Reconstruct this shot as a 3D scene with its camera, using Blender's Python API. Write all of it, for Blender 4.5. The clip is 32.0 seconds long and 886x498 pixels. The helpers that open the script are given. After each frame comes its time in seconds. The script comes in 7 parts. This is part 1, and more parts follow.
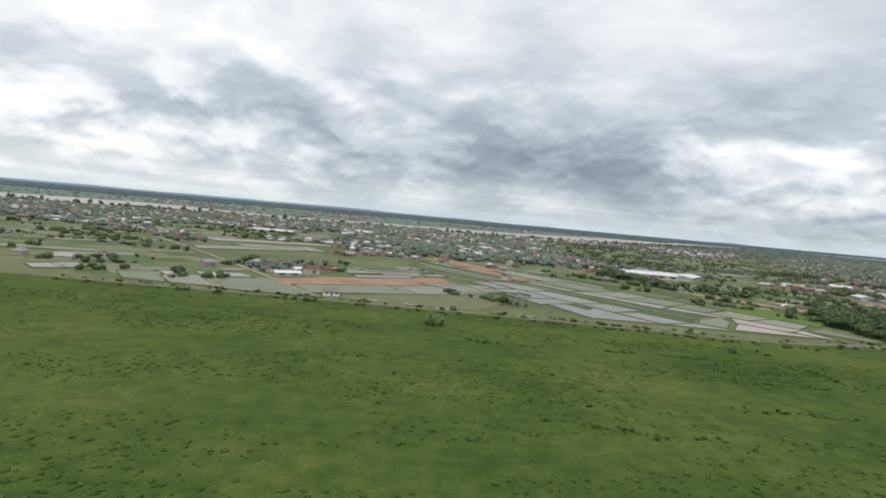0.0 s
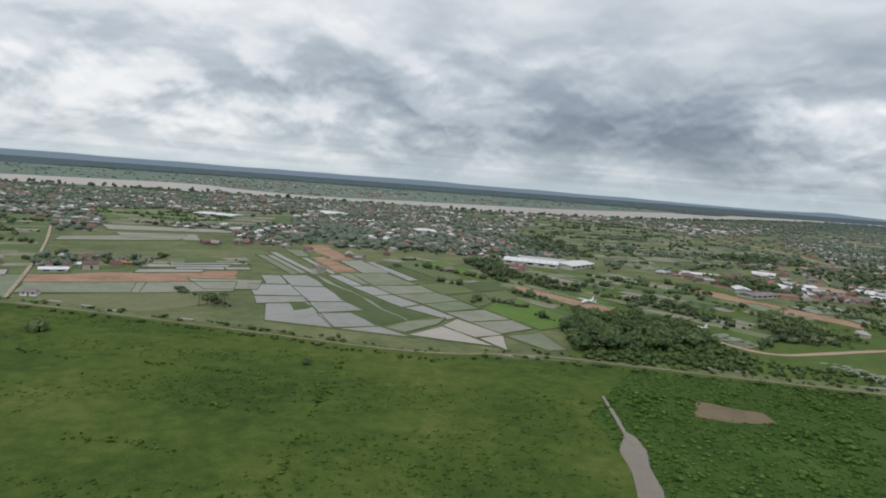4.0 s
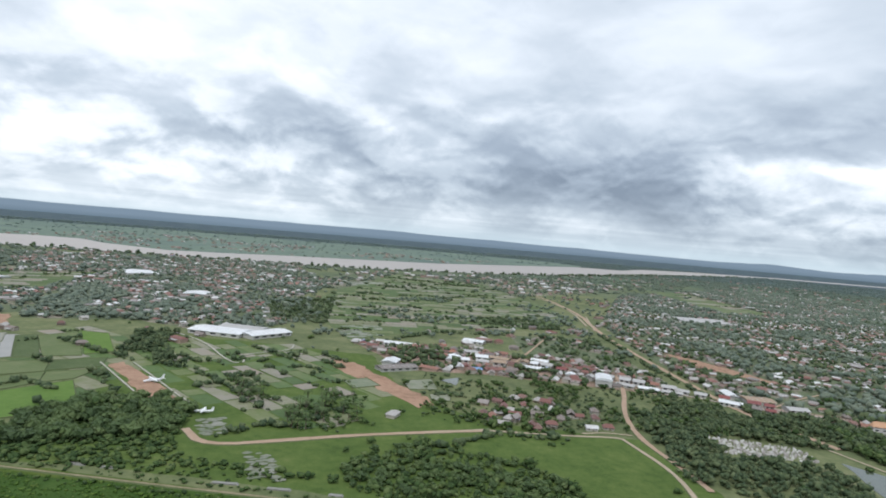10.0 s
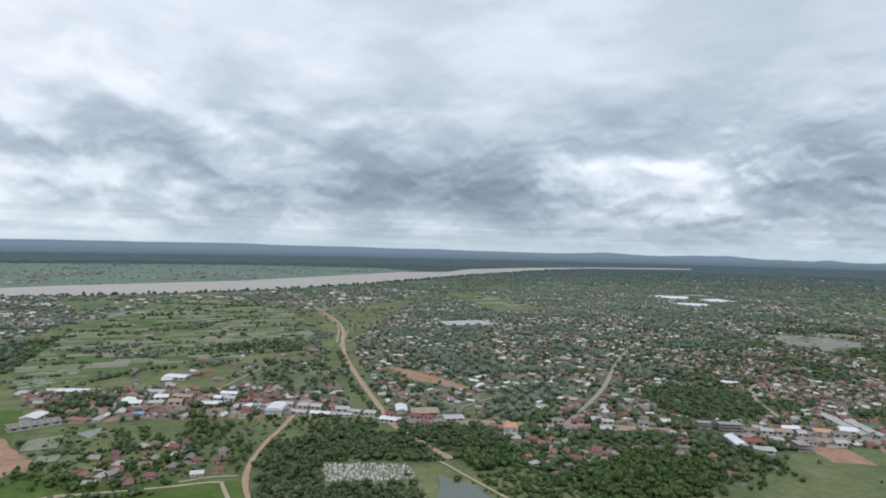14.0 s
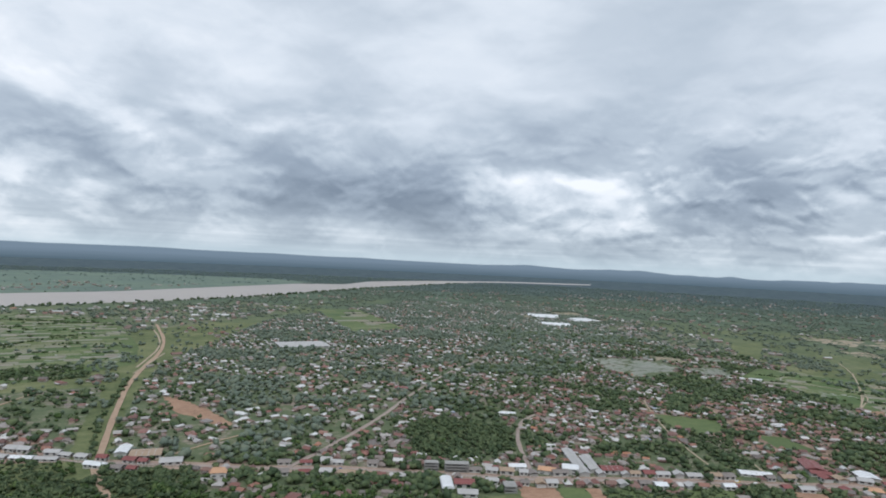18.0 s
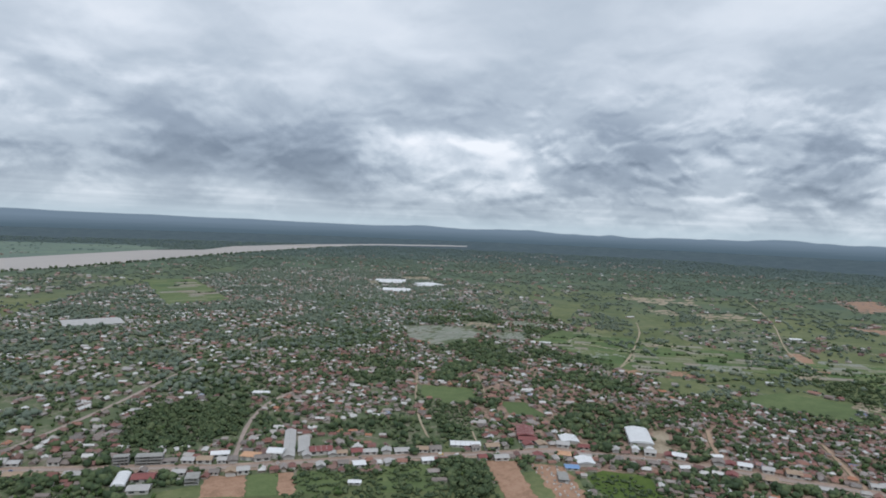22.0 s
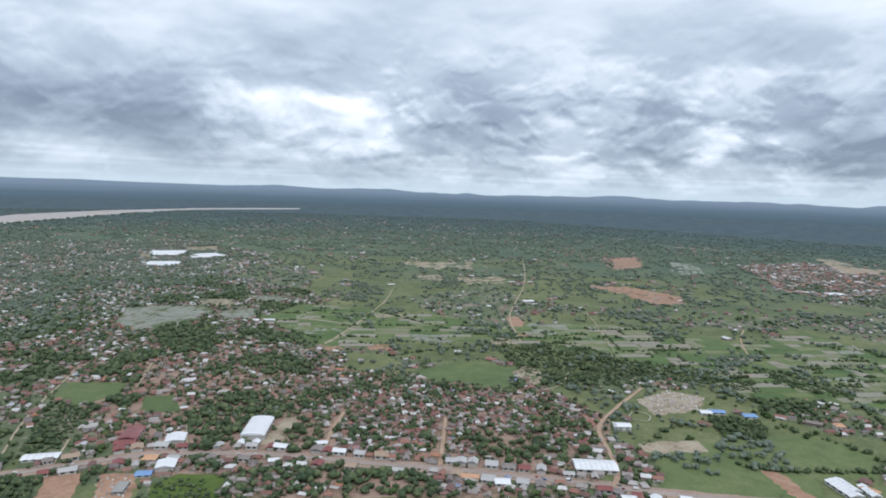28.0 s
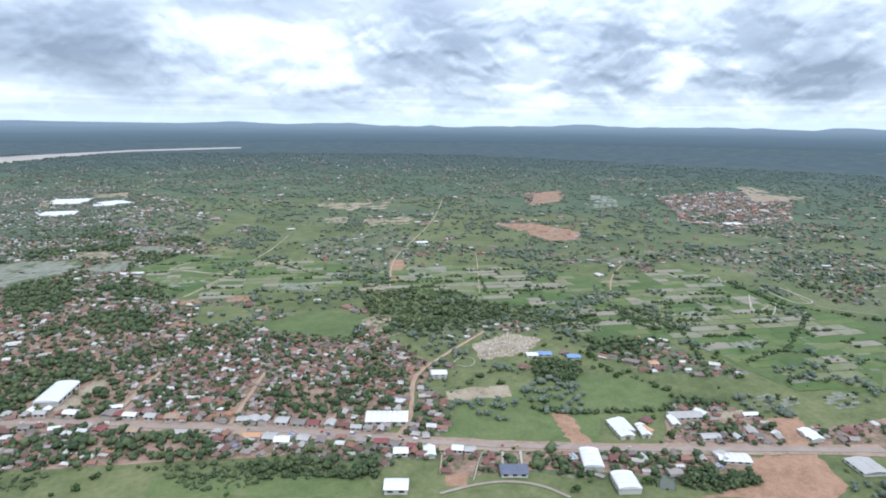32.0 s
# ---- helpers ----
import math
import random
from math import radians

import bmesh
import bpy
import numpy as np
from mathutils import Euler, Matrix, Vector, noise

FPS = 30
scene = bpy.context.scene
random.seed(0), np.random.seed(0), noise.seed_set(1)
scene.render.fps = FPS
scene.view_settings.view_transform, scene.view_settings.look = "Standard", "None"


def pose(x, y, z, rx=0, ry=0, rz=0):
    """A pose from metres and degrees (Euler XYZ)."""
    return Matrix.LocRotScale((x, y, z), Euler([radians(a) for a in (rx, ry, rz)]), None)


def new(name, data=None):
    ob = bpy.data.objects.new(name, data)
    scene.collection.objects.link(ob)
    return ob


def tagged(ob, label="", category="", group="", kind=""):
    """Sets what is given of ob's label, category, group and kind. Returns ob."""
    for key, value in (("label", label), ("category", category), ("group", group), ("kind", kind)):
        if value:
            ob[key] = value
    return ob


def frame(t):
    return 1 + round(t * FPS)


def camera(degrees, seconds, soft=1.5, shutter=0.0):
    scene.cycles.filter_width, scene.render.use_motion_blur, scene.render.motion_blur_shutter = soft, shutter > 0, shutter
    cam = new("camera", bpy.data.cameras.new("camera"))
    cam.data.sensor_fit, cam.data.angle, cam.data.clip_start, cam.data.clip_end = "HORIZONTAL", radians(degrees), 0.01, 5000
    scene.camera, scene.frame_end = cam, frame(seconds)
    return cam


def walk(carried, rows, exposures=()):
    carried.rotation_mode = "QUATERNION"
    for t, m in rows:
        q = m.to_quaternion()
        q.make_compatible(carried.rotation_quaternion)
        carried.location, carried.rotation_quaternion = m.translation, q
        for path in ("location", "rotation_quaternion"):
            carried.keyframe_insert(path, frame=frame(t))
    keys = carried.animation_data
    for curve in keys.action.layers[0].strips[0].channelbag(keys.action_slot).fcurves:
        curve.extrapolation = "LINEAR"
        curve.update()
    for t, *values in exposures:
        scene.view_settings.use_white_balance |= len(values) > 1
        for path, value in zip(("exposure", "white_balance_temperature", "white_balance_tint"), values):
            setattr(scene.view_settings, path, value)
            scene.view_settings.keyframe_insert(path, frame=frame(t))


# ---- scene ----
cam = camera(71.85, 32.0, soft=1.9)
ROWS = [
    (0.0, 1.42, 1.16, 33.58, 86.87, -5.10, -5.95),
    (0.5, 20.21, 0.12, 36.98, 86.28, -5.32, -3.44),
    (1.0, 39.78, -0.80, 40.23, 85.28, -4.81, -3.31),
    (1.5, 59.03, -1.59, 43.35, 86.46, -3.76, -1.53),
    (2.0, 77.99, -2.24, 46.35, 86.98, -4.44, 4.30),
    (2.5, 96.67, -2.78, 49.26, 87.37, -3.52, 6.19),
    (3.0, 115.07, -3.21, 52.08, 86.29, -4.75, 5.45),
    (3.5, 133.21, -3.53, 54.84, 85.07, -5.08, 2.99),
    (4.0, 151.11, -3.78, 57.54, 83.67, -4.40, 1.11),
    (4.5, 168.78, -3.95, 60.20, 84.46, -5.15, 0.29),
    (6.5, 237.33, -4.31, 70.53, 83.76, -3.26, 1.11),
    (7.0, 253.98, -4.41, 73.06, 84.28, -2.89, 1.79),
    (7.5, 270.47, -4.55, 75.58, 83.01, -3.03, 1.69),
    (8.0, 286.79, -4.76, 78.10, 81.61, -2.65, 2.64),
    (8.5, 302.95, -5.06, 80.61, 81.24, -3.49, 3.71),
    (9.0, 318.96, -5.45, 83.12, 83.60, -3.47, 2.22),
    (9.5, 334.83, -5.98, 85.62, 86.86, -4.42, -0.64),
    (10.0, 350.56, -6.64, 88.11, 88.65, -4.88, -2.91),
    (10.5, 366.15, -7.46, 90.61, 91.07, -6.15, -4.06),
    (11.0, 381.62, -8.46, 93.09, 94.93, -5.39, -8.58),
    (11.5, 396.96, -9.64, 95.57, 95.93, -4.88, -10.55),
    (12.0, 412.17, -11.03, 98.04, 93.64, -2.38, -14.55),
    (12.5, 427.27, -12.63, 100.50, 89.08, -1.06, -15.60),
    (13.0, 442.25, -14.46, 102.95, 88.10, -1.39, -16.08),
    (13.5, 457.12, -16.53, 105.38, 88.70, -1.33, -16.07),
    (14.0, 471.87, -18.84, 107.80, 89.83, -1.29, -16.41),
    (14.5, 486.51, -21.41, 110.20, 90.33, -1.19, -17.28),
    (16.5, 543.94, -34.27, 119.61, 90.18, -2.09, -19.16),
    (17.0, 558.01, -38.14, 121.90, 90.92, -3.33, -20.01),
    (17.5, 571.96, -42.28, 124.16, 91.35, -2.47, -22.02),
    (18.0, 585.79, -46.67, 126.40, 90.98, -2.61, -23.42),
    (18.5, 599.50, -51.32, 128.61, 90.48, -2.36, -24.68),
    (19.0, 613.09, -56.22, 130.79, 89.98, -2.71, -26.01),
    (19.5, 626.54, -61.35, 132.93, 89.71, -2.36, -27.45),
    (20.0, 639.87, -66.72, 135.05, 89.30, -2.95, -28.86),
    (20.5, 653.07, -72.32, 137.14, 88.82, -3.33, -29.47),
    (21.0, 666.13, -78.13, 139.20, 88.58, -2.90, -30.94),
    (21.5, 679.05, -84.15, 141.23, 88.22, -2.37, -31.83),
    (22.0, 691.82, -90.37, 143.23, 87.70, -2.30, -33.24),
    (22.5, 704.46, -96.78, 145.21, 86.89, -2.33, -34.06),
    (23.0, 716.94, -103.37, 147.15, 85.79, -0.63, -35.35),
    (23.5, 729.27, -110.13, 149.07, 84.73, -0.41, -36.59),
    (24.0, 741.45, -117.05, 150.96, 84.82, -0.68, -37.81),
    (24.5, 753.48, -124.12, 152.83, 84.90, -1.07, -38.73),
    (25.0, 765.34, -131.35, 154.67, 84.86, -1.53, -39.78),
    (25.5, 777.05, -138.71, 156.49, 85.63, -3.01, -40.78),
    (27.5, 822.29, -169.58, 163.57, 85.37, -2.16, -45.40),
    (28.0, 833.20, -177.66, 165.29, 84.34, -1.83, -46.40),
    (28.5, 843.96, -185.89, 166.99, 82.60, -2.73, -47.31),
    (29.0, 854.57, -194.31, 168.67, 80.88, -1.63, -48.02),
    (29.5, 865.03, -202.92, 170.33, 80.07, -1.46, -48.67),
    (30.0, 875.35, -211.74, 171.96, 79.53, -0.49, -49.18),
    (30.5, 885.53, -220.80, 173.58, 78.71, -1.11, -49.42),
    (31.0, 895.59, -230.14, 175.16, 78.57, -1.06, -49.66),
    (31.5, 905.53, -239.80, 176.71, 78.42, -0.92, -49.51),
    (32.0, 915.37, -249.81, 178.23, 78.20, -0.50, -49.80),
]
EXPOSURES = [(0.0, 0.2, 6650, 10), (2.0, 0.12, 6600, 10), (3.0, 0.02, 6550, 10), (4.0, -0.08, 6500, 10), (7.0, 0.18, 6300, 10), (9.0, 0.4, 6200, 10), (10.0, 0.28, 6200, 10), (11.0, -0.08, 6250, 10), (12.0, -0.3, 6200, 10), (13.0, -0.12, 6150, 10), (14.0, 0.08, 6150, 10), (17.0, 0.1, 6150, 10), (19.0, -0.02, 6150, 10), (21.0, -0.06, 6150, 10),
             (23.0, 0.05, 6100, 11), (25.5, 0.2, 6050, 11), (28.0, 0.26, 6000, 11), (30.0, 0.52, 5950, 11), (32.0, 0.66, 5850, 11)]
walk(cam, [(t, pose(x, y, z, rx, ry, rz)) for t, x, y, z, rx, ry, rz in ROWS], EXPOSURES)

# ---- sky, sun ----
world = bpy.data.worlds.new("overcast_sky")
scene.world = world
world.use_nodes = True


class Graph:
    """Short hand for building node trees."""

    def __init__(self, tree):
        self.tree = tree
        tree.nodes.clear()

    def node(self, kind, **settings):
        n = self.tree.nodes.new(kind)
        for key, value in settings.items():
            if key == "operation":
                n.operation = value
            elif key == "blend_type":
                n.blend_type = value
            elif key == "data_type":
                n.data_type = value
            elif key == "feature":
                n.feature = value
        return n

    def link(self, a, b):
        self.tree.links.new(a, b)

    def put(self, value, socket):
        if isinstance(value, (int, float)):
            socket.default_value = value
        elif isinstance(value, tuple):
            socket.default_value = value if len(value) == len(socket.default_value) else (*value, 1.0)
        else:
            self.link(value, socket)

    def math(self, operation, a, b=0.0, c=None):
        n = self.node("ShaderNodeMath", operation=operation)
        self.put(a, n.inputs[0])
        self.put(b, n.inputs[1])
        if c is not None:
            self.put(c, n.inputs[2])
        return n.outputs[0]

    def noise(self, vector, scale, detail=4.0, rough=0.55, distortion=0.0):
        n = self.node("ShaderNodeTexNoise")
        if vector is not None:
            self.link(vector, n.inputs["Vector"])
        n.inputs["Scale"].default_value, n.inputs["Detail"].default_value = scale, detail
        n.inputs["Roughness"].default_value, n.inputs["Distortion"].default_value = rough, distortion
        return n.outputs[0]

    def ramp(self, value, stops, mode="LINEAR"):
        n = self.node("ShaderNodeValToRGB")
        n.color_ramp.interpolation = mode
        while len(n.color_ramp.elements) < len(stops):
            n.color_ramp.elements.new(0.5)
        for e, (at, colour) in zip(n.color_ramp.elements, stops):
            e.position, e.color = at, (*colour, 1.0)
        self.link(value, n.inputs[0])
        return n.outputs[0]

    def mix(self, factor, a, b, blend="MIX"):
        n = self.node("ShaderNodeMix", data_type="RGBA", blend_type=blend)
        self.put(factor, n.inputs[0])
        self.put(a, n.inputs[6])
        self.put(b, n.inputs[7])
        return n.outputs[2]


SUN_TURN, SUN_HEIGHT = 200.0, 58.0


def build_sky():
    g = Graph(world.node_tree)
    spot = g.node("ShaderNodeTexCoord").outputs["Generated"]
    split = g.node("ShaderNodeSeparateXYZ")
    g.link(spot, split.inputs[0])
    x, y, z = split.outputs
    up = g.math("MAXIMUM", z, 0.0)
    bearing = g.math("DEGREES", g.math("ARCTAN2", x, y))
    height = g.math("DEGREES", g.math("ARCSINE", z))

    def spot_at(turn, tall, lift=0.0, slide=0.0):
        n = g.node("ShaderNodeCombineXYZ")
        g.link(g.math("MULTIPLY_ADD", bearing, 1 / turn, slide), n.inputs[0])
        g.link(g.math("MULTIPLY_ADD", height, 1 / tall, lift), n.inputs[1])
        return n.outputs[0]

    warp = g.math("SUBTRACT", g.noise(spot_at(6.0, 3.4, 3.1), 1.0, 6.0, 0.55, 0.2), 0.5)
    warp_up = g.math("SUBTRACT", g.noise(spot_at(7.0, 3.0, 9.7), 1.0, 6.0, 0.55, 0.2), 0.5)
    bearing_r = g.math("MULTIPLY_ADD", warp, 7.0, bearing)
    height_r = g.math("MULTIPLY_ADD", warp_up, 4.5, height)

    def drift(wide, tall, lift, detail, rough):
        """Cloud noise that leans down to the east and flattens towards the horizon."""
        flat = g.math("MULTIPLY", g.math("LOGARITHM", g.math("MAXIMUM", g.math("ADD", height, lift + 4.0), 0.5), math.e), 14.0)
        n = g.node("ShaderNodeCombineXYZ")
        g.link(g.math("MULTIPLY", bearing, 1 / wide), n.inputs[0])
        g.link(g.math("MULTIPLY_ADD", bearing, 0.04 / tall, g.math("MULTIPLY", flat, 1 / tall)), n.inputs[1])
        return g.noise(n.outputs[0], 1.0, detail, rough, 0.15)

    def body(n, low, high):
        """Noise pressed into flat-toned masses with soft edges."""
        m = g.node("ShaderNodeMapRange")
        m.interpolation_type = "SMOOTHSTEP"
        g.link(n, m.inputs[0])
        m.inputs[1].default_value, m.inputs[2].default_value = low, high
        return m.outputs[0]

    def curls(wide, tall, lift, detail, rough):
        """Noise bent by a slower noise, so that its edges curl."""
        n = g.node("ShaderNodeCombineXYZ")
        g.link(g.math("MULTIPLY", g.math("MULTIPLY_ADD", bend, 3.5, bearing), 1 / wide), n.inputs[0])
        g.link(g.math("MULTIPLY", g.math("MULTIPLY_ADD", bend_up, 2.0, g.math("ADD", height, lift)), 1 / tall), n.inputs[1])
        return g.noise(n.outputs[0], 1.0, detail, rough, 0.0)

    bend = g.math("SUBTRACT", g.noise(spot_at(9.0, 5.0, 17.3), 1.0, 2.0, 0.4), 0.5)
    bend_up = g.math("SUBTRACT", g.noise(spot_at(9.0, 5.0, 31.9), 1.0, 2.0, 0.4), 0.5)
    masses = body(curls(17.0, 6.5, 3.0, 5.0, 0.46), 0.36, 0.66)
    knots, knots_up = curls(6.0, 3.6, 50.0, 6.0, 0.5), curls(6.0, 3.6, 50.5, 6.0, 0.5)
    puffs, puffs_up = body(knots, 0.38, 0.64), body(knots_up, 0.38, 0.64)
    small, small_up = body(curls(4.6, 2.6, 80.0, 6.0, 0.5), 0.44, 0.58), body(curls(4.6, 2.6, 80.4, 6.0, 0.5), 0.44, 0.58)
    crumbs = g.math("ADD", g.math("MULTIPLY_ADD", small, 0.16, -0.07), g.math("MULTIPLY", g.math("SUBTRACT", small, small_up), 0.20))
    east = g.math("MINIMUM", g.math("MAXIMUM", g.math("MULTIPLY_ADD", bearing, 0.04, -0.9), 0.25), 1.0)
    wisps = drift(14.0, 3.2, 0.0, 5.0, 0.5)
    relief = g.math("SUBTRACT", puffs, puffs_up)
    broken = g.math("EXPONENT", g.math("MULTIPLY", g.math("POWER", g.math("DIVIDE", g.math("SUBTRACT", height, 5.0), 6.5), 2.0), -1.0))
    low_bank = g.math("EXPONENT", g.math("MULTIPLY", g.math("POWER", g.math("DIVIDE", g.math("SUBTRACT", height, 1.0), 1.6), 2.0), -1.0))
    streak = g.noise(spot_at(13.0, 0.55), 1.0, 5.0, 0.5, 0.2)
    # the deck: pale at the horizon, darker along its base, light overhead
    deck = g.math("MULTIPLY", height_r, 1 / 30.0)
    tone = g.ramp(deck, [(0.0, (0.54, 0.54, 0.54)), (0.05, (0.50, 0.50, 0.50)), (0.12, (0.41, 0.41, 0.41)), (0.25, (0.44, 0.44, 0.44)), (0.38, (0.58, 0.58, 0.58)), (0.60, (0.70, 0.70, 0.70))])
    total = g.math("ADD", tone, g.math("MULTIPLY_ADD", masses, 0.26, -0.13))
    total = g.math("ADD", total, g.math("MULTIPLY_ADD", wisps, 0.16, -0.08))
    total = g.math("ADD", total, g.math("MULTIPLY", g.math("MULTIPLY_ADD", puffs, 0.24, -0.12), broken))
    total = g.math("ADD", total, g.math("MULTIPLY", g.math("MULTIPLY", relief, 0.22), g.math("MULTIPLY_ADD", broken, 0.8, 0.2)))
    total = g.math("ADD", total, g.math("MULTIPLY", crumbs, g.math("MULTIPLY", broken, east)))
    total = g.math("ADD", total, g.math("MULTIPLY", g.math("MULTIPLY_ADD", streak, 0.7, -0.35), low_bank))
    # cloud masses by bearing and height in degrees: half width, half height, fall per degree east, amount, crispness
    for at, el, wide, tall, lean, amount, crisp in CLOUDS:
        a = g.math("DIVIDE", g.math("SUBTRACT", bearing_r, at), wide)
        level = g.math("MULTIPLY_ADD", g.math("SUBTRACT", bearing_r, at), lean, height_r)
        e = g.math("DIVIDE", g.math("SUBTRACT", level, el), tall)
        far = g.math("ADD", g.math("MULTIPLY", a, a), g.math("MULTIPLY", e, e))
        if amount > 0:
            far = g.math("MAXIMUM", g.math("MULTIPLY_ADD", g.math("SUBTRACT", knots, 0.5), -3.2, far), 0.0)
        total = g.math("ADD", total, g.math("MULTIPLY", g.math("EXPONENT", g.math("MULTIPLY", g.math("POWER", far, crisp), -1.0)), amount))
    total = g.math("MULTIPLY_ADD", total, 0.86, 0.080)
    cloud = g.ramp(total, [(0.0, (0.210, 0.252, 0.315)), (0.28, (0.345, 0.400, 0.470)), (0.52, (0.520, 0.580, 0.640)), (0.74, (0.740, 0.785, 0.830)), (1.0, (0.960, 0.970, 0.985))])
    # a pale band low over the horizon
    low = g.math("EXPONENT", g.math("MULTIPLY", up, -55.0))
    cloud = g.mix(g.math("MULTIPLY", low, 0.7), cloud, (0.55, 0.66, 0.71))
    sky = g.node("ShaderNodeTexSky")
    sky.sky_type = "NISHITA"
    sky.sun_disc = False
    sky.sun_elevation, sky.sun_rotation = radians(SUN_HEIGHT), radians(SUN_TURN)
    blue = g.mix(1.0, sky.outputs[0], (0.1, 0.1, 0.1), "MULTIPLY")
    above = g.mix(0.93, blue, cloud)
    # the far plain and its low hills, past the end of the ground, with haze painted in
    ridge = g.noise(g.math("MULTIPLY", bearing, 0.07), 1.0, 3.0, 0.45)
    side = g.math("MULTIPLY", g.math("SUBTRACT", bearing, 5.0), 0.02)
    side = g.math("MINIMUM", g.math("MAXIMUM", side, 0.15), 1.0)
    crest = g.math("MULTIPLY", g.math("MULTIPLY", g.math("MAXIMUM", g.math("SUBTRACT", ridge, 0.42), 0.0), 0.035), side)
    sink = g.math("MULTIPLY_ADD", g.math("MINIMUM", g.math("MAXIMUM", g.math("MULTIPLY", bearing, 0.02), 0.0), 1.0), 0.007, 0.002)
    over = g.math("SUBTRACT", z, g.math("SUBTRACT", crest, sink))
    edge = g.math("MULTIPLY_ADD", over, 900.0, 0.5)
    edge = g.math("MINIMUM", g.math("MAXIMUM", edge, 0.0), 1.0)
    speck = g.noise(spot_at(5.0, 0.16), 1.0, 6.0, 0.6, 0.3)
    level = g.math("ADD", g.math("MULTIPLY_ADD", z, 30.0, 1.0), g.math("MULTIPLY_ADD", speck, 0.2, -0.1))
    # painted haze: dark blue below, paling up to the horizon
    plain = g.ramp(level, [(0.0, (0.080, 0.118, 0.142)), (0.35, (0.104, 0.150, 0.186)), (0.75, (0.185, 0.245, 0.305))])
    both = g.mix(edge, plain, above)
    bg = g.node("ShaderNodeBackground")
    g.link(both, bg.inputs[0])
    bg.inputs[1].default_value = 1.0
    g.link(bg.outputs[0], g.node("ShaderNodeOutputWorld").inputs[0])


CLOUDS = [
    # the bright heap, its white crown, and the dark base beside it
    (35, 5.6, 10.5, 3.1, 0.10, 0.27, 2.5), (33, 8.0, 5.5, 0.9, 0.05, 0.20, 1.5), (38, 3.0, 9, 0.8, 0.05, -0.18, 1.5),
    (15, 4.8, 12, 2.6, 0.05, -0.27, 1.5), (2, 5.4, 8, 1.6, 0.10, -0.16, 1.0), (32, 11.2, 9, 1.5, 0.10, -0.12, 1.0),
    (24, 8.6, 9, 2.6, 0.0, -0.09, 1.0), (-16, 3.4, 18, 3.2, 0.0, 0.20, 1.0),
    # lit shoulders over the river
    (-6, 11.5, 7, 1.5, 0.30, 0.24, 1.5), (-13, 9.6, 8, 1.4, 0.20, -0.12, 1.0), (8, 11.6, 6, 1.0, 0.10, 0.16, 1.5), (-28, 6.0, 14, 6.0, 0.0, 0.24, 1.0), (-20, 19, 26, 6, 0.0, 0.20, 1.0), (-34, 10, 20, 10, 0.0, 0.12, 1.0),
    # grey banks with small heaps to the east
    (51, 6.4, 5, 2.4, 0.10, -0.22, 1.0), (64, 5.0, 6, 2.6, 0.0, -0.20, 1.0), (80, 4.2, 6, 2.2, 0.0, -0.32, 1.5),
    (56, 6.2, 2.6, 1.1, 0.0, 0.20, 2.0), (61, 4.0, 2.2, 0.8, 0.0, 0.18, 2.0), (70, 4.6, 2.4, 1.4, 0.0, 0.26, 2.0), (75, 5.2, 2.6, 1.1, 0.0, 0.20, 2.0), (88, 6.0, 5, 1.6, 0.0, 0.24, 1.5),
]
build_sky()
lamp = new("sun", bpy.data.lights.new("sun", "SUN"))
lamp.data.energy, lamp.data.angle, lamp.data.color = 1.3, radians(15), (1.0, 0.96, 0.9)
lamp.matrix_world = pose(0, 0, 200, 90 - SUN_HEIGHT, 0, 180 - SUN_TURN)

# ---- materials ----


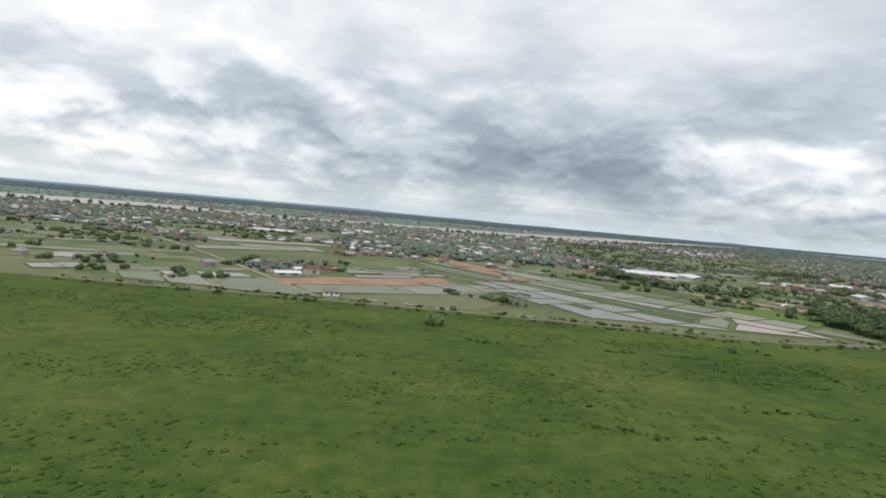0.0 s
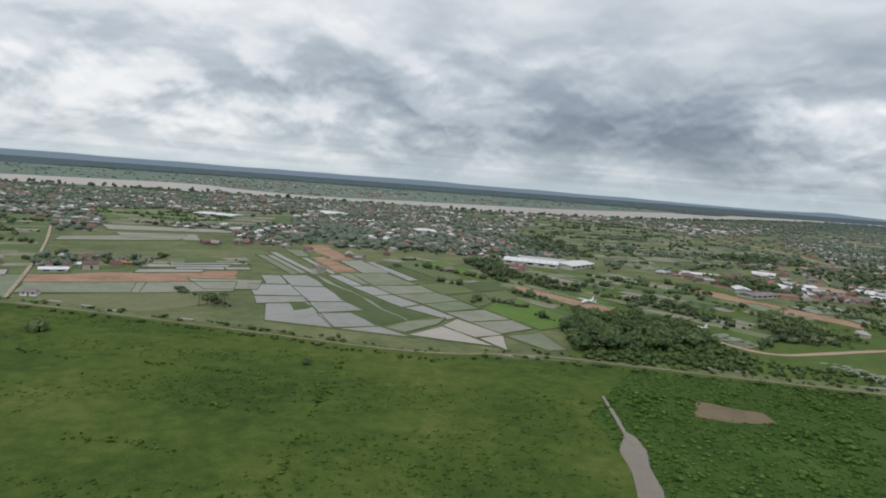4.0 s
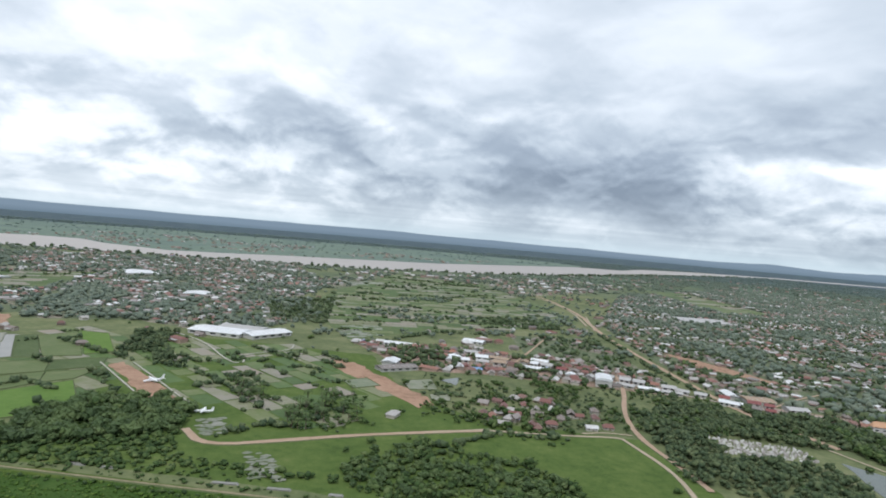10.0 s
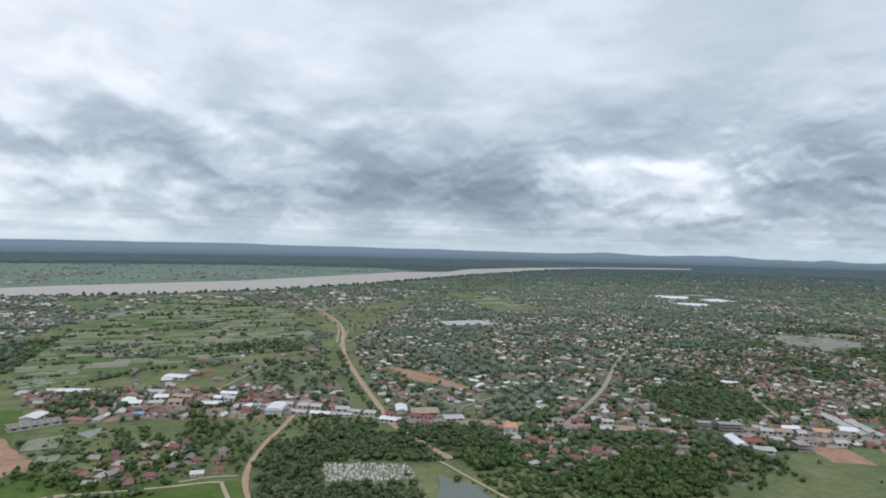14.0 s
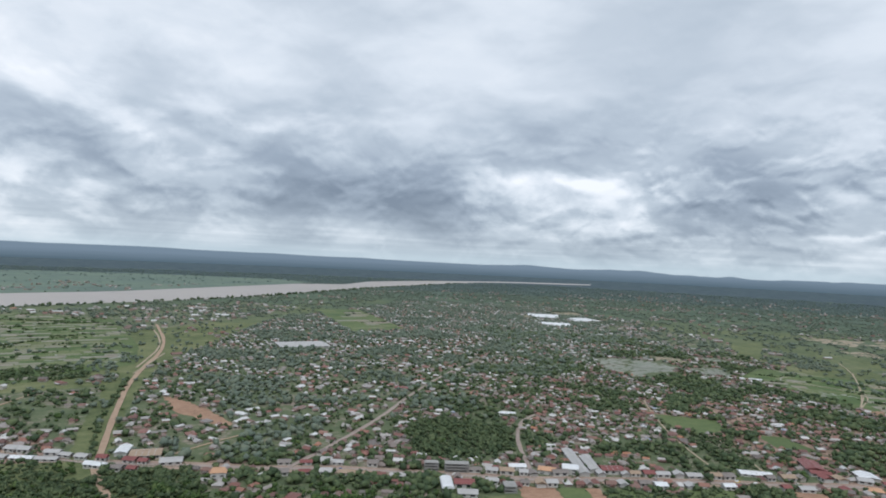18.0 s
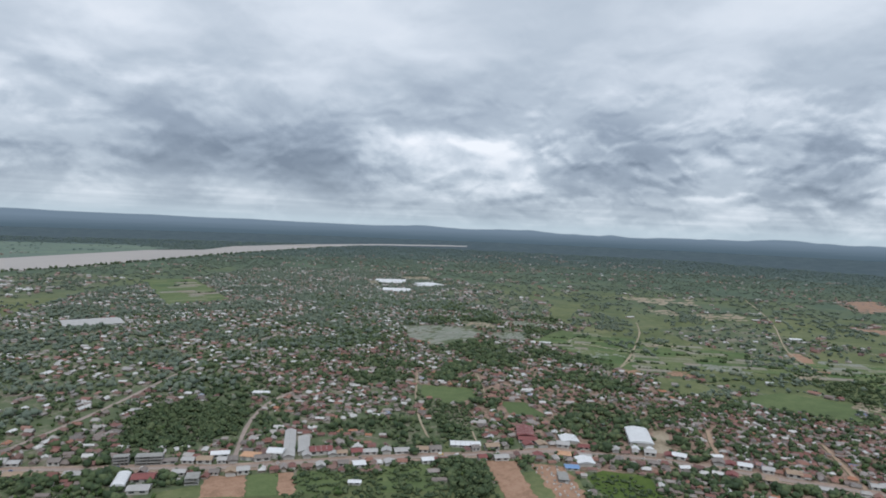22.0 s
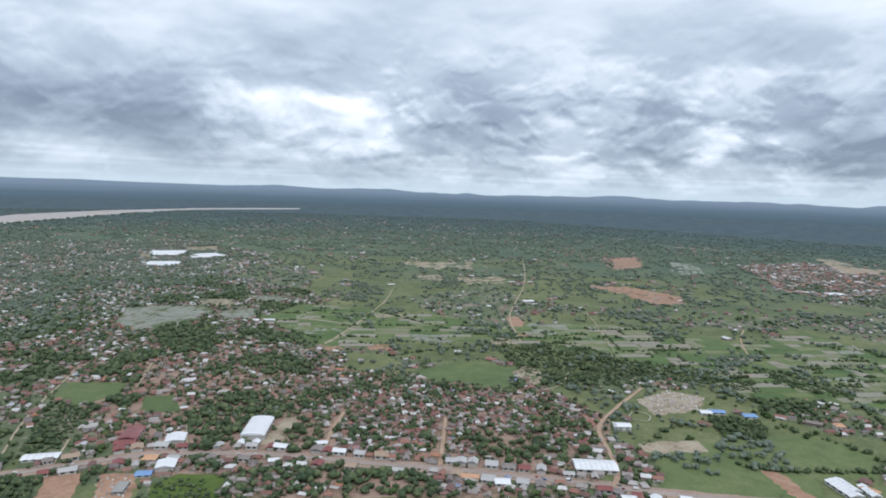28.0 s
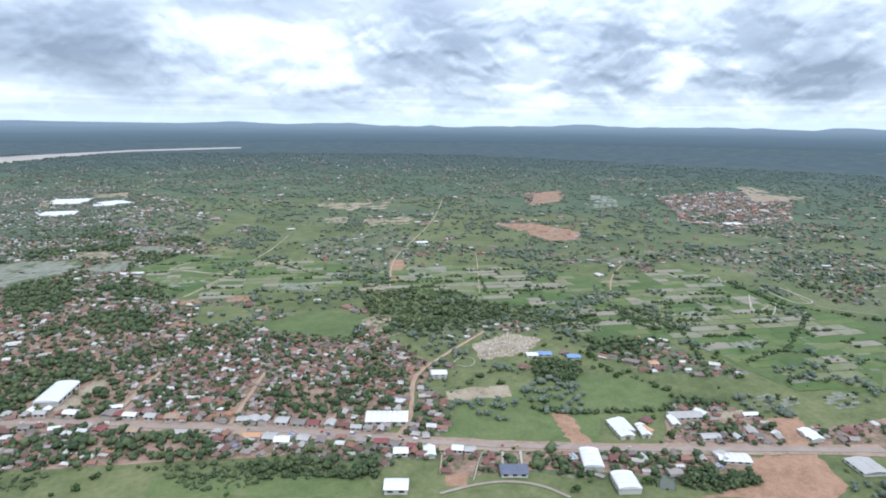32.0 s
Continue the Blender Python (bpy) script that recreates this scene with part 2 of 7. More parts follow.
def material(name, stops, scale=0.2, fine=4.0, rough=0.9, metal=0.0, bump=0.0, spread="", tint=0.25, canopy=False):
    """A surface whose colour runs through stops by two noises of real size; spread varies it by object or island."""
    m = bpy.data.materials.new(name)
    m.use_nodes = True
    g = Graph(m.node_tree)
    place = g.node("ShaderNodeNewGeometry")
    at = place.outputs["Position"]
    large = g.noise(at, scale, 5.0, 0.6, 0.2)
    small = g.noise(at, fine, 3.0, 0.6)
    middle = g.noise(at, math.sqrt(scale * fine), 4.0, 0.65)
    value = g.math("ADD", g.math("MULTIPLY", large, 0.42), g.math("ADD", g.math("MULTIPLY", middle, 0.33), g.math("MULTIPLY", small, 0.25)))
    if spread:
        pick = g.node("ShaderNodeObjectInfo").outputs["Random"] if spread == "object" else place.outputs["Random Per Island"]
        if tint >= 1:
            value = g.math("ADD", pick, g.math("MULTIPLY_ADD", small, 0.06, -0.03))
        else:
            value = g.math("ADD", value, g.math("MULTIPLY_ADD", pick, tint, -tint / 2))
    colour = g.ramp(value, stops, "CONSTANT" if tint >= 1 and spread else "LINEAR")
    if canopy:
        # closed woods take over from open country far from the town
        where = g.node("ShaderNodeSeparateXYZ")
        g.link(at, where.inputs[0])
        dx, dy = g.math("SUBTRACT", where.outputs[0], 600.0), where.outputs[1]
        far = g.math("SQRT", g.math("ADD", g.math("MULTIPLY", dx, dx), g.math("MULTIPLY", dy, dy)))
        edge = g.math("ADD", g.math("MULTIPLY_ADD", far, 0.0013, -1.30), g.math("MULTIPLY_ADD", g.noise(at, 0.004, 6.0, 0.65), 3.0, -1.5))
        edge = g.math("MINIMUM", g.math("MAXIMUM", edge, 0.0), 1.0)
        # haze is painted in: the woods' colour shifts to blue farther out
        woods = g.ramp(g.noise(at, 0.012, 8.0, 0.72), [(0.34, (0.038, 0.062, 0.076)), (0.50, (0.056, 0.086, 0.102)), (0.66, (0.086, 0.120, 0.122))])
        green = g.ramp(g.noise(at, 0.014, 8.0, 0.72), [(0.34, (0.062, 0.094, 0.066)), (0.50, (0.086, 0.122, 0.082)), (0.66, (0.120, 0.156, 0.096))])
        haze_mix = g.math("MINIMUM", g.math("MAXIMUM", g.math("MULTIPLY_ADD", far, 0.0007, -1.35), 0.0), 1.0)
        colour = g.mix(edge, colour, g.mix(haze_mix, green, woods))
    if tint >= 1 and spread:
        colour = g.mix(g.math("MULTIPLY", large, 0.5), colour, (0.10, 0.085, 0.07))
    shader = g.node("ShaderNodeBsdfPrincipled")
    g.link(colour, shader.inputs["Base Color"])
    if rough >= 0.8:
        shader.inputs["Specular IOR Level"].default_value = 0.12 if name in ("meadow", "scrub", "scrub_floor", "young_rice", "lush_foliage", "lush_grass", "foliage") else 0.7 if name in ("woodland_foliage", "far_foliage") else 0.22 if name == "countryside" else 0.4
    shader.inputs["Roughness"].default_value, shader.inputs["Metallic"].default_value = rough, metal
    if bump:
        b = g.node("ShaderNodeBump")
        b.inputs["Strength"].default_value = bump
        b.inputs["Distance"].default_value = 0.3
        g.link(small, b.inputs["Height"])
        g.link(b.outputs[0], shader.inputs["Normal"])
    g.link(shader.outputs[0], g.node("ShaderNodeOutputMaterial").inputs[0])
    return m


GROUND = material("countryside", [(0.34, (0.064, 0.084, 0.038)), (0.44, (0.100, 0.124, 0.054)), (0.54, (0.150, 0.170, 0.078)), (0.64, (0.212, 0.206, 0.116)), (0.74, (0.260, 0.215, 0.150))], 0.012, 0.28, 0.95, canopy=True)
MEADOW = material("meadow", [(0.36, (0.030, 0.057, 0.012)), (0.45, (0.051, 0.088, 0.017)), (0.53, (0.078, 0.117, 0.023)), (0.62, (0.128, 0.150, 0.042))], 0.024, 2.2, 0.95, bump=0.9)
TOWN_EARTH = material("town_earth", [(0.34, (0.064, 0.080, 0.036)), (0.43, (0.120, 0.110, 0.062)), (0.49, (0.255, 0.172, 0.130)), (0.64, (0.400, 0.285, 0.232))], 0.04, 0.4, 0.95)
TOWN_GROUND = material("town_ground", [(0.36, (0.062, 0.090, 0.044)), (0.52, (0.112, 0.138, 0.070)), (0.58, (0.235, 0.200, 0.160)), (0.68, (0.410, 0.335, 0.290))], 0.03, 0.35, 0.95)
PARCEL = material("field_parcels", [(0.10, (0.052, 0.092, 0.030)), (0.34, (0.086, 0.138, 0.042)), (0.50, (0.135, 0.165, 0.066)), (0.62, (0.186, 0.193, 0.115)), (0.76, (0.250, 0.235, 0.195)), (0.90, (0.262, 0.205, 0.158))], 0.02, 0.3, 0.8, spread="island", tint=0.7)
PARCEL_PIECE = material("field_parcel", [(0.10, (0.050, 0.090, 0.026)), (0.34, (0.082, 0.136, 0.036)), (0.50, (0.135, 0.165, 0.062)), (0.62, (0.190, 0.195, 0.115)), (0.76, (0.255, 0.240, 0.195)), (0.90, (0.270, 0.210, 0.160))], 0.02, 0.3, 0.8, spread="object", tint=0.62)
FIELD_LUSH = material("lush_grass", [(0.34, (0.048, 0.080, 0.020)), (0.46, (0.074, 0.116, 0.029)), (0.57, (0.104, 0.145, 0.040)), (0.68, (0.165, 0.172, 0.074))], 0.05, 1.4, 0.95, bump=0.5)
FIELD = material("grass_field", [(0.34, (0.066, 0.098, 0.036)), (0.47, (0.094, 0.132, 0.048)), (0.58, (0.128, 0.164, 0.064)), (0.70, (0.195, 0.196, 0.100))], 0.025, 0.5, 0.95, spread="object", tint=0.12)
PADDY_GREEN = material("young_rice", [(0.3, (0.070, 0.126, 0.031)), (0.55, (0.111, 0.184, 0.043)), (0.75, (0.149, 0.209, 0.064))], 0.05, 0.6, 0.9, spread="object")
PADDY_SOFT = material("grassy_rice", [(0.3, (0.078, 0.112, 0.038)), (0.5, (0.104, 0.140, 0.050)), (0.72, (0.146, 0.168, 0.076))], 0.08, 1.1, 0.9, bump=0.4, spread="object", tint=0.2)
PADDY_DULL = material("dull_rice", [(0.34, (0.052, 0.080, 0.028)), (0.5, (0.074, 0.106, 0.036)), (0.66, (0.108, 0.132, 0.056))], 0.10, 1.2, 0.95, bump=0.4)
PADDY_PALE = material("flooded_rice", [(0.34, (0.092, 0.130, 0.052)), (0.48, (0.158, 0.176, 0.098)), (0.58, (0.212, 0.212, 0.154)), (0.7, (0.256, 0.242, 0.205))], 0.09, 0.9, 0.5, spread="object")
PADDY_WET = material("paddy_water", [(0.34, (0.110, 0.130, 0.070)), (0.42, (0.175, 0.172, 0.145)), (0.55, (0.225, 0.215, 0.195)), (0.7, (0.265, 0.252, 0.232))], 0.09, 0.9, 0.30, spread="object", tint=0.2)
PADDY_MUD = material("paddy_mud", [(0.3, (0.230, 0.200, 0.150)), (0.5, (0.310, 0.265, 0.215)), (0.7, (0.370, 0.320, 0.275))], 0.06, 0.5, 0.35, spread="object")
WET = material("flood_water", [(0.38, (0.090, 0.125, 0.050)), (0.47, (0.150, 0.165, 0.105)), (0.56, (0.215, 0.215, 0.170)), (0.68, (0.290, 0.275, 0.245))], 0.06, 0.8, 0.45)
BUND = material("bund_grass", [(0.3, (0.070, 0.095, 0.035)), (0.7, (0.130, 0.150, 0.070))], 0.2, 1.5, 0.95)
DIRT = material("dirt", [(0.3, (0.270, 0.215, 0.150)), (0.5, (0.365, 0.295, 0.215)), (0.7, (0.440, 0.370, 0.285))], 0.08, 1.2, 0.95)
SOIL = material("laterite", [(0.33, (0.140, 0.113, 0.065)), (0.40, (0.237, 0.145, 0.093)), (0.52, (0.344, 0.210, 0.140)), (0.7, (0.409, 0.288, 0.205))], 0.07, 0.9, 0.95)
SOIL_PALE = material("sandy_soil", [(0.36, (0.101, 0.110, 0.051)), (0.43, (0.227, 0.183, 0.125)), (0.52, (0.344, 0.289, 0.211)), (0.7, (0.406, 0.359, 0.289))], 0.05, 0.6, 0.95)
SOIL_DARK = material("brown_soil", [(0.3, (0.100, 0.085, 0.045)), (0.6, (0.190, 0.145, 0.090))], 0.1, 0.9, 0.95)
YARD = material("yard_grass", [(0.3, (0.100, 0.125, 0.050)), (0.6, (0.170, 0.175, 0.090))], 0.1, 0.9, 0.95)
ROAD_SOIL = material("road_earth", [(0.3, (0.273, 0.184, 0.126)), (0.5, (0.370, 0.261, 0.186)), (0.7, (0.431, 0.333, 0.251))], 0.07, 0.9, 0.95)
PAVE = material("dusty_asphalt", [(0.3, (0.235, 0.188, 0.165)), (0.5, (0.310, 0.252, 0.222)), (0.7, (0.385, 0.320, 0.285))], 0.06, 0.9, 0.9)
SHOULDER = material("road_shoulder", [(0.36, (0.140, 0.120, 0.075)), (0.44, (0.270, 0.195, 0.150)), (0.62, (0.390, 0.290, 0.235))], 0.05, 0.6, 0.95)
PALE_PATH = material("pale_concrete", [(0.3, (0.33, 0.31, 0.27)), (0.7, (0.46, 0.44, 0.39))], 0.1, 1.0, 0.9)
WATER = material("pond_water", [(0.3, (0.070, 0.085, 0.062)), (0.7, (0.105, 0.120, 0.092))], 0.03, 0.3, 0.10)
RIVER = material("river_water", [(0.3, (0.300, 0.262, 0.232)), (0.7, (0.375, 0.330, 0.295))], 0.004, 0.05, 0.42)
CREEK = material("creek_water", [(0.3, (0.144, 0.119, 0.084)), (0.7, (0.207, 0.170, 0.124))], 0.1, 0.8, 0.2)
SAND = material("river_sand", [(0.3, (0.300, 0.260, 0.190)), (0.7, (0.400, 0.350, 0.270))], 0.02, 0.3, 0.95)
LEAF = material("foliage", [(0.25, (0.044, 0.068, 0.038)), (0.45, (0.068, 0.098, 0.050)), (0.62, (0.100, 0.132, 0.064)), (0.8, (0.145, 0.170, 0.086))], 0.25, 1.6, 0.8, bump=0.5, spread="island", tint=0.45)
LEAF_THING = material("tree_foliage", [(0.25, (0.032, 0.056, 0.020)), (0.45, (0.056, 0.092, 0.030)), (0.62, (0.090, 0.132, 0.044)), (0.8, (0.135, 0.172, 0.064))], 0.3, 1.8, 0.8, bump=0.5, spread="object", tint=0.3)
# distance haze put into the leaf colour: bluer and paler than nearby trees
FAR_HAZE_LEAF = material("far_foliage", [(0.25, (0.080, 0.120, 0.112)), (0.5, (0.105, 0.150, 0.132)), (0.8, (0.140, 0.178, 0.140))], 0.05, 0.8, 0.9, spread="island", tint=0.4)
LEAF_LUSH = material("lush_foliage", [(0.25, (0.030, 0.054, 0.020)), (0.45, (0.052, 0.088, 0.030)), (0.62, (0.085, 0.125, 0.044)), (0.8, (0.130, 0.165, 0.064))], 0.25, 1.6, 0.85, bump=0.5, spread="island", tint=0.45)
# ordinary foliage lightened and blued, so its colour carries mid-distance haze
MID_HAZE_LEAF = material("woodland_foliage", [(0.25, (0.090, 0.122, 0.094)), (0.5, (0.120, 0.156, 0.114)), (0.8, (0.165, 0.192, 0.130))], 0.05, 0.8, 0.9, spread="island", tint=0.4)
SCRUB = material("scrub", [(0.28, (0.036, 0.074, 0.014)), (0.48, (0.062, 0.118, 0.020)), (0.62, (0.096, 0.156, 0.032)), (0.8, (0.145, 0.185, 0.055))], 0.06, 2.0, 0.9, spread="island", tint=0.4)
# scrub green darkened to paint the shade between clumps onto the ground
SCRUB_SHADE_FLOOR = material("scrub_floor", [(0.34, (0.026, 0.052, 0.012)), (0.50, (0.046, 0.090, 0.018)), (0.66, (0.085, 0.128, 0.032))], 0.05, 1.6, 0.95, bump=0.5)
TRACK = material("grassy_track", [(0.36, (0.100, 0.120, 0.045)), (0.46, (0.200, 0.175, 0.100)), (0.62, (0.300, 0.250, 0.160))], 0.05, 0.9, 0.95)
BARK = material("bark", [(0.3, (0.08, 0.06, 0.045)), (0.7, (0.17, 0.135, 0.10))], 1.0, 8.0, 0.95)
ROOF_STOPS = [(0.0, (0.215, 0.078, 0.064)), (0.15, (0.165, 0.072, 0.062)), (0.27, (0.310, 0.140, 0.098)), (0.36, (0.230, 0.122, 0.098)), (0.46, (0.240, 0.196, 0.178)),
              (0.58, (0.345, 0.305, 0.285)), (0.69, (0.165, 0.142, 0.134)), (0.78, (0.470, 0.445, 0.425)), (0.88, (0.690, 0.680, 0.670)), (0.965, (0.110, 0.180, 0.330)), (0.98, (0.440, 0.190, 0.100))]
ROOF_PALE = material("weathered_roofs", [(0.0, (0.280, 0.125, 0.100)), (0.20, (0.230, 0.145, 0.122)), (0.34, (0.330, 0.300, 0.285)), (0.46, (0.410, 0.390, 0.380)), (0.56, (0.260, 0.240, 0.232)), (0.68, (0.560, 0.550, 0.545)), (0.82, (0.760, 0.760, 0.760)), (0.95, (0.330, 0.175, 0.130))], 0.4, 3.0, 0.6, spread="island", tint=1.0)
ROOF = material("house_roofs", ROOF_STOPS, 0.4, 3.0, 0.6, spread="island", tint=1.0)
ROOF_THING = material("house_roof", ROOF_STOPS, 0.4, 3.0, 0.6, spread="object", tint=1.0)
WALL = material("house_walls", [(0.0, (0.50, 0.46, 0.40)), (0.3, (0.36, 0.31, 0.26)), (0.5, (0.62, 0.58, 0.52)), (0.7, (0.22, 0.18, 0.15)), (0.85, (0.45, 0.33, 0.26))], 0.4, 3.0, 0.9, spread="island", tint=1.0)
WALL_THING = material("house_wall", [(0.0, (0.52, 0.48, 0.42)), (0.3, (0.38, 0.33, 0.28)), (0.5, (0.64, 0.60, 0.54)), (0.7, (0.24, 0.20, 0.17)), (0.85, (0.47, 0.35, 0.28))], 0.4, 3.0, 0.9, spread="object", tint=1.0)
PANE = material("dark_glass", [(0.3, (0.03, 0.035, 0.04)), (0.7, (0.05, 0.055, 0.06))], 0.5, 3.0, 0.15)
DOORWOOD = material("door_wood", [(0.3, (0.12, 0.08, 0.05)), (0.7, (0.2, 0.14, 0.09))], 0.5, 5.0, 0.7)
HALL_ROOFS = {
    "white": material("white_sheet_roof", [(0.35, (0.600, 0.610, 0.620)), (0.65, (0.760, 0.770, 0.780))], 0.15, 2.0, 0.5),
    "grey": material("grey_sheet_roof", [(0.3, (0.34, 0.33, 0.32)), (0.7, (0.48, 0.47, 0.46))], 0.15, 2.0, 0.6),
    "dark": material("dark_sheet_roof", [(0.3, (0.16, 0.14, 0.13)), (0.7, (0.25, 0.22, 0.20))], 0.15, 2.0, 0.7),
    "maroon": material("maroon_tile_roof", [(0.3, (0.16, 0.05, 0.05)), (0.7, (0.26, 0.09, 0.08))], 0.15, 2.0, 0.7),
    "brown": material("rusty_roof", [(0.3, (0.28, 0.20, 0.14)), (0.7, (0.40, 0.31, 0.23))], 0.15, 2.0, 0.8),
    "blue": material("blue_sheet_roof", [(0.3, (0.13, 0.24, 0.44)), (0.7, (0.22, 0.35, 0.58))], 0.15, 2.0, 0.5),
    "navy": material("slate_roof", [(0.3, (0.09, 0.10, 0.15)), (0.7, (0.15, 0.17, 0.23))], 0.15, 2.0, 0.6),
    "cream": material("terracotta_roof", [(0.3, (0.45, 0.24, 0.14)), (0.7, (0.58, 0.36, 0.22))], 0.15, 2.0, 0.7),
}
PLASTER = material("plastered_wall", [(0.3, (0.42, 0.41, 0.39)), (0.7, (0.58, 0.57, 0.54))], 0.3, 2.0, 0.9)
WHITE_PAINT = material("white_paint", [(0.3, (0.74, 0.75, 0.76)), (0.7, (0.84, 0.85, 0.86))], 0.5, 3.0, 0.35)
RED_ROOF = material("red_roof", [(0.3, (0.30, 0.07, 0.055)), (0.7, (0.42, 0.12, 0.09))], 0.3, 3.0, 0.7)
CONCRETE = material("raw_concrete", [(0.3, (0.20, 0.195, 0.185)), (0.5, (0.29, 0.285, 0.27)), (0.7, (0.36, 0.355, 0.34))], 0.2, 2.0, 0.9)
RUSTY_STEEL = material("red_lead_steel", [(0.3, (0.20, 0.075, 0.05)), (0.7, (0.32, 0.13, 0.09))], 0.4, 3.0, 0.7)
STONE = material("pale_rubble", [(0.25, (0.25, 0.23, 0.21)), (0.5, (0.40, 0.38, 0.36)), (0.75, (0.58, 0.57, 0.55))], 0.3, 2.0, 0.9, spread="island", tint=0.5)

# ---- mesh helpers ----
RNG = np.random.default_rng(7)


def from_arrays(name, verts, faces, mats, slots=None, smooth=False):
    me = bpy.data.meshes.new(name)
    me.from_pydata(verts if isinstance(verts, list) else verts.tolist(), [], faces if isinstance(faces, list) else faces.tolist())
    for m in mats:
        me.materials.append(m)
    if slots is not None:
        me.polygons.foreach_set("material_index", np.asarray(slots, np.int32))
    if smooth:
        me.polygons.foreach_set("use_smooth", np.ones(len(me.polygons), bool))
    me.update()
    return me


def thing(name, at, label, category, group="", turn=0.0):
    return tagged(place_empty(name, at, turn), label, category, group)


def place_empty(name, at, turn):
    ob = new(name)
    ob.matrix_world = pose(*at, 0, 0, turn)
    ob.empty_display_size = 0.3
    return ob


def part(name, mesh, parent, label=""):
    ob = new(name, mesh)
    ob.parent = parent
    return tagged(ob, label)


class Shape:
    """Gathers boxes, prisms and tubes into one mesh."""

    def __init__(self):
        self.v, self.f = [], []

    def add(self, verts, faces):
        n = len(self.v)
        self.v += [tuple(p) for p in verts]
        self.f += [tuple(i + n for i in f) for f in faces]
        return self

    def box(self, cx, cy, cz, sx, sy, sz, inset=0.0):
        x, y, z, k = sx / 2, sy / 2, sz / 2, 1 - inset
        vs = [(cx + a * x * (k if c > 0 else 1), cy + b * y * (k if c > 0 else 1), cz + c * z) for c in (-1, 1) for b in (-1, 1) for a in (-1, 1)]
        return self.add(vs, [(0, 2, 3, 1), (4, 5, 7, 6), (0, 1, 5, 4), (2, 6, 7, 3), (0, 4, 6, 2), (1, 3, 7, 5)])

    def gable(self, length, width, eaves, ridge, over=0.35, thick=0.12, hip=0.0):
        a, b = length / 2 + over, width / 2 + over
        drop = (ridge - eaves) * over / (width / 2)
        e, r = eaves - drop, a - hip * width / 2
        vs = [(-a, -b, e), (a, -b, e), (a, b, e), (-a, b, e), (-r, 0, ridge), (r, 0, ridge)]
        vs += [(x, y, z - thick) for x, y, z in vs]
        return self.add(vs, [(0, 1, 5, 4), (2, 3, 4, 5), (1, 2, 5), (3, 0, 4), (6, 10, 11, 7), (8, 11, 10, 9), (7, 11, 8), (9, 10, 6), (0, 6, 7, 1), (1, 7, 8, 2), (2, 8, 9, 3), (3, 9, 6, 0)])

    def walls(self, length, width, eaves, ridge, hip=0.0):
        a, b = length / 2, width / 2
        vs = [(-a, -b, 0), (a, -b, 0), (a, b, 0), (-a, b, 0), (-a, -b, eaves), (a, -b, eaves), (a, b, eaves), (-a, b, eaves)]
        fs = [(0, 1, 5, 4), (2, 3, 7, 6)]
        if hip:
            return self.add(vs, fs + [(1, 2, 6, 5), (3, 0, 4, 7), (4, 5, 6, 7)])
        return self.add(vs + [(-a, 0, ridge - 0.13), (a, 0, ridge - 0.13)], fs + [(1, 2, 6, 9, 5), (3, 0, 4, 8, 7)])

    def tube(self, rings, sides=10):
        """rings: (centre, radius across, radius up, axis 'x' or 'z')."""
        n = len(self.v)
        for (cx, cy, cz), ra, rb, axis in rings:
            for k in range(sides):
                c, s = math.cos(2 * math.pi * k / sides), math.sin(2 * math.pi * k / sides)
                self.v.append((cx, cy + ra * c, cz + rb * s) if axis == "x" else (cx + ra * c, cy + rb * s, cz))
        for r in range(len(rings) - 1):
            for k in range(sides):
                a, b = n + r * sides + k, n + r * sides + (k + 1) % sides
                self.f.append((a, b, b + sides, a + sides))
        self.f.append(tuple(n + k for k in reversed(range(sides))))
        self.f.append(tuple(n + (len(rings) - 1) * sides + k for k in range(sides)))
        return self

    def slab(self, corners, z0, z1):
        k = len(corners)
        vs = [(x, y, z0) for x, y in corners] + [(x, y, z1) for x, y in corners]
        return self.add(vs, [tuple(reversed(range(k))), tuple(range(k, 2 * k))] + [(i, (i + 1) % k, (i + 1) % k + k, i + k) for i in range(k)])

    def mesh(self, name, mat, smooth=False):
        return from_arrays(name, self.v, self.f, [mat], None, smooth)


def inside(poly, pts):
    """Which of the points lie in the polygon."""
    pts, poly = np.asarray(pts, float), np.asarray(poly, float)
    x, y, hit = pts[:, 0], pts[:, 1], np.zeros(len(pts), bool)
    for (x0, y0), (x1, y1) in zip(poly, np.roll(poly, -1, 0)):
        cross = (y0 > y) != (y1 > y)
        hit ^= cross & (x < (x1 - x0) * (y - y0) / (y1 - y0 + 1e-12) + x0)
    return hit


def line_gap(line, pts):
    """Distance of each point to a line of stretches, and that stretch's direction."""
    pts, line = np.asarray(pts, float), np.asarray(line, float)
    best, turn = np.full(len(pts), 1e9), np.zeros(len(pts))
    for a, b in zip(line[:-1], line[1:]):
        d = b - a
        k = np.clip(((pts - a) @ d) / (d @ d + 1e-9), 0, 1)
        gap = np.hypot(*(pts - a - k[:, None] * d).T)
        near = gap < best
        best[near], turn[near] = gap[near], math.atan2(d[1], d[0])
    return best, turn


def rise(x, y):
    r = np.hypot(x - 700, y)
    return 12 * np.clip((r - 3700) / 1200, 0, None) ** 1.5


# ---- ground ----
LANES, BARE = [], []


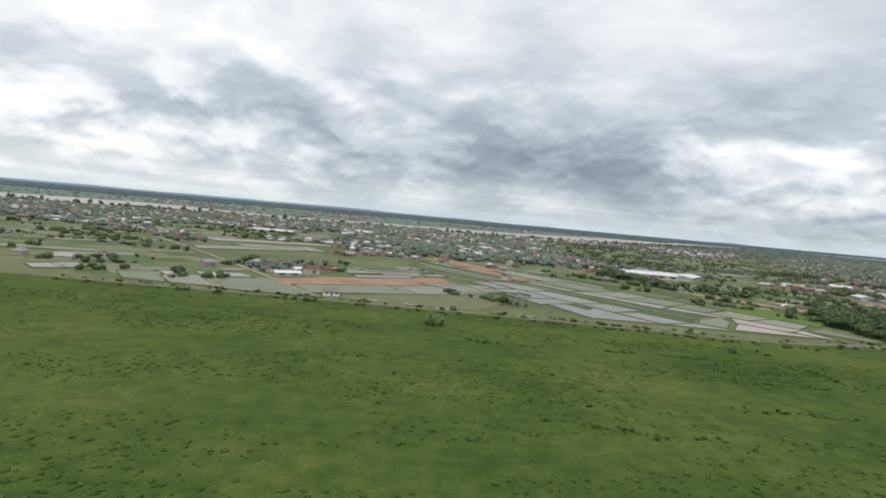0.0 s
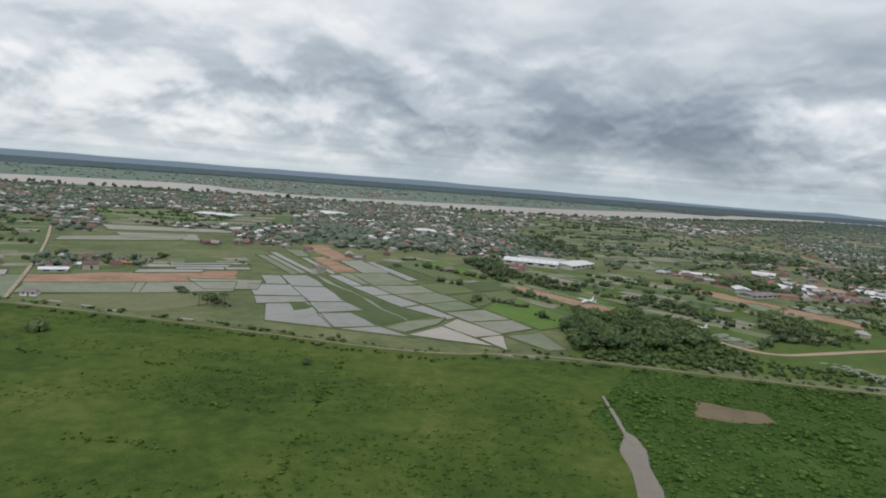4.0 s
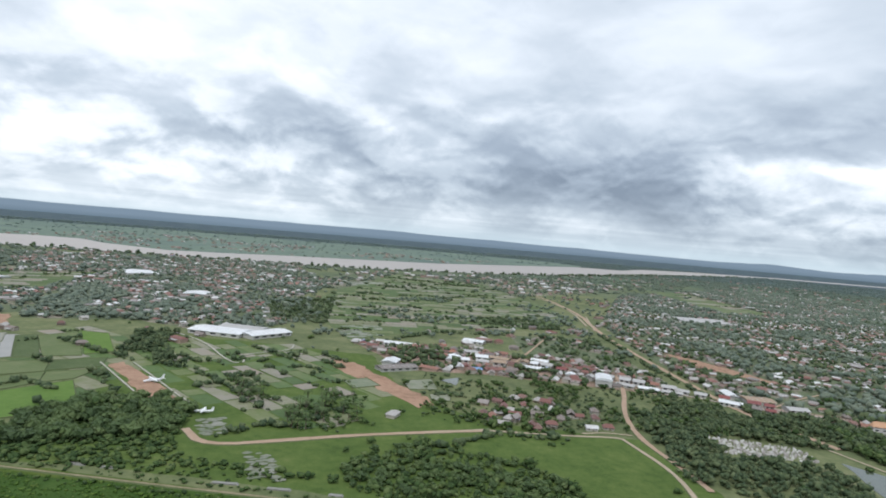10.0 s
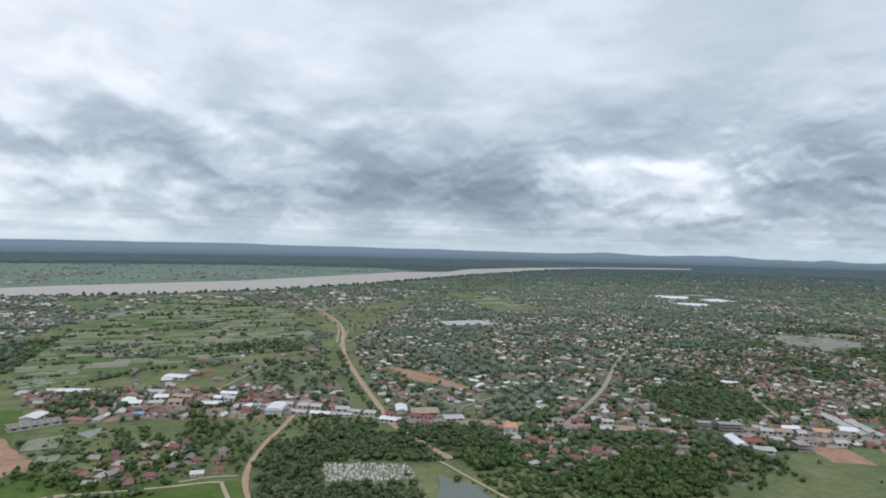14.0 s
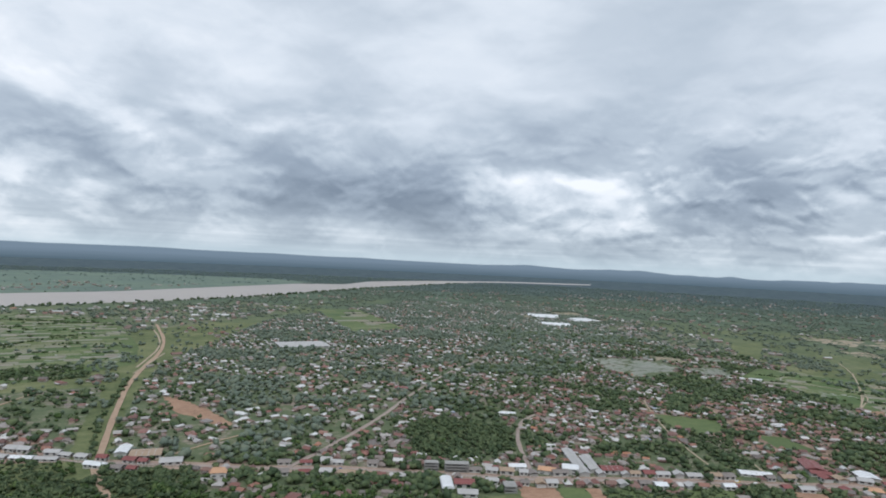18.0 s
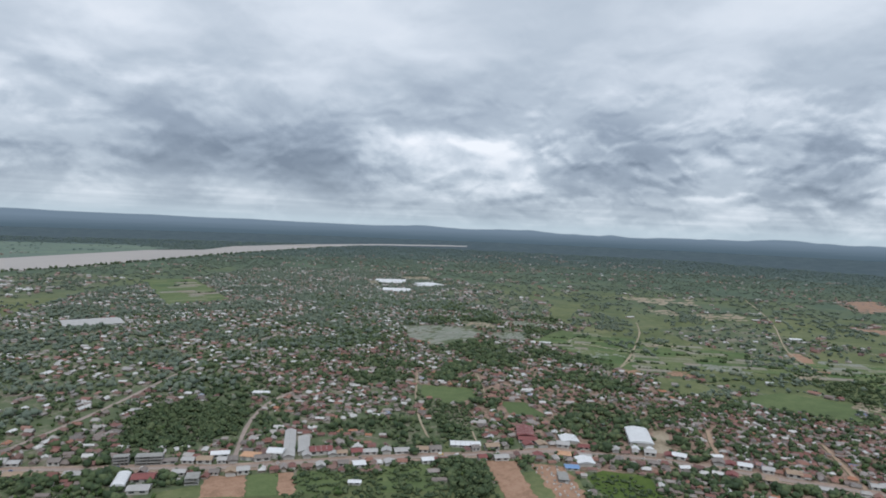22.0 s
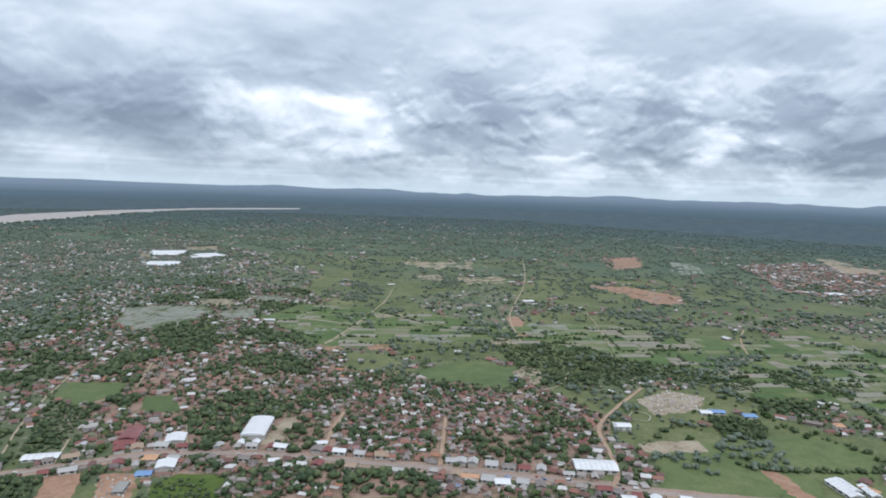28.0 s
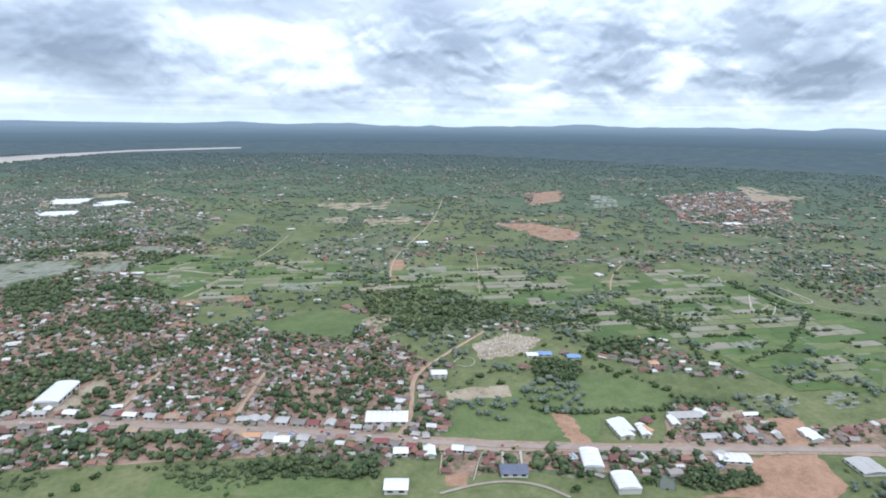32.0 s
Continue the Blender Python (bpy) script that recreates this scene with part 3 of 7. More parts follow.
def build_ground():
    radii = np.r_[0, np.geomspace(60, 3600, 34), np.linspace(3700, 4950, 16)]
    turns = 96
    vs, fs = [(700.0, 0.0, 0.0)], []
    for r in radii[1:]:
        a = np.arange(turns) * 2 * np.pi / turns
        x, y = 700 + r * np.cos(a), r * np.sin(a)
        vs += list(zip(x.tolist(), y.tolist(), rise(x, y).tolist()))
    for k in range(turns):
        fs.append((0, 1 + k, 1 + (k + 1) % turns))
    for ring in range(len(radii) - 2):
        for k in range(turns):
            a, b = 1 + ring * turns + k, 1 + ring * turns + (k + 1) % turns
            fs.append((a, a + turns, b + turns, b))
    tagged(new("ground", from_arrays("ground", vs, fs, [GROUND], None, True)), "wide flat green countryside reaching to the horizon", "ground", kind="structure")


LAYER = [0.02]
BANK_ROWS = []


def lay(corners, width=None):
    LAYER[0] += 0.0014
    return LAYER[0]


def wavy(corners, step=9.0, amount=0.06):
    """The outline with its long sides broken up a little."""
    out = []
    for k, (a, b) in enumerate(zip(corners, corners[1:] + corners[:1])):
        d = math.dist(a, b)
        n = max(1, min(14, int(d / step)))
        for i in range(n):
            f = i / n
            j = 0 if i == 0 else amount * min(d, 40) * (RNG.random() - 0.5)
            out.append((a[0] + (b[0] - a[0]) * f - j * (b[1] - a[1]) / (d + 1e-6), a[1] + (b[1] - a[1]) * f + j * (b[0] - a[0]) / (d + 1e-6)))
    return out


def patch(name, mat, corners, label, category, rough=True):
    z = lay(corners)
    ring = wavy(corners, *((3.0, 0.09) if name == "bare_earth" else (9.0, 0.06))) if rough and name != "creek" else corners
    up = [z + float(rise(x, y)) for x, y in ring]
    me = from_arrays(name, [(x, y, h) for (x, y), h in zip(ring, up)], [tuple(range(len(ring)))], [mat])
    bm = bmesh.new()
    bm.from_mesh(me)
    bmesh.ops.triangulate(bm, faces=bm.faces[:])
    for f in bm.faces:
        if f.normal.z < 0:
            f.normal_flip()
    # the edge slopes down into the ground
    rim = bmesh.ops.extrude_edge_only(bm, edges=[e for e in bm.edges if e.is_boundary])
    c = np.mean(ring, 0)
    for v in (g for g in rim["geom"] if isinstance(g, bmesh.types.BMVert)):
        out = Vector((v.co.x - c[0], v.co.y - c[1], 0)).normalized()
        v.co += out * 0.6 - Vector((0, 0, z + 0.02))
    bm.to_mesh(me)
    bm.free()
    BARE.append((corners, category))
    return tagged(new(name, me), label, category, kind="structure")


def smooth_line(line, rounds=2):
    line = [np.array(p, float) for p in line]
    for _ in range(rounds):
        fresh = [line[0]]
        for a, b in zip(line[:-1], line[1:]):
            fresh += [a * 0.75 + b * 0.25, a * 0.25 + b * 0.75]
        line = fresh + [line[-1]]
    return line


def strip(name, mat, width, line, label, category, clearance=None):
    """A road on a low bank with sloping sides."""
    z = lay(line) + (0.34 if name != "road_shoulder" else 0.22)
    way = smooth_line(line)
    vs, fs = [], []
    for k, p in enumerate(way):
        d = way[min(k + 1, len(way) - 1)] - way[max(k - 1, 0)]
        n = np.array((-d[1], d[0])) / (np.hypot(*d) + 1e-6)
        half = width * (0.38 if name == "dirt_track" else 0.45) * (1 + 0.3 * (RNG.random() - 0.5))
        for side, drop in ((-half - 0.4, 1), (-half, 0), (half, 0), (half + 0.4, 1)):
            q = p + n * side
            vs.append((q[0], q[1], (0.0 if drop else z) + float(rise(*q))))
        if k:
            a, b = 4 * k - 4, 4 * k
            fs += [(a + i, b + i, b + i + 1, a + i + 1) for i in range(3)]
    LANES.append(([tuple(p) for p in line], clearance or width))
    ob = tagged(new(name, from_arrays(name, vs, fs, [mat, BUND], [1 if i % 3 != 1 else 0 for i in range(len(fs))])), label, category, kind="structure")
    return ob


def paddy(mat, corners):
    """A flat field inside a low grassy bank."""
    c = np.mean(corners, 0)
    z = lay(corners)
    area = thing("rice_paddy", (float(c[0]), float(c[1]), 0), {"grassy_rice": "soft green grassy rice field inside low banks", "dull_rice": "dull dark green rice field inside low banks", "young_rice": "bright green rice paddy inside low earth banks", "flooded_rice": "pale flooded rice paddy inside low grassy banks", "paddy_water": "flooded grey rice paddy mirroring the sky", "paddy_mud": "muddy pinkish rice paddy with thin water"}[mat.name], "rice paddy", "rice paddies beside the meadow")
    pts = [(np.array(p, float) - c) * 1.12 for p in corners]
    d = min(math.dist(a, b) for a, b in zip(pts, pts[1:] + pts[:1]))
    k = max(0.88, 1 - 0.7 / max(d, 3))
    inner = [p * k for p in pts]
    me = from_arrays("water_sheet", [(p[0], p[1], z) for p in inner], [tuple(range(len(inner)))], [mat])
    if me.polygons[0].normal.z < 0:
        me.flip_normals()
    part("water_sheet", me, area)
    s = Shape()
    n = len(pts)
    for i in range(n):
        a, b, ia, ib = pts[i], pts[(i + 1) % n], inner[i], inner[(i + 1) % n]
        ma, mb = (a + ia) / 2, (b + ib) / 2
        s.add([(*a, 0.0), (*b, 0.0), (*mb, z + 0.22), (*ma, z + 0.22), (*ib, z - 0.005), (*ia, z - 0.005)], [(0, 1, 2, 3), (3, 2, 4, 5)])
    part("bund", s.mesh("bund", BUND), area, "low grassy earth bank")
    BARE.append((corners, "paddy"))


def parcels(poly, cell, turn, label="patchwork of small green and pale rice fields", mat=PARCEL, keep=0.9):
    """Small flat fields side by side with narrow banks between them."""
    rng = np.random.default_rng(int(abs(poly[0][0])) + 1)
    p = np.asarray(poly, float)
    c0, reach = p.mean(0), np.ptp(p, 0).max()
    c, s = math.cos(radians(turn)), math.sin(radians(turn))
    z = lay(poly) + 0.01
    vs, fs = [], []
    n = int(reach / cell) + 2
    for j in range(-n, n):
        slide = rng.random() * cell
        i = -n * cell
        while i < n * cell:
            w = cell * (0.8 + 1.6 * rng.random())
            if rng.random() < keep:
                k = cell * 0.04
                us = [(i + k + slide, j * cell * 0.8 + k), (i + w - k + slide, j * cell * 0.8 + k), (i + w - k + slide, (j + 1) * cell * 0.8 - k), (i + k + slide, (j + 1) * cell * 0.8 - k)]
                q = np.array([(c0[0] + u * c - v * s, c0[1] + u * s + v * c) for u, v in us]) + rng.normal(0, cell * 0.03, (4, 2))
                if inside(p, q).sum() >= 3:
                    if rng.random() < 0.30:
                        side = int(rng.integers(4))
                        BANK_ROWS.append((tuple(q[side]), tuple(q[(side + 1) % 4])))
                    b = len(vs)
                    vs += [(x, y, z + float(rise(x, y))) for x, y in q]
                    fs.append((b, b + 1, b + 2, b + 3))
            i += w
    if 20 < len(fs) <= 420 and mat == PARCEL and cell < 30:
        field = tagged(place_empty("field_patchwork", (float(c0[0]), float(c0[1]), 0), 0), label, "fields", kind="structure")
        for f in fs:
            q = [(vs[i][0] - c0[0], vs[i][1] - c0[1], vs[i][2]) for i in f]
            part("field", from_arrays("field", q, [(0, 1, 2, 3)], [PARCEL_PIECE]), field)
    elif vs:
        tagged(new("field_parcels", from_arrays("field_parcels", vs, fs, [mat])), label, "fields", kind="stuff")


def fragments(name, mat, poly, cell, label, category, keep=0.72, turn=25.0):
    """Ground broken into many small uneven pieces with grass between."""
    rng = np.random.default_rng(int(abs(poly[0][0] * 7 + poly[0][1])) + 1)
    p = np.asarray(poly, float)
    c0, reach = p.mean(0), np.ptp(p, 0).max()
    c, s = math.cos(radians(turn)), math.sin(radians(turn))
    z = lay(poly) + 0.012
    vs, fs = [], []
    n = int(reach / cell) + 2
    for i in range(-n, n):
        for j in range(-n, n):
            if rng.random() > keep:
                continue
            u, v = (i + 0.5 * (j % 2)) * cell, j * cell * 0.8
            q0 = np.array((c0[0] + u * c - v * s, c0[1] + u * s + v * c)) + rng.normal(0, cell * 0.12, 2)
            if not inside(p, q0[None])[0]:
                continue
            k = 9
            r = cell * (0.42 + 0.30 * rng.random()) * (0.75 + 0.5 * rng.random(k))
            a = np.arange(k) * 2 * math.pi / k
            b = len(vs)
            for x, y in zip(r * 1.15 * np.cos(a), r * 0.7 * np.sin(a)):
                gx, gy = q0[0] + x * c - y * s, q0[1] + x * s + y * c
                vs.append((gx, gy, z + float(rise(gx, gy)) + 0.0004 * (len(fs) % 5)))
            fs.append(tuple(range(b, b + k)))
    BARE.append((poly, category))
    if vs:
        tagged(new(name, from_arrays(name, vs, fs, [mat])), label, category, kind="structure")


build_ground()
# airfield meadow this side of the levee track
patch("meadow", MEADOW, [(-700, 300), (-300, 245), (-108, 228), (-16, 221), (72, 209), (144, 197), (219, 201), (274, 194), (336, 186), (424, 180), (470, 172), (600, 60), (500, -260), (-200, -330), (-800, -200)], "broad open green airfield meadow with tussocks", "meadow")
patch("rough_grass", FIELD_LUSH, [(196, 206), (262, 203), (330, 193), (424, 184), (468, 176), (474, 214), (466, 272), (394, 284), (352, 330), (330, 420), (236, 436), (176, 440), (190, 330), (212, 280), (205, 245)], "rough green grass between the levee and the town", "grass")
patch("scrub_ground", SCRUB_SHADE_FLOOR, [(205, 60), (190, 150), (215, 196), (440, 176), (560, 90), (440, 20)], "rough green ground below dense scrub, darkened as its shade", "scrub ground")
# river with its two banks
NEAR_BANK = [(-1500, 60), (-1050, 560), (-737, 922), (-600, 1085), (-450, 1170), (-330, 1212), (-173, 1238), (0, 1256), (180, 1310), (300, 1355), (430, 1440), (540, 1512), (760, 1690), (980, 1940), (1250, 2250), (1490, 2480), (1760, 2760), (1974, 2960), (2400, 3260), (3060, 3225)]
FAR_BANK = [(3150, 3345), (2900, 3400), (2480, 3420), (1900, 3200), (1460, 2890), (1250, 2545), (1100, 2520), (760, 2360), (620, 2150), (440, 1830), (210, 1680), (40, 1580), (-89, 1475), (-200, 1410), (-380, 1490), (-480, 1590), (-590, 1585), (-790, 1390), (-1150, 950), (-1650, 300)]
patch("river", RIVER, NEAR_BANK + FAR_BANK, "broad brown-grey river winding to the horizon", "river")
# field greens paled towards blue, the haze over the far bank painted in
HAZED_PLAIN = material("river_plain", [(0.34, (0.078, 0.120, 0.104)), (0.46, (0.108, 0.155, 0.126)), (0.56, (0.140, 0.190, 0.138)), (0.68, (0.195, 0.225, 0.165))], 0.004, 0.06, 0.95)
PLAIN_AT = len(BARE)
patch("river_plain", HAZED_PLAIN, FAR_BANK[9:] + [(-2300, 900), (-2000, 2200), (-900, 2900), (300, 3100), (1000, 2900), (1150, 2620)], "pale haze-tinted fields and groves on the far river plain", "river plain")
patch("sand_bar", SAND, [(1700, 2980), (1850, 3090), (2000, 3140), (1880, 3060)], "thin sand bar in the river", "sand bar")
WOODS, TOWN, HEDGES = {}, {}, []
WOODS["grove_planes"] = [(201, 214), (200, 245), (211, 274), (242, 287), (264, 268), (264, 243), (245, 230), (220, 218)]
WOODS["bush_j"] = [(200, 206), (210, 225), (265, 243), (267, 215), (254, 204), (223, 201)]
WOODS["grove_east"] = [(332, 215), (341, 236), (367, 252), (385, 238), (405, 230), (419, 210), (419, 201), (393, 188), (375, 188), (335, 200)]
WOODS["grove_palm"] = [(297, 266), (305, 306), (332, 314), (336, 266), (309, 246)]
WOODS["grove_palm_b"] = [(255, 326), (265, 329), (289, 291), (279, 282)]
WOODS["grove_mid"] = [(465, 228), (478, 309), (518, 344), (566, 315), (560, 275), (501, 288), (498, 258), (539, 249), (539, 211), (533, 202), (472, 216)]
WOODS["grove_pond"] = [(579, 312), (606, 296), (592, 262), (568, 257)]
WOODS["grove_south"] = [(617, 240), (659, 266), (697, 247), (688, 223), (632, 194), (602, 201)]
WOODS["grove_block"] = [(753, 391), (783, 399), (823, 364), (804, 316), (762, 303), (730, 321)]
WOODS["grove_west"] = [(192, 681), (266, 725), (282, 537), (232, 551)]
WOODS["grove_plain"] = [(425, 657), (486, 691), (516, 626), (491, 604), (432, 612)]
WOODS["grove_road"] = [(512, 412), (522, 363), (537, 347), (496, 331)]
WOODS["grove_kampong"] = [(393, 274), (395, 331), (432, 318), (438, 279), (423, 255), (406, 253)]
WOODS["grove_n"] = [(1335, 215), (1408, 184), (1404, 76), (1431, -8), (1387, -30), (1361, 46), (1273, 78), (1286, 154)]
WOODS["grove_o"] = [(1476, -4), (1464, -70), (1495, -80), (1462, -91), (1427, -74), (1426, -27)]
WOODS["grove_p"] = [(947, 315), (977, 295), (935, 233), (912, 236)]
WOODS["grove_q"] = [(546, 350), (599, 326), (605, 293), (589, 271), (568, 276)]
WOODS["grove_r"] = [(163, 437), (187, 446), (197, 379), (180, 373)]
WOODS["grove_s"] = [(183, 395), (229, 351), (229, 341), (212, 350)]
WOODS["grove_site"] = [(892, 215), (916, 202), (896, 154), (876, 166)]
WOODS["bush_a"] = [(196, 230), (220, 248), (258, 256), (270, 222), (327, 204), (300, 197), (242, 204), (203, 208)]
WOODS["bush_b"] = [(327, 204), (341, 230), (404, 219), (421, 202), (446, 191), (409, 182), (357, 188)]
WOODS["bush_c"] = [(446, 365), (494, 369), (481, 313), (456, 291), (403, 329)]
WOODS["bush_d"] = [(366, 382), (416, 352), (462, 306), (433, 274), (394, 276), (361, 281)]
WOODS["bush_e"] = [(555, 253), (588, 254), (605, 202), (584, 203)]
WOODS["bush_f"] = [(967, 155), (981, 136), (966, 103), (937, 115), (935, 140)]
WOODS["bush_g"] = [(1033, 57), (1072, 24), (1106, -36), (1088, -22), (1040, 34)]
WOODS["bush_h"] = [(1209, -146), (1240, -185), (1230, -193), (1190, -154)]
WOODS["bush_i"] = [(1304, -14), (1320, -49), (1288, -61), (1274, -37)]
WOODS["grove_sr"] = [(1073, 16), (1096, -2), (1116, -35), (1108, -46), (1089, -20), (1067, 1)]
WOODS["grove_t"] = [(1289, -22), (1311, -37), (1302, -58), (1276, -63), (1269, -41)]
WOODS["grove_u"] = [(1217, -158), (1231, -171), (1238, -191), (1230, -194), (1210, -178), (1205, -163)]
WOODS["bush_k"] = [(1041, 36), (1072, 13), (1064, -6), (1042, 16)]
WOODS["bush_m"] = [(806, 263), (861, 226), (838, 174), (796, 203)]
WOODS["bush_n"] = [(861, 226), (915, 200), (886, 149), (843, 171)]
WOODS["bush_o"] = [(966, 127), (1012, 101), (995, 75), (949, 103)]
WOODS["bush_p"] = [(605, 293), (643, 279), (626, 230), (588, 209), (581, 248)]
TOWN["south_side"] = [(599, 333), (643, 315), (672, 308), (720, 286), (756, 269), (779, 257), (839, 239), (928, 204), (970, 189), (1002, 161), (1022, 141), (1040, 118), (1060, 89), (1090, 52), (1119, 8), (1142, -26), (1143, -32), (1168, -66), (1197, -104), (1222, -136), (1202, -152), (1175, -120), (1155, -75), (1130, -40), (1119, -40), (1099, -5), (1079, 44), (1044, 77), (1016, 101), (1007, 128), (993, 151), (958, 169), (918, 178), (834, 224), (774, 243), (744, 245), (709, 264), (667, 295), (637, 297), (588, 306)]
TOWN["town_w"] = [(-678, 857), (-390, 1011), (98, 1289), (245, 900), (199, 525), (138, 529), (54, 490), (13, 436), (-48, 517), (-141, 431), (-315, 454)]
TOWN["farms_w"] = [(-72, 325), (-21, 358), (-9, 324), (-50, 288)]
TOWN["town_wh"] = [(-30, 730), (120, 742), (181, 590), (246, 739), (281, 588), (216, 456), (178, 472), (138, 489), (66, 460)]
TOWN["town_bank"] = [(238, 1190), (768, 1532), (838, 1311), (603, 1033), (317, 778), (210, 890)]
TOWN["market"] = [(314, 464), (406, 467), (480, 454), (503, 431), (536, 361), (494, 369), (446, 378), (406, 386), (357, 382)]
TOWN["ricefarm"] = [(448, 554), (532, 572), (530, 445), (532, 376), (495, 432), (447, 460)]
TOWN["town_n"] = [(574, 681), (742, 1111), (1240, 1664), (1634, 1455), (1362, 877), (1116, 619), (893, 488), (729, 372), (653, 325), (594, 350), (554, 357), (556, 441), (558, 538)]
TOWN["street_e"] = [(582, 338), (649, 319), (673, 284), (731, 261), (787, 298), (764, 317), (697, 316), (668, 350)]
TOWN["town_e"] = [(617, 313), (642, 355), (693, 350), (775, 475), (988, 743), (1052, 555), (1061, 427), (965, 309), (905, 226), (874, 221), (777, 254), (715, 271), (658, 291)]
TOWN["town_e2"] = [(1111, 1009), (1354, 906), (1362, 580), (1236, 332), (1126, 214), (981, 171), (897, 200), (926, 252), (984, 357), (1010, 563)]
TOWN["town_f"] = [(958, 243), (985, 438), (1071, 474), (1173, 392), (1171, 236), (1256, 164), (1256, 102), (1240, 31), (1183, 4), (1139, -16), (1106, 23), (1070, 80), (1027, 146), (968, 194)]
TOWN["town_f_s"] = [(965, 187), (1010, 156), (1053, 91), (1101, 19), (1113, -10), (951, 141)]
TOWN["site_e"] = [(1368, -29), (1417, -63), (1383, -121), (1383, -153), (1363, -146), (1333, -96), (1344, -41)]
TOWN["east_row"] = [(1287, -126), (1315, -145), (1306, -171), (1316, -204), (1362, -235), (1320, -239), (1285, -198), (1238, -144)]
TOWN["east_row_s"] = [(1150, -52), (1213, -129), (1254, -176), (1239, -188), (1211, -171), (1197, -136), (1160, -90), (1131, -72)]
TOWN["far_town"] = [(2389, 314), (2644, 229), (2631, 65), (2220, -15), (2012, 30), (2050, 118)]
TOWN["far_town_b"] = [(1803, 50), (1966, -65), (1878, -192), (1685, -208), (1696, -117), (1718, -16)]
TOWN["mid_n"] = [(1458, 486), (1662, 487), (1558, 316), (1425, 263), (1404, 377)]
TOWN["mid_w"] = [(1323, 1408), (1590, 1299), (1497, 752), (1311, 585), (1154, 755)]
TOWN["far_w"] = [(1139, 1475), (1567, 1605), (1587, 1087), (1326, 754), (1138, 759), (1040, 952)]
TOWN["scatter_a"] = [(1161, 344), (1159, 420), (1208, 385), (1240, 291), (1245, 250)]
TOWN["scatter_b"] = [(1595, 157), (1759, 75), (1827, 1), (1762, -27), (1662, 54), (1584, 140)]
TOWN["scatter_c"] = [(2129, 154), (2225, 53), (2176, -73), (2080, -159), (1990, -102), (1974, 44)]
TOWN["estate_a"] = [(2262, 611), (2337, 558), (2154, 444), (2058, 475)]
TOWN["estate_b"] = [(1798, 385), (1845, 324), (1829, 223), (1767, 188), (1726, 224), (1776, 294)]
TOWN["villages_n"] = [(781, 1155), (974, 1100), (1133, 1072), (1311, 1121), (1211, 846), (1040, 809), (885, 792), (761, 779)]
TOWN["village_a"] = [(1377, -18), (1418, -43), (1406, -71), (1379, -85), (1357, -61)]
TOWN["village_b"] = [(1367, -89), (1394, -108), (1376, -117), (1376, -148), (1370, -147), (1351, -98)]
TOWN["village_c"] = [(1303, 101), (1363, 81), (1388, 37), (1354, 15), (1324, 48), (1276, 49)]
TOWN["village_d"] = [(1224, 263), (1277, 145), (1271, 94), (1243, 99), (1207, 180)]
TOWN["village_e"] = [(1548, 374), (1602, 336), (1607, 271), (1575, 250), (1509, 322)]
TOWN["village_f"] = [(1765, -72), (1857, -110), (1821, -191), (1652, -206), (1629, -171), (1701, -111)]
TOWN["village_g"] = [(1625, 178), (1689, 91), (1694, 52), (1657, 47), (1581, 146)]
TOWN["south_d"] = [(600, 322), (650, 303), (700, 280), (745, 262), (738, 236), (690, 214), (612, 232), (596, 280)]
TOWN["lane_row"] = [(1206, -8), (1190, -26), (1163, -43), (1149, -27), (1175, -8), (1200, 6)]
TOWN["south_b"] = [(876, 227), (924, 200), (909, 166), (865, 191)]
TOWN["south_c"] = [(956, 163), (1012, 125), (1001, 104), (943, 134)]
HEDGES.append([(1226, -61), (1244, -92), (1283, -130)])
HEDGES.append([(1280, -12), (1242, -8), (1210, -9)])
HEDGES.append([(1474, 3), (1440, -40), (1481, -86)])
HEDGES.append([(1308, -121), (1315, -104), (1317, -69)])
HEDGES.append([(1369, -15), (1355, -71)])
HEDGES.append([(1280, -127), (1307, -128), (1313, -150)])
HEDGES.append([(1293, -22), (1281, -47), (1294, -61)])
HEDGES.append([(1401, -144), (1455, -162), (1571, -156)])
HEDGES.append([(1448, -78), (1373, -123)])
HEDGES.append([(1330, 236), (1391, 220), (1434, 173)])
HEDGES.append([(1225, 263), (1296, 241), (1342, 223)])
HEDGES.append([(1476, 165), (1422, 117), (1499, 65)])
HEDGES.append([(1467, -8), (1495, -80)])
HEDGES.append([(1647, -63), (1587, -128), (1594, -216)])
HEDGES.append([(370, 243), (397, 266), (429, 263)])
HEDGES.append([(236, 342), (273, 300), (294, 295)])
HEDGES.append([(190, 325), (227, 272)])
HEDGES.append([(278, 238), (293, 257), (327, 256)])
HEDGES.append([(250, 419), (286, 382)])
HEDGES.append([(371, 788), (474, 929)])
HEDGES.append([(427, 587), (492, 611), (540, 623)])
HEDGES.append([(379, 538), (448, 554)])
HEDGES.append([(336, 479), (379, 538)])
HEDGES.append([(329, 1115), (488, 1060)])
HEDGES.append([(548, 604), (539, 444), (544, 359)])
HEDGES.append([(1196, 466), (1214, 361)])
HEDGES.append([(1355, 434), (1354, 307)])
HEDGES.append([(869, 221), (850, 173)])
HEDGES.append([(990, 150), (990, 111)])
HEDGES.append([(-211, 601), (-152, 621), (-85, 648)])
HEDGES.append([(-166, 382), (-106, 367)])
HEDGES.append([(35, 261), (63, 240)])
DEBRIS = [(503, 285), (544, 274), (542, 256), (501, 260)]
RUBBLE = [(1293, 36), (1335, 29), (1343, 0), (1306, -7), (1271, 11)]
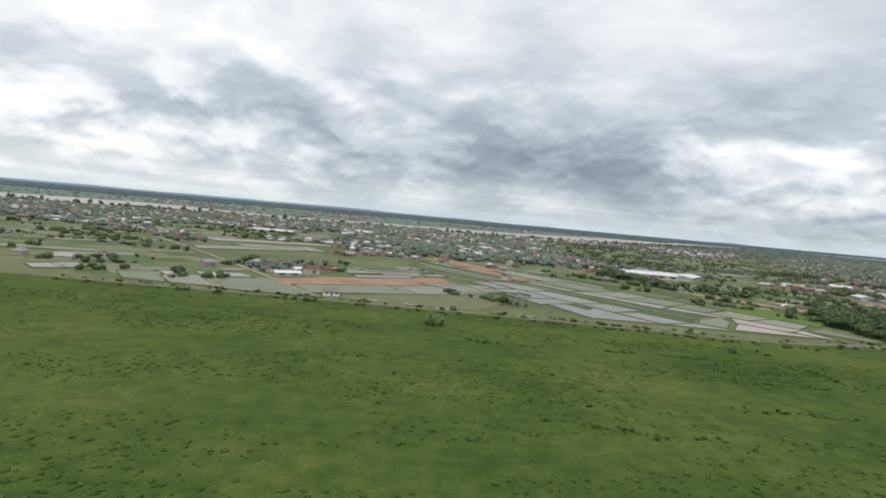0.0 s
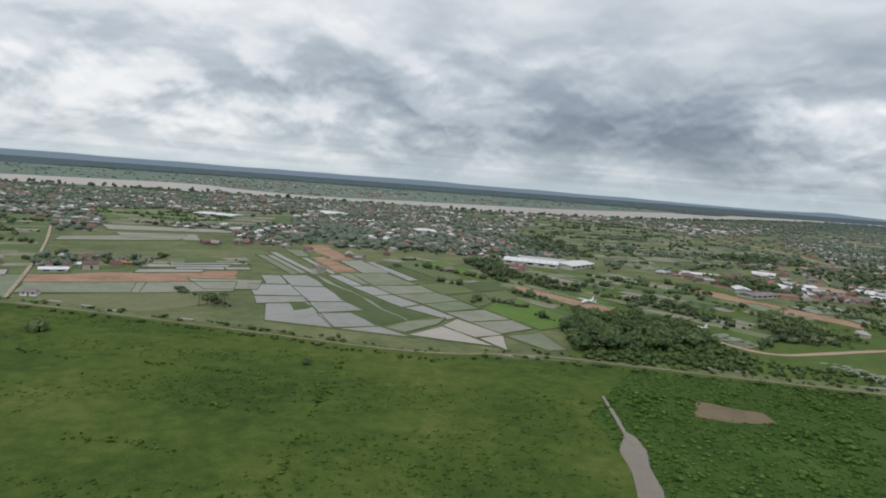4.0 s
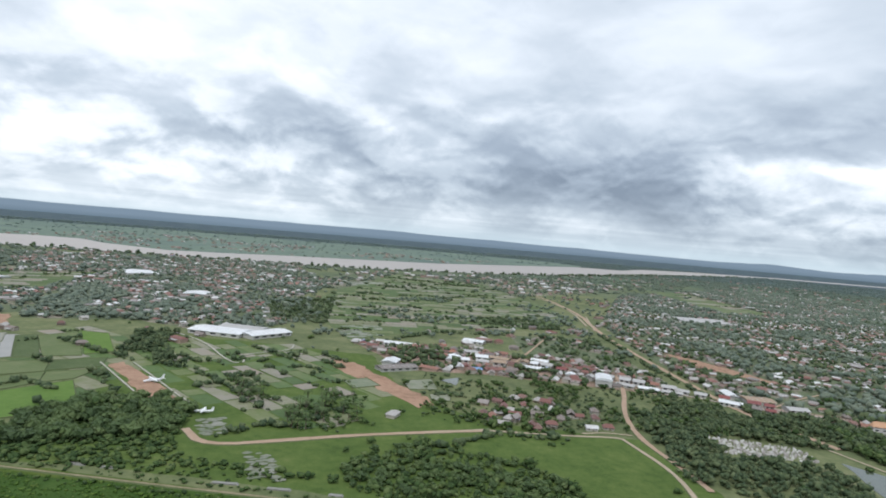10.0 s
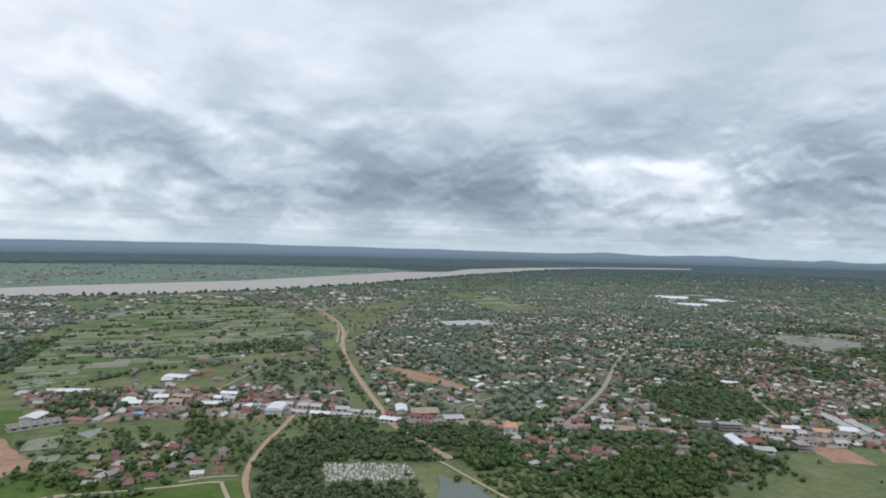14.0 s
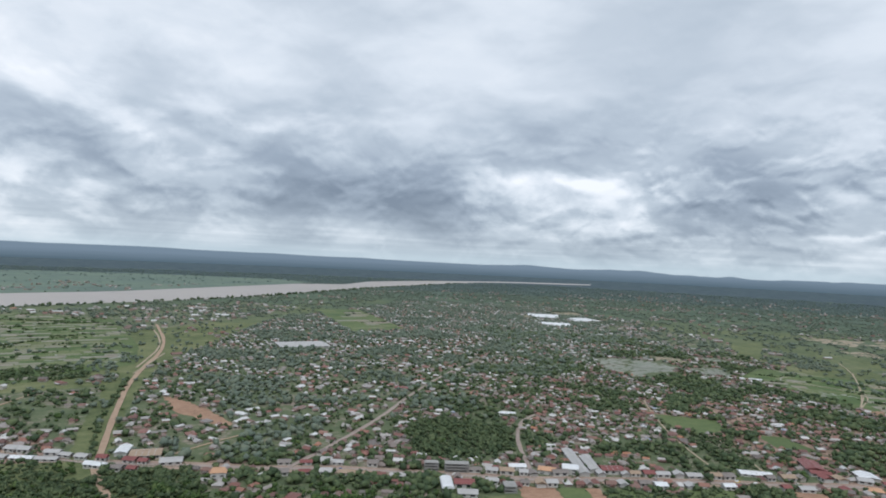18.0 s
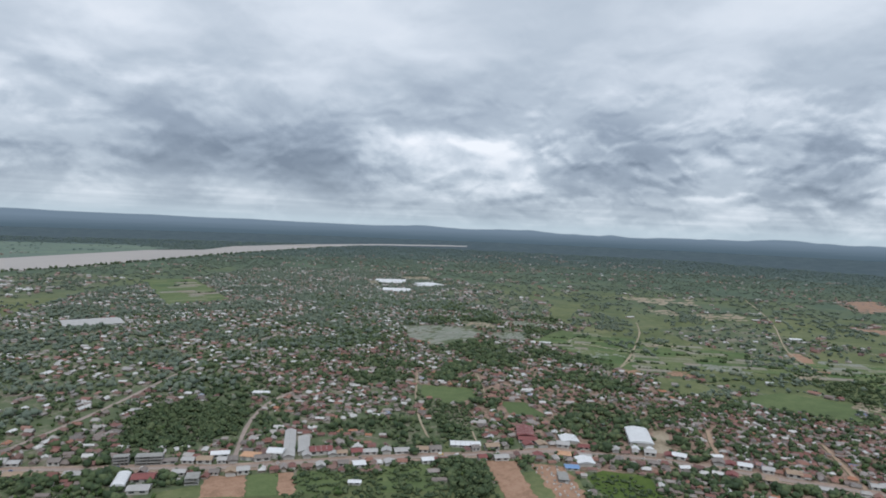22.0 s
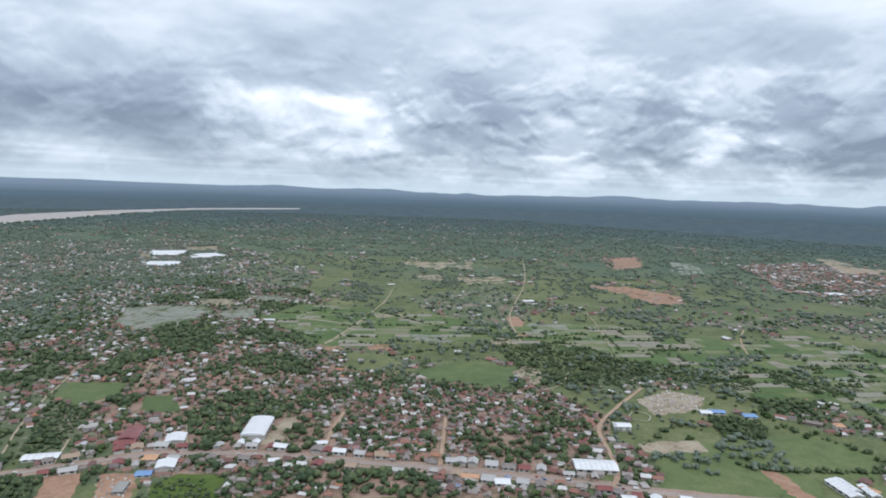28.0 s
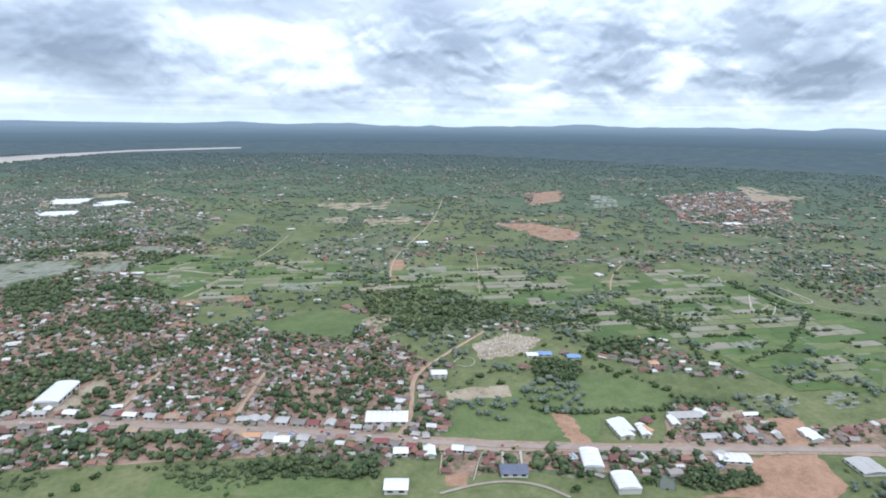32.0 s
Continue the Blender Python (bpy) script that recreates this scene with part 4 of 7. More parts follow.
for quarter, ring in TOWN.items():
    patch("town_ground", TOWN_EARTH if quarter in ("town_f", "town_f_s", "street_e", "market", "east_row", "east_row_s", "estate_a", "estate_b", "far_town") else TOWN_GROUND, ring, "trodden earth and garden ground of the town", "town ground")
parcels([(99, 396), (105, 459), (153, 429), (212, 334), (217, 285), (198, 242), (178, 274)], 15, -35)
parcels([(150, 425), (236, 440), (300, 424), (350, 338), (335, 262), (296, 256), (262, 282), (232, 296), (205, 330)], 13, -48)
parcels([(-249, 382), (-141, 431), (-70, 326), (26, 389), (38, 327), (-46, 280), (-21, 227), (-120, 238)], 15, 35)
strip("dirt_track", TRACK, 1.5, [(-108, 226), (-16, 219), (72, 207), (144, 193), (180, 204), (219, 199), (274, 192), (310, 188), (336, 184), (358, 183), (390, 179), (424, 178), (444, 177), (451, 175)], "pale dirt track worn through green grass", "road")
strip("road_shoulder", SHOULDER, 13, [(551, 355), (600, 336), (644, 318), (673, 311), (721, 289), (757, 272), (780, 260), (840, 242), (929, 207), (972, 192), (1004, 163), (1024, 143), (1042, 120), (1062, 91), (1092, 54), (1121, 10), (1145, -24), (1146, -30), (1170, -64), (1199, -102), (1224, -134), (1260, -174), (1314, -239)], "trodden pinkish earth shoulder along the main road", "road", 7)
strip("dirt_track", DIRT, 1.6, [(333, 184), (333, 160), (332, 144)], "pale dirt track worn through green grass", "road")
strip("laterite_road", ROAD_SOIL, 3.5, [(265, 246), (278, 228), (309, 241), (335, 252), (369, 263), (393, 270)], "unpaved orange laterite road between fields", "road")
strip("dirt_track", DIRT, 2.4, [(393, 270), (431, 270), (456, 273), (457, 266), (464, 233), (461, 204), (454, 183), (450, 176)], "pale dirt track worn through green grass", "road")
strip("laterite_road", ROAD_SOIL, 3.0, [(471, 215), (470, 238), (465, 273), (472, 315), (490, 363), (501, 413)], "unpaved orange laterite road between fields", "road")
strip("dirt_track", DIRT, 1.8, [(367, 262), (394, 272)], "pale dirt track worn through green grass", "road")
strip("dirt_track", DIRT, 1.8, [(438, 275), (451, 279), (463, 277)], "pale dirt track worn through green grass", "road")
strip("dirt_track", DIRT, 3.2, [(552, 1029), (575, 817), (552, 660)], "pale dirt track worn through green grass", "road")
strip("laterite_road", ROAD_SOIL, 4.6, [(559, 1046), (580, 807), (550, 603), (548, 458), (549, 361), (548, 340), (566, 277)], "unpaved orange laterite road between fields", "road")
strip("paved_road", PAVE, 3.5, [(381, 427), (432, 423), (476, 399), (524, 370), (545, 356), (578, 339)], "dusty grey paved road lined with houses", "road")
strip("paved_road", PAVE, 5.0, [(551, 355), (600, 336), (644, 318), (673, 311), (721, 289), (757, 272), (780, 260), (840, 242), (929, 207), (972, 192), (1004, 163), (1024, 143), (1042, 120), (1062, 91), (1092, 54), (1121, 10), (1145, -24), (1146, -30), (1170, -64), (1199, -102), (1224, -134), (1260, -174), (1314, -239)], "dusty grey paved road lined with houses", "road")
strip("paved_road", PAVE, 4.0, [(646, 313), (680, 348), (736, 410), (792, 488), (871, 581), (934, 640)], "dusty grey paved road lined with houses", "road")
strip("dirt_track", DIRT, 2.0, [(557, 283), (561, 270), (573, 231), (583, 202), (599, 194), (625, 192)], "pale dirt track worn through green grass", "road")
strip("dirt_track", DIRT, 1.8, [(802, 304), (824, 351), (862, 391)], "pale dirt track worn through green grass", "road")
strip("dirt_track", DIRT, 2.0, [(902, 231), (933, 307), (992, 402), (1007, 419)], "pale dirt track worn through green grass", "road")
strip("dirt_track", DIRT, 1.8, [(927, 214), (944, 247)], "pale dirt track worn through green grass", "road")
strip("dirt_track", DIRT, 1.8, [(1011, 321), (1046, 380)], "pale dirt track worn through green grass", "road")
strip("dirt_track", DIRT, 2.5, [(1370, 208), (1458, 294), (1533, 343), (1728, 460), (2027, 686)], "pale dirt track worn through green grass", "road")
strip("dirt_track", DIRT, 1.8, [(1255, 471), (1278, 384), (1260, 365), (1208, 340)], "pale dirt track worn through green grass", "road")
strip("dirt_track", DIRT, 1.8, [(1255, 471), (1283, 477)], "pale dirt track worn through green grass", "road")
strip("laterite_road", ROAD_SOIL, 3.4, [(1143, -24), (1165, -15), (1191, 8), (1214, 28), (1246, 36), (1324, 47)], "unpaved orange laterite road between fields", "road")
strip("paved_road", PAVE, 3.2, [(785, 263), (795, 288), (812, 330), (841, 375), (866, 392)], "dusty grey paved road lined with houses", "road")
patch("bare_earth", SOIL_PALE, [(1063, 189), (1072, 182), (1036, 154), (1028, 160)], "pale trodden yard beside the arched hall", "ground")
patch("bare_earth", SOIL, [(769, 254), (788, 245), (780, 220), (760, 229)], "bare orange laterite earth cleared of grass", "ground")
patch("bare_earth", SOIL, [(804, 240), (812, 237), (804, 210), (796, 214)], "bare orange laterite earth cleared of grass", "ground")
patch("grass_field", FIELD_LUSH, [(958, 153), (974, 155), (992, 137), (967, 99), (941, 114)], "bright green grass plot below the main road", "field")
patch("grass_field", FIELD, [(861, 224), (888, 212), (873, 179), (840, 194)], "bright green grass plot below the main road", "field")
patch("grass_field", FIELD, [(789, 245), (804, 240), (795, 214), (781, 220)], "bright green grass plot below the main road", "field")
patch("grass_field", FIELD, [(815, 239), (837, 224), (826, 200), (806, 210)], "bright green grass plot below the main road", "field")
patch("grass_field", FIELD, [(1007, 297), (1025, 285), (1016, 248), (992, 262)], "bright green grass plot among houses", "field")
patch("grass_field", FIELD, [(977, 368), (1013, 338), (995, 312), (965, 308), (957, 337)], "bright green grass plot among houses", "field")
patch("bare_earth", SOIL, [(943, 184), (957, 170), (937, 130), (921, 138)], "bare orange building site with rubble", "ground")
strip("laterite_road", ROAD_SOIL, 3.2, [(1090, 62), (1120, 88), (1149, 113)], "unpaved orange laterite road between fields", "road")
strip("laterite_road", ROAD_SOIL, 2.6, [(1131, 20), (1157, 31)], "unpaved orange laterite road between fields", "road")
strip("laterite_road", ROAD_SOIL, 3.2, [(1048, 122), (1072, 147), (1101, 170)], "unpaved orange laterite road between fields", "road")
strip("dirt_track", DIRT, 1.6, [(991, 184), (1013, 234)], "pale dirt track worn through green grass", "road")
strip("laterite_road", ROAD_SOIL, 2.0, [(1511, 18), (1580, 50), (1644, 65)], "unpaved orange laterite road between fields", "road")
strip("dirt_track", DIRT, 2.0, [(1204, 338), (1285, 389), (1404, 474), (1482, 545)], "pale dirt track worn through green grass", "road")
strip("dirt_track", DIRT, 1.6, [(1250, 462), (1285, 389)], "pale dirt track worn through green grass", "road")
strip("dirt_track", DIRT, 2.2, [(-164, 472), (-100, 371), (-52, 287), (-18, 225)], "pale dirt track worn through green grass", "road")
strip("dirt_track", DIRT, 2.2, [(577, 750), (551, 626)], "pale dirt track worn through green grass", "road")
strip("laterite_road", ROAD_SOIL, 2.0, [(429, 420), (480, 546)], "unpaved orange laterite road between fields", "road")
strip("laterite_road", ROAD_SOIL, 2.0, [(579, 352), (609, 377), (640, 397)], "unpaved orange laterite road between fields", "road")
strip("paved_road", PAVE, 2.0, [(1120, -77), (1137, -85), (1151, -96), (1159, -111), (1159, -127)], "dusty grey paved road lined with houses", "road")
strip("concrete_path", PALE_PATH, 0.6, [(1139, -83), (1166, -68), (1172, -75)], "pale concrete path beside the fields", "road")
strip("concrete_path", PALE_PATH, 1.6, [(1172, -78), (1152, -92)], "pale concrete path beside the fields", "road")
strip("concrete_path", PALE_PATH, 1.6, [(1179, -85), (1159, -100)], "pale concrete path beside the fields", "road")
strip("dirt_track", DIRT, 1.2, [(1158, -47), (1133, -66)], "pale dirt track worn through green grass", "road")
strip("dirt_track", DIRT, 1.6, [(1594, -122), (1528, -117), (1599, -96)], "pale dirt track worn through green grass", "road")
strip("dirt_track", DIRT, 1.6, [(1612, -210), (1599, -156), (1664, -118)], "pale dirt track worn through green grass", "road")
strip("concrete_path", PALE_PATH, 1.3, [(185, 448), (214, 423), (248, 365), (257, 370), (246, 389), (275, 414), (273, 435)], "pale concrete path beside the fields", "road")
strip("concrete_path", PALE_PATH, 1.0, [(182, 345), (231, 284)], "pale concrete path beside the fields", "road")
strip("concrete_path", PALE_PATH, 1.0, [(198, 350), (225, 317), (247, 289), (257, 279)], "pale concrete path beside the fields", "road")
strip("concrete_path", PALE_PATH, 1.4, [(1251, 465), (1287, 386)], "pale concrete path beside the fields", "road")
strip("concrete_path", PALE_PATH, 1.4, [(1250, 461), (1279, 483), (1293, 477)], "pale concrete path beside the fields", "road")
strip("dirt_track", DIRT, 1.6, [(1205, 340), (1240, 359), (1275, 381), (1389, 464), (1413, 481)], "pale dirt track worn through green grass", "road")
strip("dirt_track", DIRT, 1.4, [(1419, 123), (1542, 219), (1576, 249)], "pale dirt track worn through green grass", "road")
strip("concrete_path", PALE_PATH, 1.8, [(1645, -96), (1619, -120), (1602, -141), (1620, -157), (1651, -124), (1659, -112)], "pale concrete path beside the fields", "road")
strip("concrete_path", PALE_PATH, 1.2, [(1605, -95), (1539, -115), (1537, -134), (1592, -124)], "pale concrete path beside the fields", "road")
strip("concrete_path", PALE_PATH, 0.8, [(1253, 23), (1266, 26), (1269, 13), (1253, 7), (1250, 18)], "pale concrete path beside the fields", "road")
strip("dirt_track", DIRT, 1.4, [(1213, 103), (1238, 107), (1271, 94), (1318, 115)], "pale dirt track worn through green grass", "road")
patch("grass_field", FIELD, [(241, 662), (257, 841), (327, 1234), (491, 1113), (546, 817), (549, 684), (493, 618), (427, 581), (377, 551), (308, 474)], "bright green open grass field", "field")
patch("grass_field", FIELD_LUSH, [(368, 262), (397, 268), (438, 273), (462, 272), (470, 232), (470, 215), (381, 236)], "bright green open grass field", "field")
patch("grass_field", FIELD_LUSH, [(393, 262), (432, 266), (450, 260), (455, 218), (452, 196), (429, 199), (421, 207), (408, 226)], "bright green open grass field", "field")
patch("grass_field", FIELD_LUSH, [(234, 327), (272, 406), (316, 344), (335, 317), (287, 304), (270, 299)], "bright green open grass field", "field")
patch("grass_field", FIELD, [(1217, 492), (1308, 533), (1384, 399), (1425, 263), (1518, 205), (1568, 104), (1555, 39), (1693, 11), (1652, -68), (1571, -214), (1400, -229), (1374, -173), (1419, -86), (1374, -36), (1404, 76), (1374, 204), (1293, 294), (1193, 312)], "bright green open grass field", "field")
patch("grass_field", FIELD, [(1164, -40), (1216, -20), (1283, -55), (1319, -81), (1315, -119), (1273, -128), (1244, -100), (1213, -115), (1163, -49)], "bright green open grass field", "field")
patch("grass_field", FIELD, [(1034, 40), (1073, 10), (1105, -42), (1097, -53), (1026, 29)], "bright green open grass field", "field")
patch("grass_field", FIELD, [(872, 1337), (976, 1344), (963, 975), (856, 944)], "bright green open grass field", "field")
patch("grass_field", FIELD, [(1203, 211), (1266, 203), (1286, 154), (1236, 120), (1200, 181)], "bright green open grass field", "field")
patch("grass_field", FIELD, [(-230, 640), (-55, 821), (-18, 624), (-130, 493)], "bright green open grass field", "field")
patch("grass_field", FIELD, [(-296, 434), (-321, 564), (-185, 510), (-122, 397), (-212, 341)], "bright green open grass field", "field")
patch("bare_earth", SOIL, [(308, 388), (320, 393), (353, 339), (367, 318), (369, 304), (357, 312), (340, 347), (321, 366)], "bare orange laterite earth cleared of grass", "ground")
patch("bare_earth", SOIL, [(188, 342), (193, 350), (247, 288), (235, 284)], "bare orange laterite earth cleared of grass", "ground")
patch("bare_earth", SOIL, [(302, 388), (311, 400), (366, 311), (361, 299)], "bare orange laterite earth cleared of grass", "ground")
patch("bare_earth", SOIL, [(38, 465), (53, 472), (87, 405), (75, 398)], "bare orange laterite earth cleared of grass", "ground")
patch("bare_earth", SOIL, [(59, 400), (67, 408), (98, 358), (86, 350)], "bare orange laterite earth cleared of grass", "ground")
patch("bare_earth", SOIL, [(-42, 272), (35, 326), (46, 293), (-32, 254)], "bare orange laterite earth cleared of grass", "ground")
patch("bare_earth", SOIL, [(579, 524), (601, 496), (629, 423), (623, 413), (590, 467)], "bare orange laterite earth cleared of grass", "ground")
patch("bare_earth", SOIL_DARK, [(221, 156), (226, 168), (242, 163), (242, 156), (231, 154)], "brown bare patch of trodden ground", "ground")
patch("bare_earth", SOIL, [(1230, -75), (1236, -83), (1212, -111), (1204, -103)], "bare orange laterite earth cleared of grass", "ground")
patch("bare_earth", SOIL_PALE, [(1216, -6), (1246, -31), (1233, -43), (1209, -21)], "pale sandy building ground without grass", "ground")
patch("bare_earth", SOIL, [(1257, -184), (1286, -208), (1260, -228), (1245, -225), (1201, -175), (1230, -193)], "bare orange laterite earth cleared of grass", "ground")
patch("bare_earth", SOIL, [(1309, -180), (1325, -193), (1300, -206), (1282, -197)], "bare orange laterite earth cleared of grass", "ground")
patch("bare_earth", SOIL_PALE, [(1293, 36), (1335, 29), (1343, 0), (1306, -7), (1271, 11)], "pale sandy building ground without grass", "ground")
fragments("bare_earth", SOIL_PALE, [(1661, 580), (1771, 540), (1692, 485), (1636, 517)], 12.3, "pale sandy building ground without grass", "ground")
fragments("bare_earth", SOIL_PALE, [(1737, 820), (1887, 728), (1785, 647), (1707, 718)], 18.7, "pale sandy building ground without grass", "ground")
fragments("bare_earth", SOIL, [(2235, 568), (2371, 559), (2140, 440), (2058, 459)], 18.4, "bare orange laterite earth cleared of grass", "ground")
fragments("bare_earth", SOIL, [(1789, 371), (1851, 328), (1832, 222), (1750, 193), (1726, 227)], 17.1, "bare orange laterite earth cleared of grass", "ground")
fragments("bare_earth", SOIL_PALE, [(2673, 189), (2645, 54), (2522, 46), (2457, 111)], 19.9, "pale sandy building ground without grass", "ground")
patch("yard", YARD, [(334, 181), (361, 183), (351, 149), (332, 148)], "trampled grassy yard round the tower", "ground")
patch("pond", WATER, [(553, 258), (566, 241), (574, 209), (575, 192), (535, 201), (543, 216)], "still grey-green pond with grassy banks", "pond")
patch("pond", WATER, [(375, 362), (387, 371), (384, 351)], "still grey-green pond with grassy banks", "pond")
fragments("flooded_field", WET, [(1115, 644), (1159, 633), (1181, 567), (1145, 520), (1080, 515), (1076, 563)], 14.5, "flooded field with shallow grey water", "water")
fragments("flooded_field", WET, [(1198, 551), (1242, 545), (1203, 492), (1184, 513)], 6.3, "flooded field with shallow grey water", "water")
fragments("flooded_field", WET, [(249, 727), (274, 751), (316, 642), (290, 645)], 8.0, "flooded field with shallow grey water", "water")
fragments("flooded_field", WET, [(341, 1000), (396, 1063), (411, 947), (353, 912)], 11.9, "flooded field with shallow grey water", "water")
fragments("flooded_field", WET, [(250, 979), (320, 1036), (338, 950), (267, 925)], 11.2, "flooded field with shallow grey water", "water")
fragments("flooded_field", WET, [(462, 761), (534, 754), (532, 695), (452, 699)], 10.1, "flooded field with shallow grey water", "water")
fragments("flooded_field", WET, [(289, 528), (318, 560), (341, 509), (309, 482)], 6.9, "flooded field with shallow grey water", "water")
fragments("flooded_field", WET, [(1650, -28), (1663, -49), (1604, -68), (1595, -48)], 5.5, "flooded field with shallow grey water", "water")
fragments("flooded_field", WET, [(1511, -13), (1556, -32), (1533, -82), (1492, -81), (1481, -54)], 8.7, "flooded field with shallow grey water", "water")
fragments("flooded_field", WET, [(1436, -85), (1475, -139), (1434, -152), (1407, -122)], 7.1, "flooded field with shallow grey water", "water")
fragments("flooded_field", WET, [(1490, -166), (1493, -210), (1470, -220), (1455, -184)], 5.3, "flooded field with shallow grey water", "water")
fragments("flooded_field", WET, [(1444, 263), (1505, 195), (1453, 152), (1398, 213)], 11.4, "flooded field with shallow grey water", "water")
fragments("flooded_field", WET, [(2325, 462), (2337, 400), (2179, 313), (2119, 337)], 16.1, "flooded field with shallow grey water", "water")
fragments("flooded_field", WET, [(294, 227), (305, 223), (315, 200), (303, 202)], 3.0, "flooded field with shallow grey water", "water")
fragments("flooded_field", WET, [(265, 258), (276, 265), (283, 242), (273, 240)], 3.0, "flooded field with shallow grey water", "water")
patch("creek", CREEK, [(197.6, 166), (198.4, 166), (198.2, 150), (197.6, 141), (199.2, 138), (199.4, 131), (197.5, 122), (197.0, 112), (195.0, 104), (191.0, 98), (188.8, 100), (191.2, 110), (193.0, 120), (193.6, 130), (196.6, 139), (197.0, 150)], "narrow muddy creek through the meadow", "creek")
fragments("flooded_field", WET, [(1134, 648), (1196, 600), (1195, 566), (1168, 543), (1115, 531), (1123, 594)], 11.6, "flooded field with shallow grey water", "water")
fragments("flooded_field", WET, [(1285, 633), (1319, 604), (1289, 563), (1268, 593)], 6.3, "flooded field with shallow grey water", "water")
fragments("flooded_field", WET, [(1218, 447), (1259, 399), (1251, 363), (1214, 382)], 6.9, "flooded field with shallow grey water", "water")
fragments("flooded_field", WET, [(1292, 319), (1317, 303), (1335, 265), (1316, 248), (1283, 297)], 6.3, "flooded field with shallow grey water", "water")
fragments("flooded_field", WET, [(1182, 549), (1204, 537), (1236, 535), (1214, 493), (1186, 509)], 6.0, "flooded field with shallow grey water", "water")
fragments("bare_earth", SOIL_PALE, [(1214, 652), (1251, 622), (1224, 578), (1200, 619)], 6.5, "pale sandy building ground without grass", "ground")
fragments("bare_earth", SOIL_PALE, [(1339, 423), (1374, 399), (1362, 378), (1329, 403)], 4.6, "pale sandy building ground without grass", "ground")
fragments("bare_earth", SOIL, [(1230, 302), (1248, 285), (1241, 271), (1224, 290)], 3.0, "bare orange laterite earth cleared of grass", "ground")
fragments("bare_earth", SOIL_PALE, [(1349, 1245), (1372, 1237), (1342, 1152), (1325, 1162)], 6.5, "pale sandy building ground without grass", "ground")
fragments("bare_earth", SOIL_PALE, [(1474, 1329), (1571, 1313), (1521, 1215), (1465, 1226)], 13.4, "pale sandy building ground without grass", "ground")
fragments("bare_earth", SOIL_PALE, [(1634, 646), (1673, 623), (1627, 567), (1596, 600)], 8.1, "pale sandy building ground without grass", "ground")
fragments("bare_earth", SOIL, [(1464, 300), (1479, 290), (1399, 216), (1389, 228)], 6.3, "bare orange laterite earth cleared of grass", "ground")
fragments("bare_earth", SOIL_PALE, [(2806, 246), (2847, 205), (2649, 108), (2671, 35), (2584, 27), (2507, 107)], 22.0, "pale sandy building ground without grass", "ground")
fragments("bare_earth", SOIL_PALE, [(1346, 428), (1374, 394), (1358, 375), (1331, 405)], 4.9, "pale sandy building ground without grass", "ground")
fragments("bare_earth", SOIL, [(1234, 312), (1253, 293), (1243, 279), (1226, 298)], 3.1, "bare orange laterite earth cleared of grass", "ground")
fragments("bare_earth", SOIL, [(1194, 333), (1213, 322), (1202, 305), (1189, 315)], 3.0, "bare orange laterite earth cleared of grass", "ground")
fragments("bare_earth", SOIL_PALE, [(1274, 146), (1302, 154), (1301, 135), (1270, 109), (1260, 117)], 4.7, "pale sandy building ground without grass", "ground")
patch("bare_earth", SOIL, [(1465, 303), (1480, 294), (1401, 221), (1391, 228)], "bare orange laterite earth cleared of grass", "ground")
fragments("bare_earth", SOIL_PALE, [(1352, 241), (1378, 224), (1359, 205), (1338, 223)], 4.0, "pale sandy building ground without grass", "ground")
patch("bare_earth", SOIL_PALE, [(1211, -5), (1221, -21), (1210, -27), (1203, -13)], "pale sandy building ground without grass", "ground")
patch("bare_earth", SOIL, [(1134, -69), (1143, -76), (1134, -82), (1128, -75)], "bare orange laterite earth cleared of grass", "ground")
patch("bare_earth", SOIL, [(1310, -178), (1327, -194), (1294, -206), (1286, -200)], "bare orange laterite earth cleared of grass", "ground")
patch("bare_earth", SOIL_PALE, [(1301, -151), (1314, -164), (1306, -167), (1292, -157)], "pale sandy building ground without grass", "ground")
parcels([(1293, 322), (1342, 275), (1320, 254), (1286, 298)], 7.3, -35, "shallow flooded paddies among green fields", WET, 0.72)
parcels([(1451, 267), (1519, 204), (1448, 151), (1391, 209)], 12.0, -30, "shallow flooded paddies among green fields", WET, 0.72)
parcels([(1640, -31), (1656, -61), (1590, -74), (1586, -52)], 7.6, -25, "shallow flooded paddies among green fields", WET, 0.72)
parcels([(1524, -5), (1551, -18), (1545, -78), (1504, -90), (1480, -66), (1485, -38)], 11.8, -40, "shallow flooded paddies among green fields", WET, 0.72)
parcels([(1424, -86), (1436, -132), (1425, -155), (1400, -154), (1396, -121)], 7.7, -35, "shallow flooded paddies among green fields", WET, 0.72)
parcels([(1463, -122), (1487, -138), (1438, -152), (1429, -148)], 5.0, -30, "shallow flooded paddies among green fields", WET, 0.72)
parcels([(1502, -157), (1509, -175), (1471, -183), (1488, -217), (1474, -217), (1456, -181)], 6.0, -25, "shallow flooded paddies among green fields", WET, 0.72)
parcels([(1450, -190), (1474, -222), (1448, -224), (1434, -203)], 4.8, -40, "shallow flooded paddies among green fields", WET, 0.72)
parcels([(1386, -201), (1396, -221), (1362, -219), (1351, -202)], 4.6, -35, "shallow flooded paddies among green fields", WET, 0.72)
parcels([(1400, -169), (1411, -202), (1390, -196), (1380, -176)], 4.3, -30, "shallow flooded paddies among green fields", WET, 0.72)
parcels([(1348, -166), (1363, -188), (1340, -190), (1329, -169)], 4.0, -25, "shallow flooded paddies among green fields", WET, 0.72)
parcels([(1601, -121), (1597, -154), (1561, -160), (1562, -132)], 6.1, -40, "shallow flooded paddies among green fields", WET, 0.72)
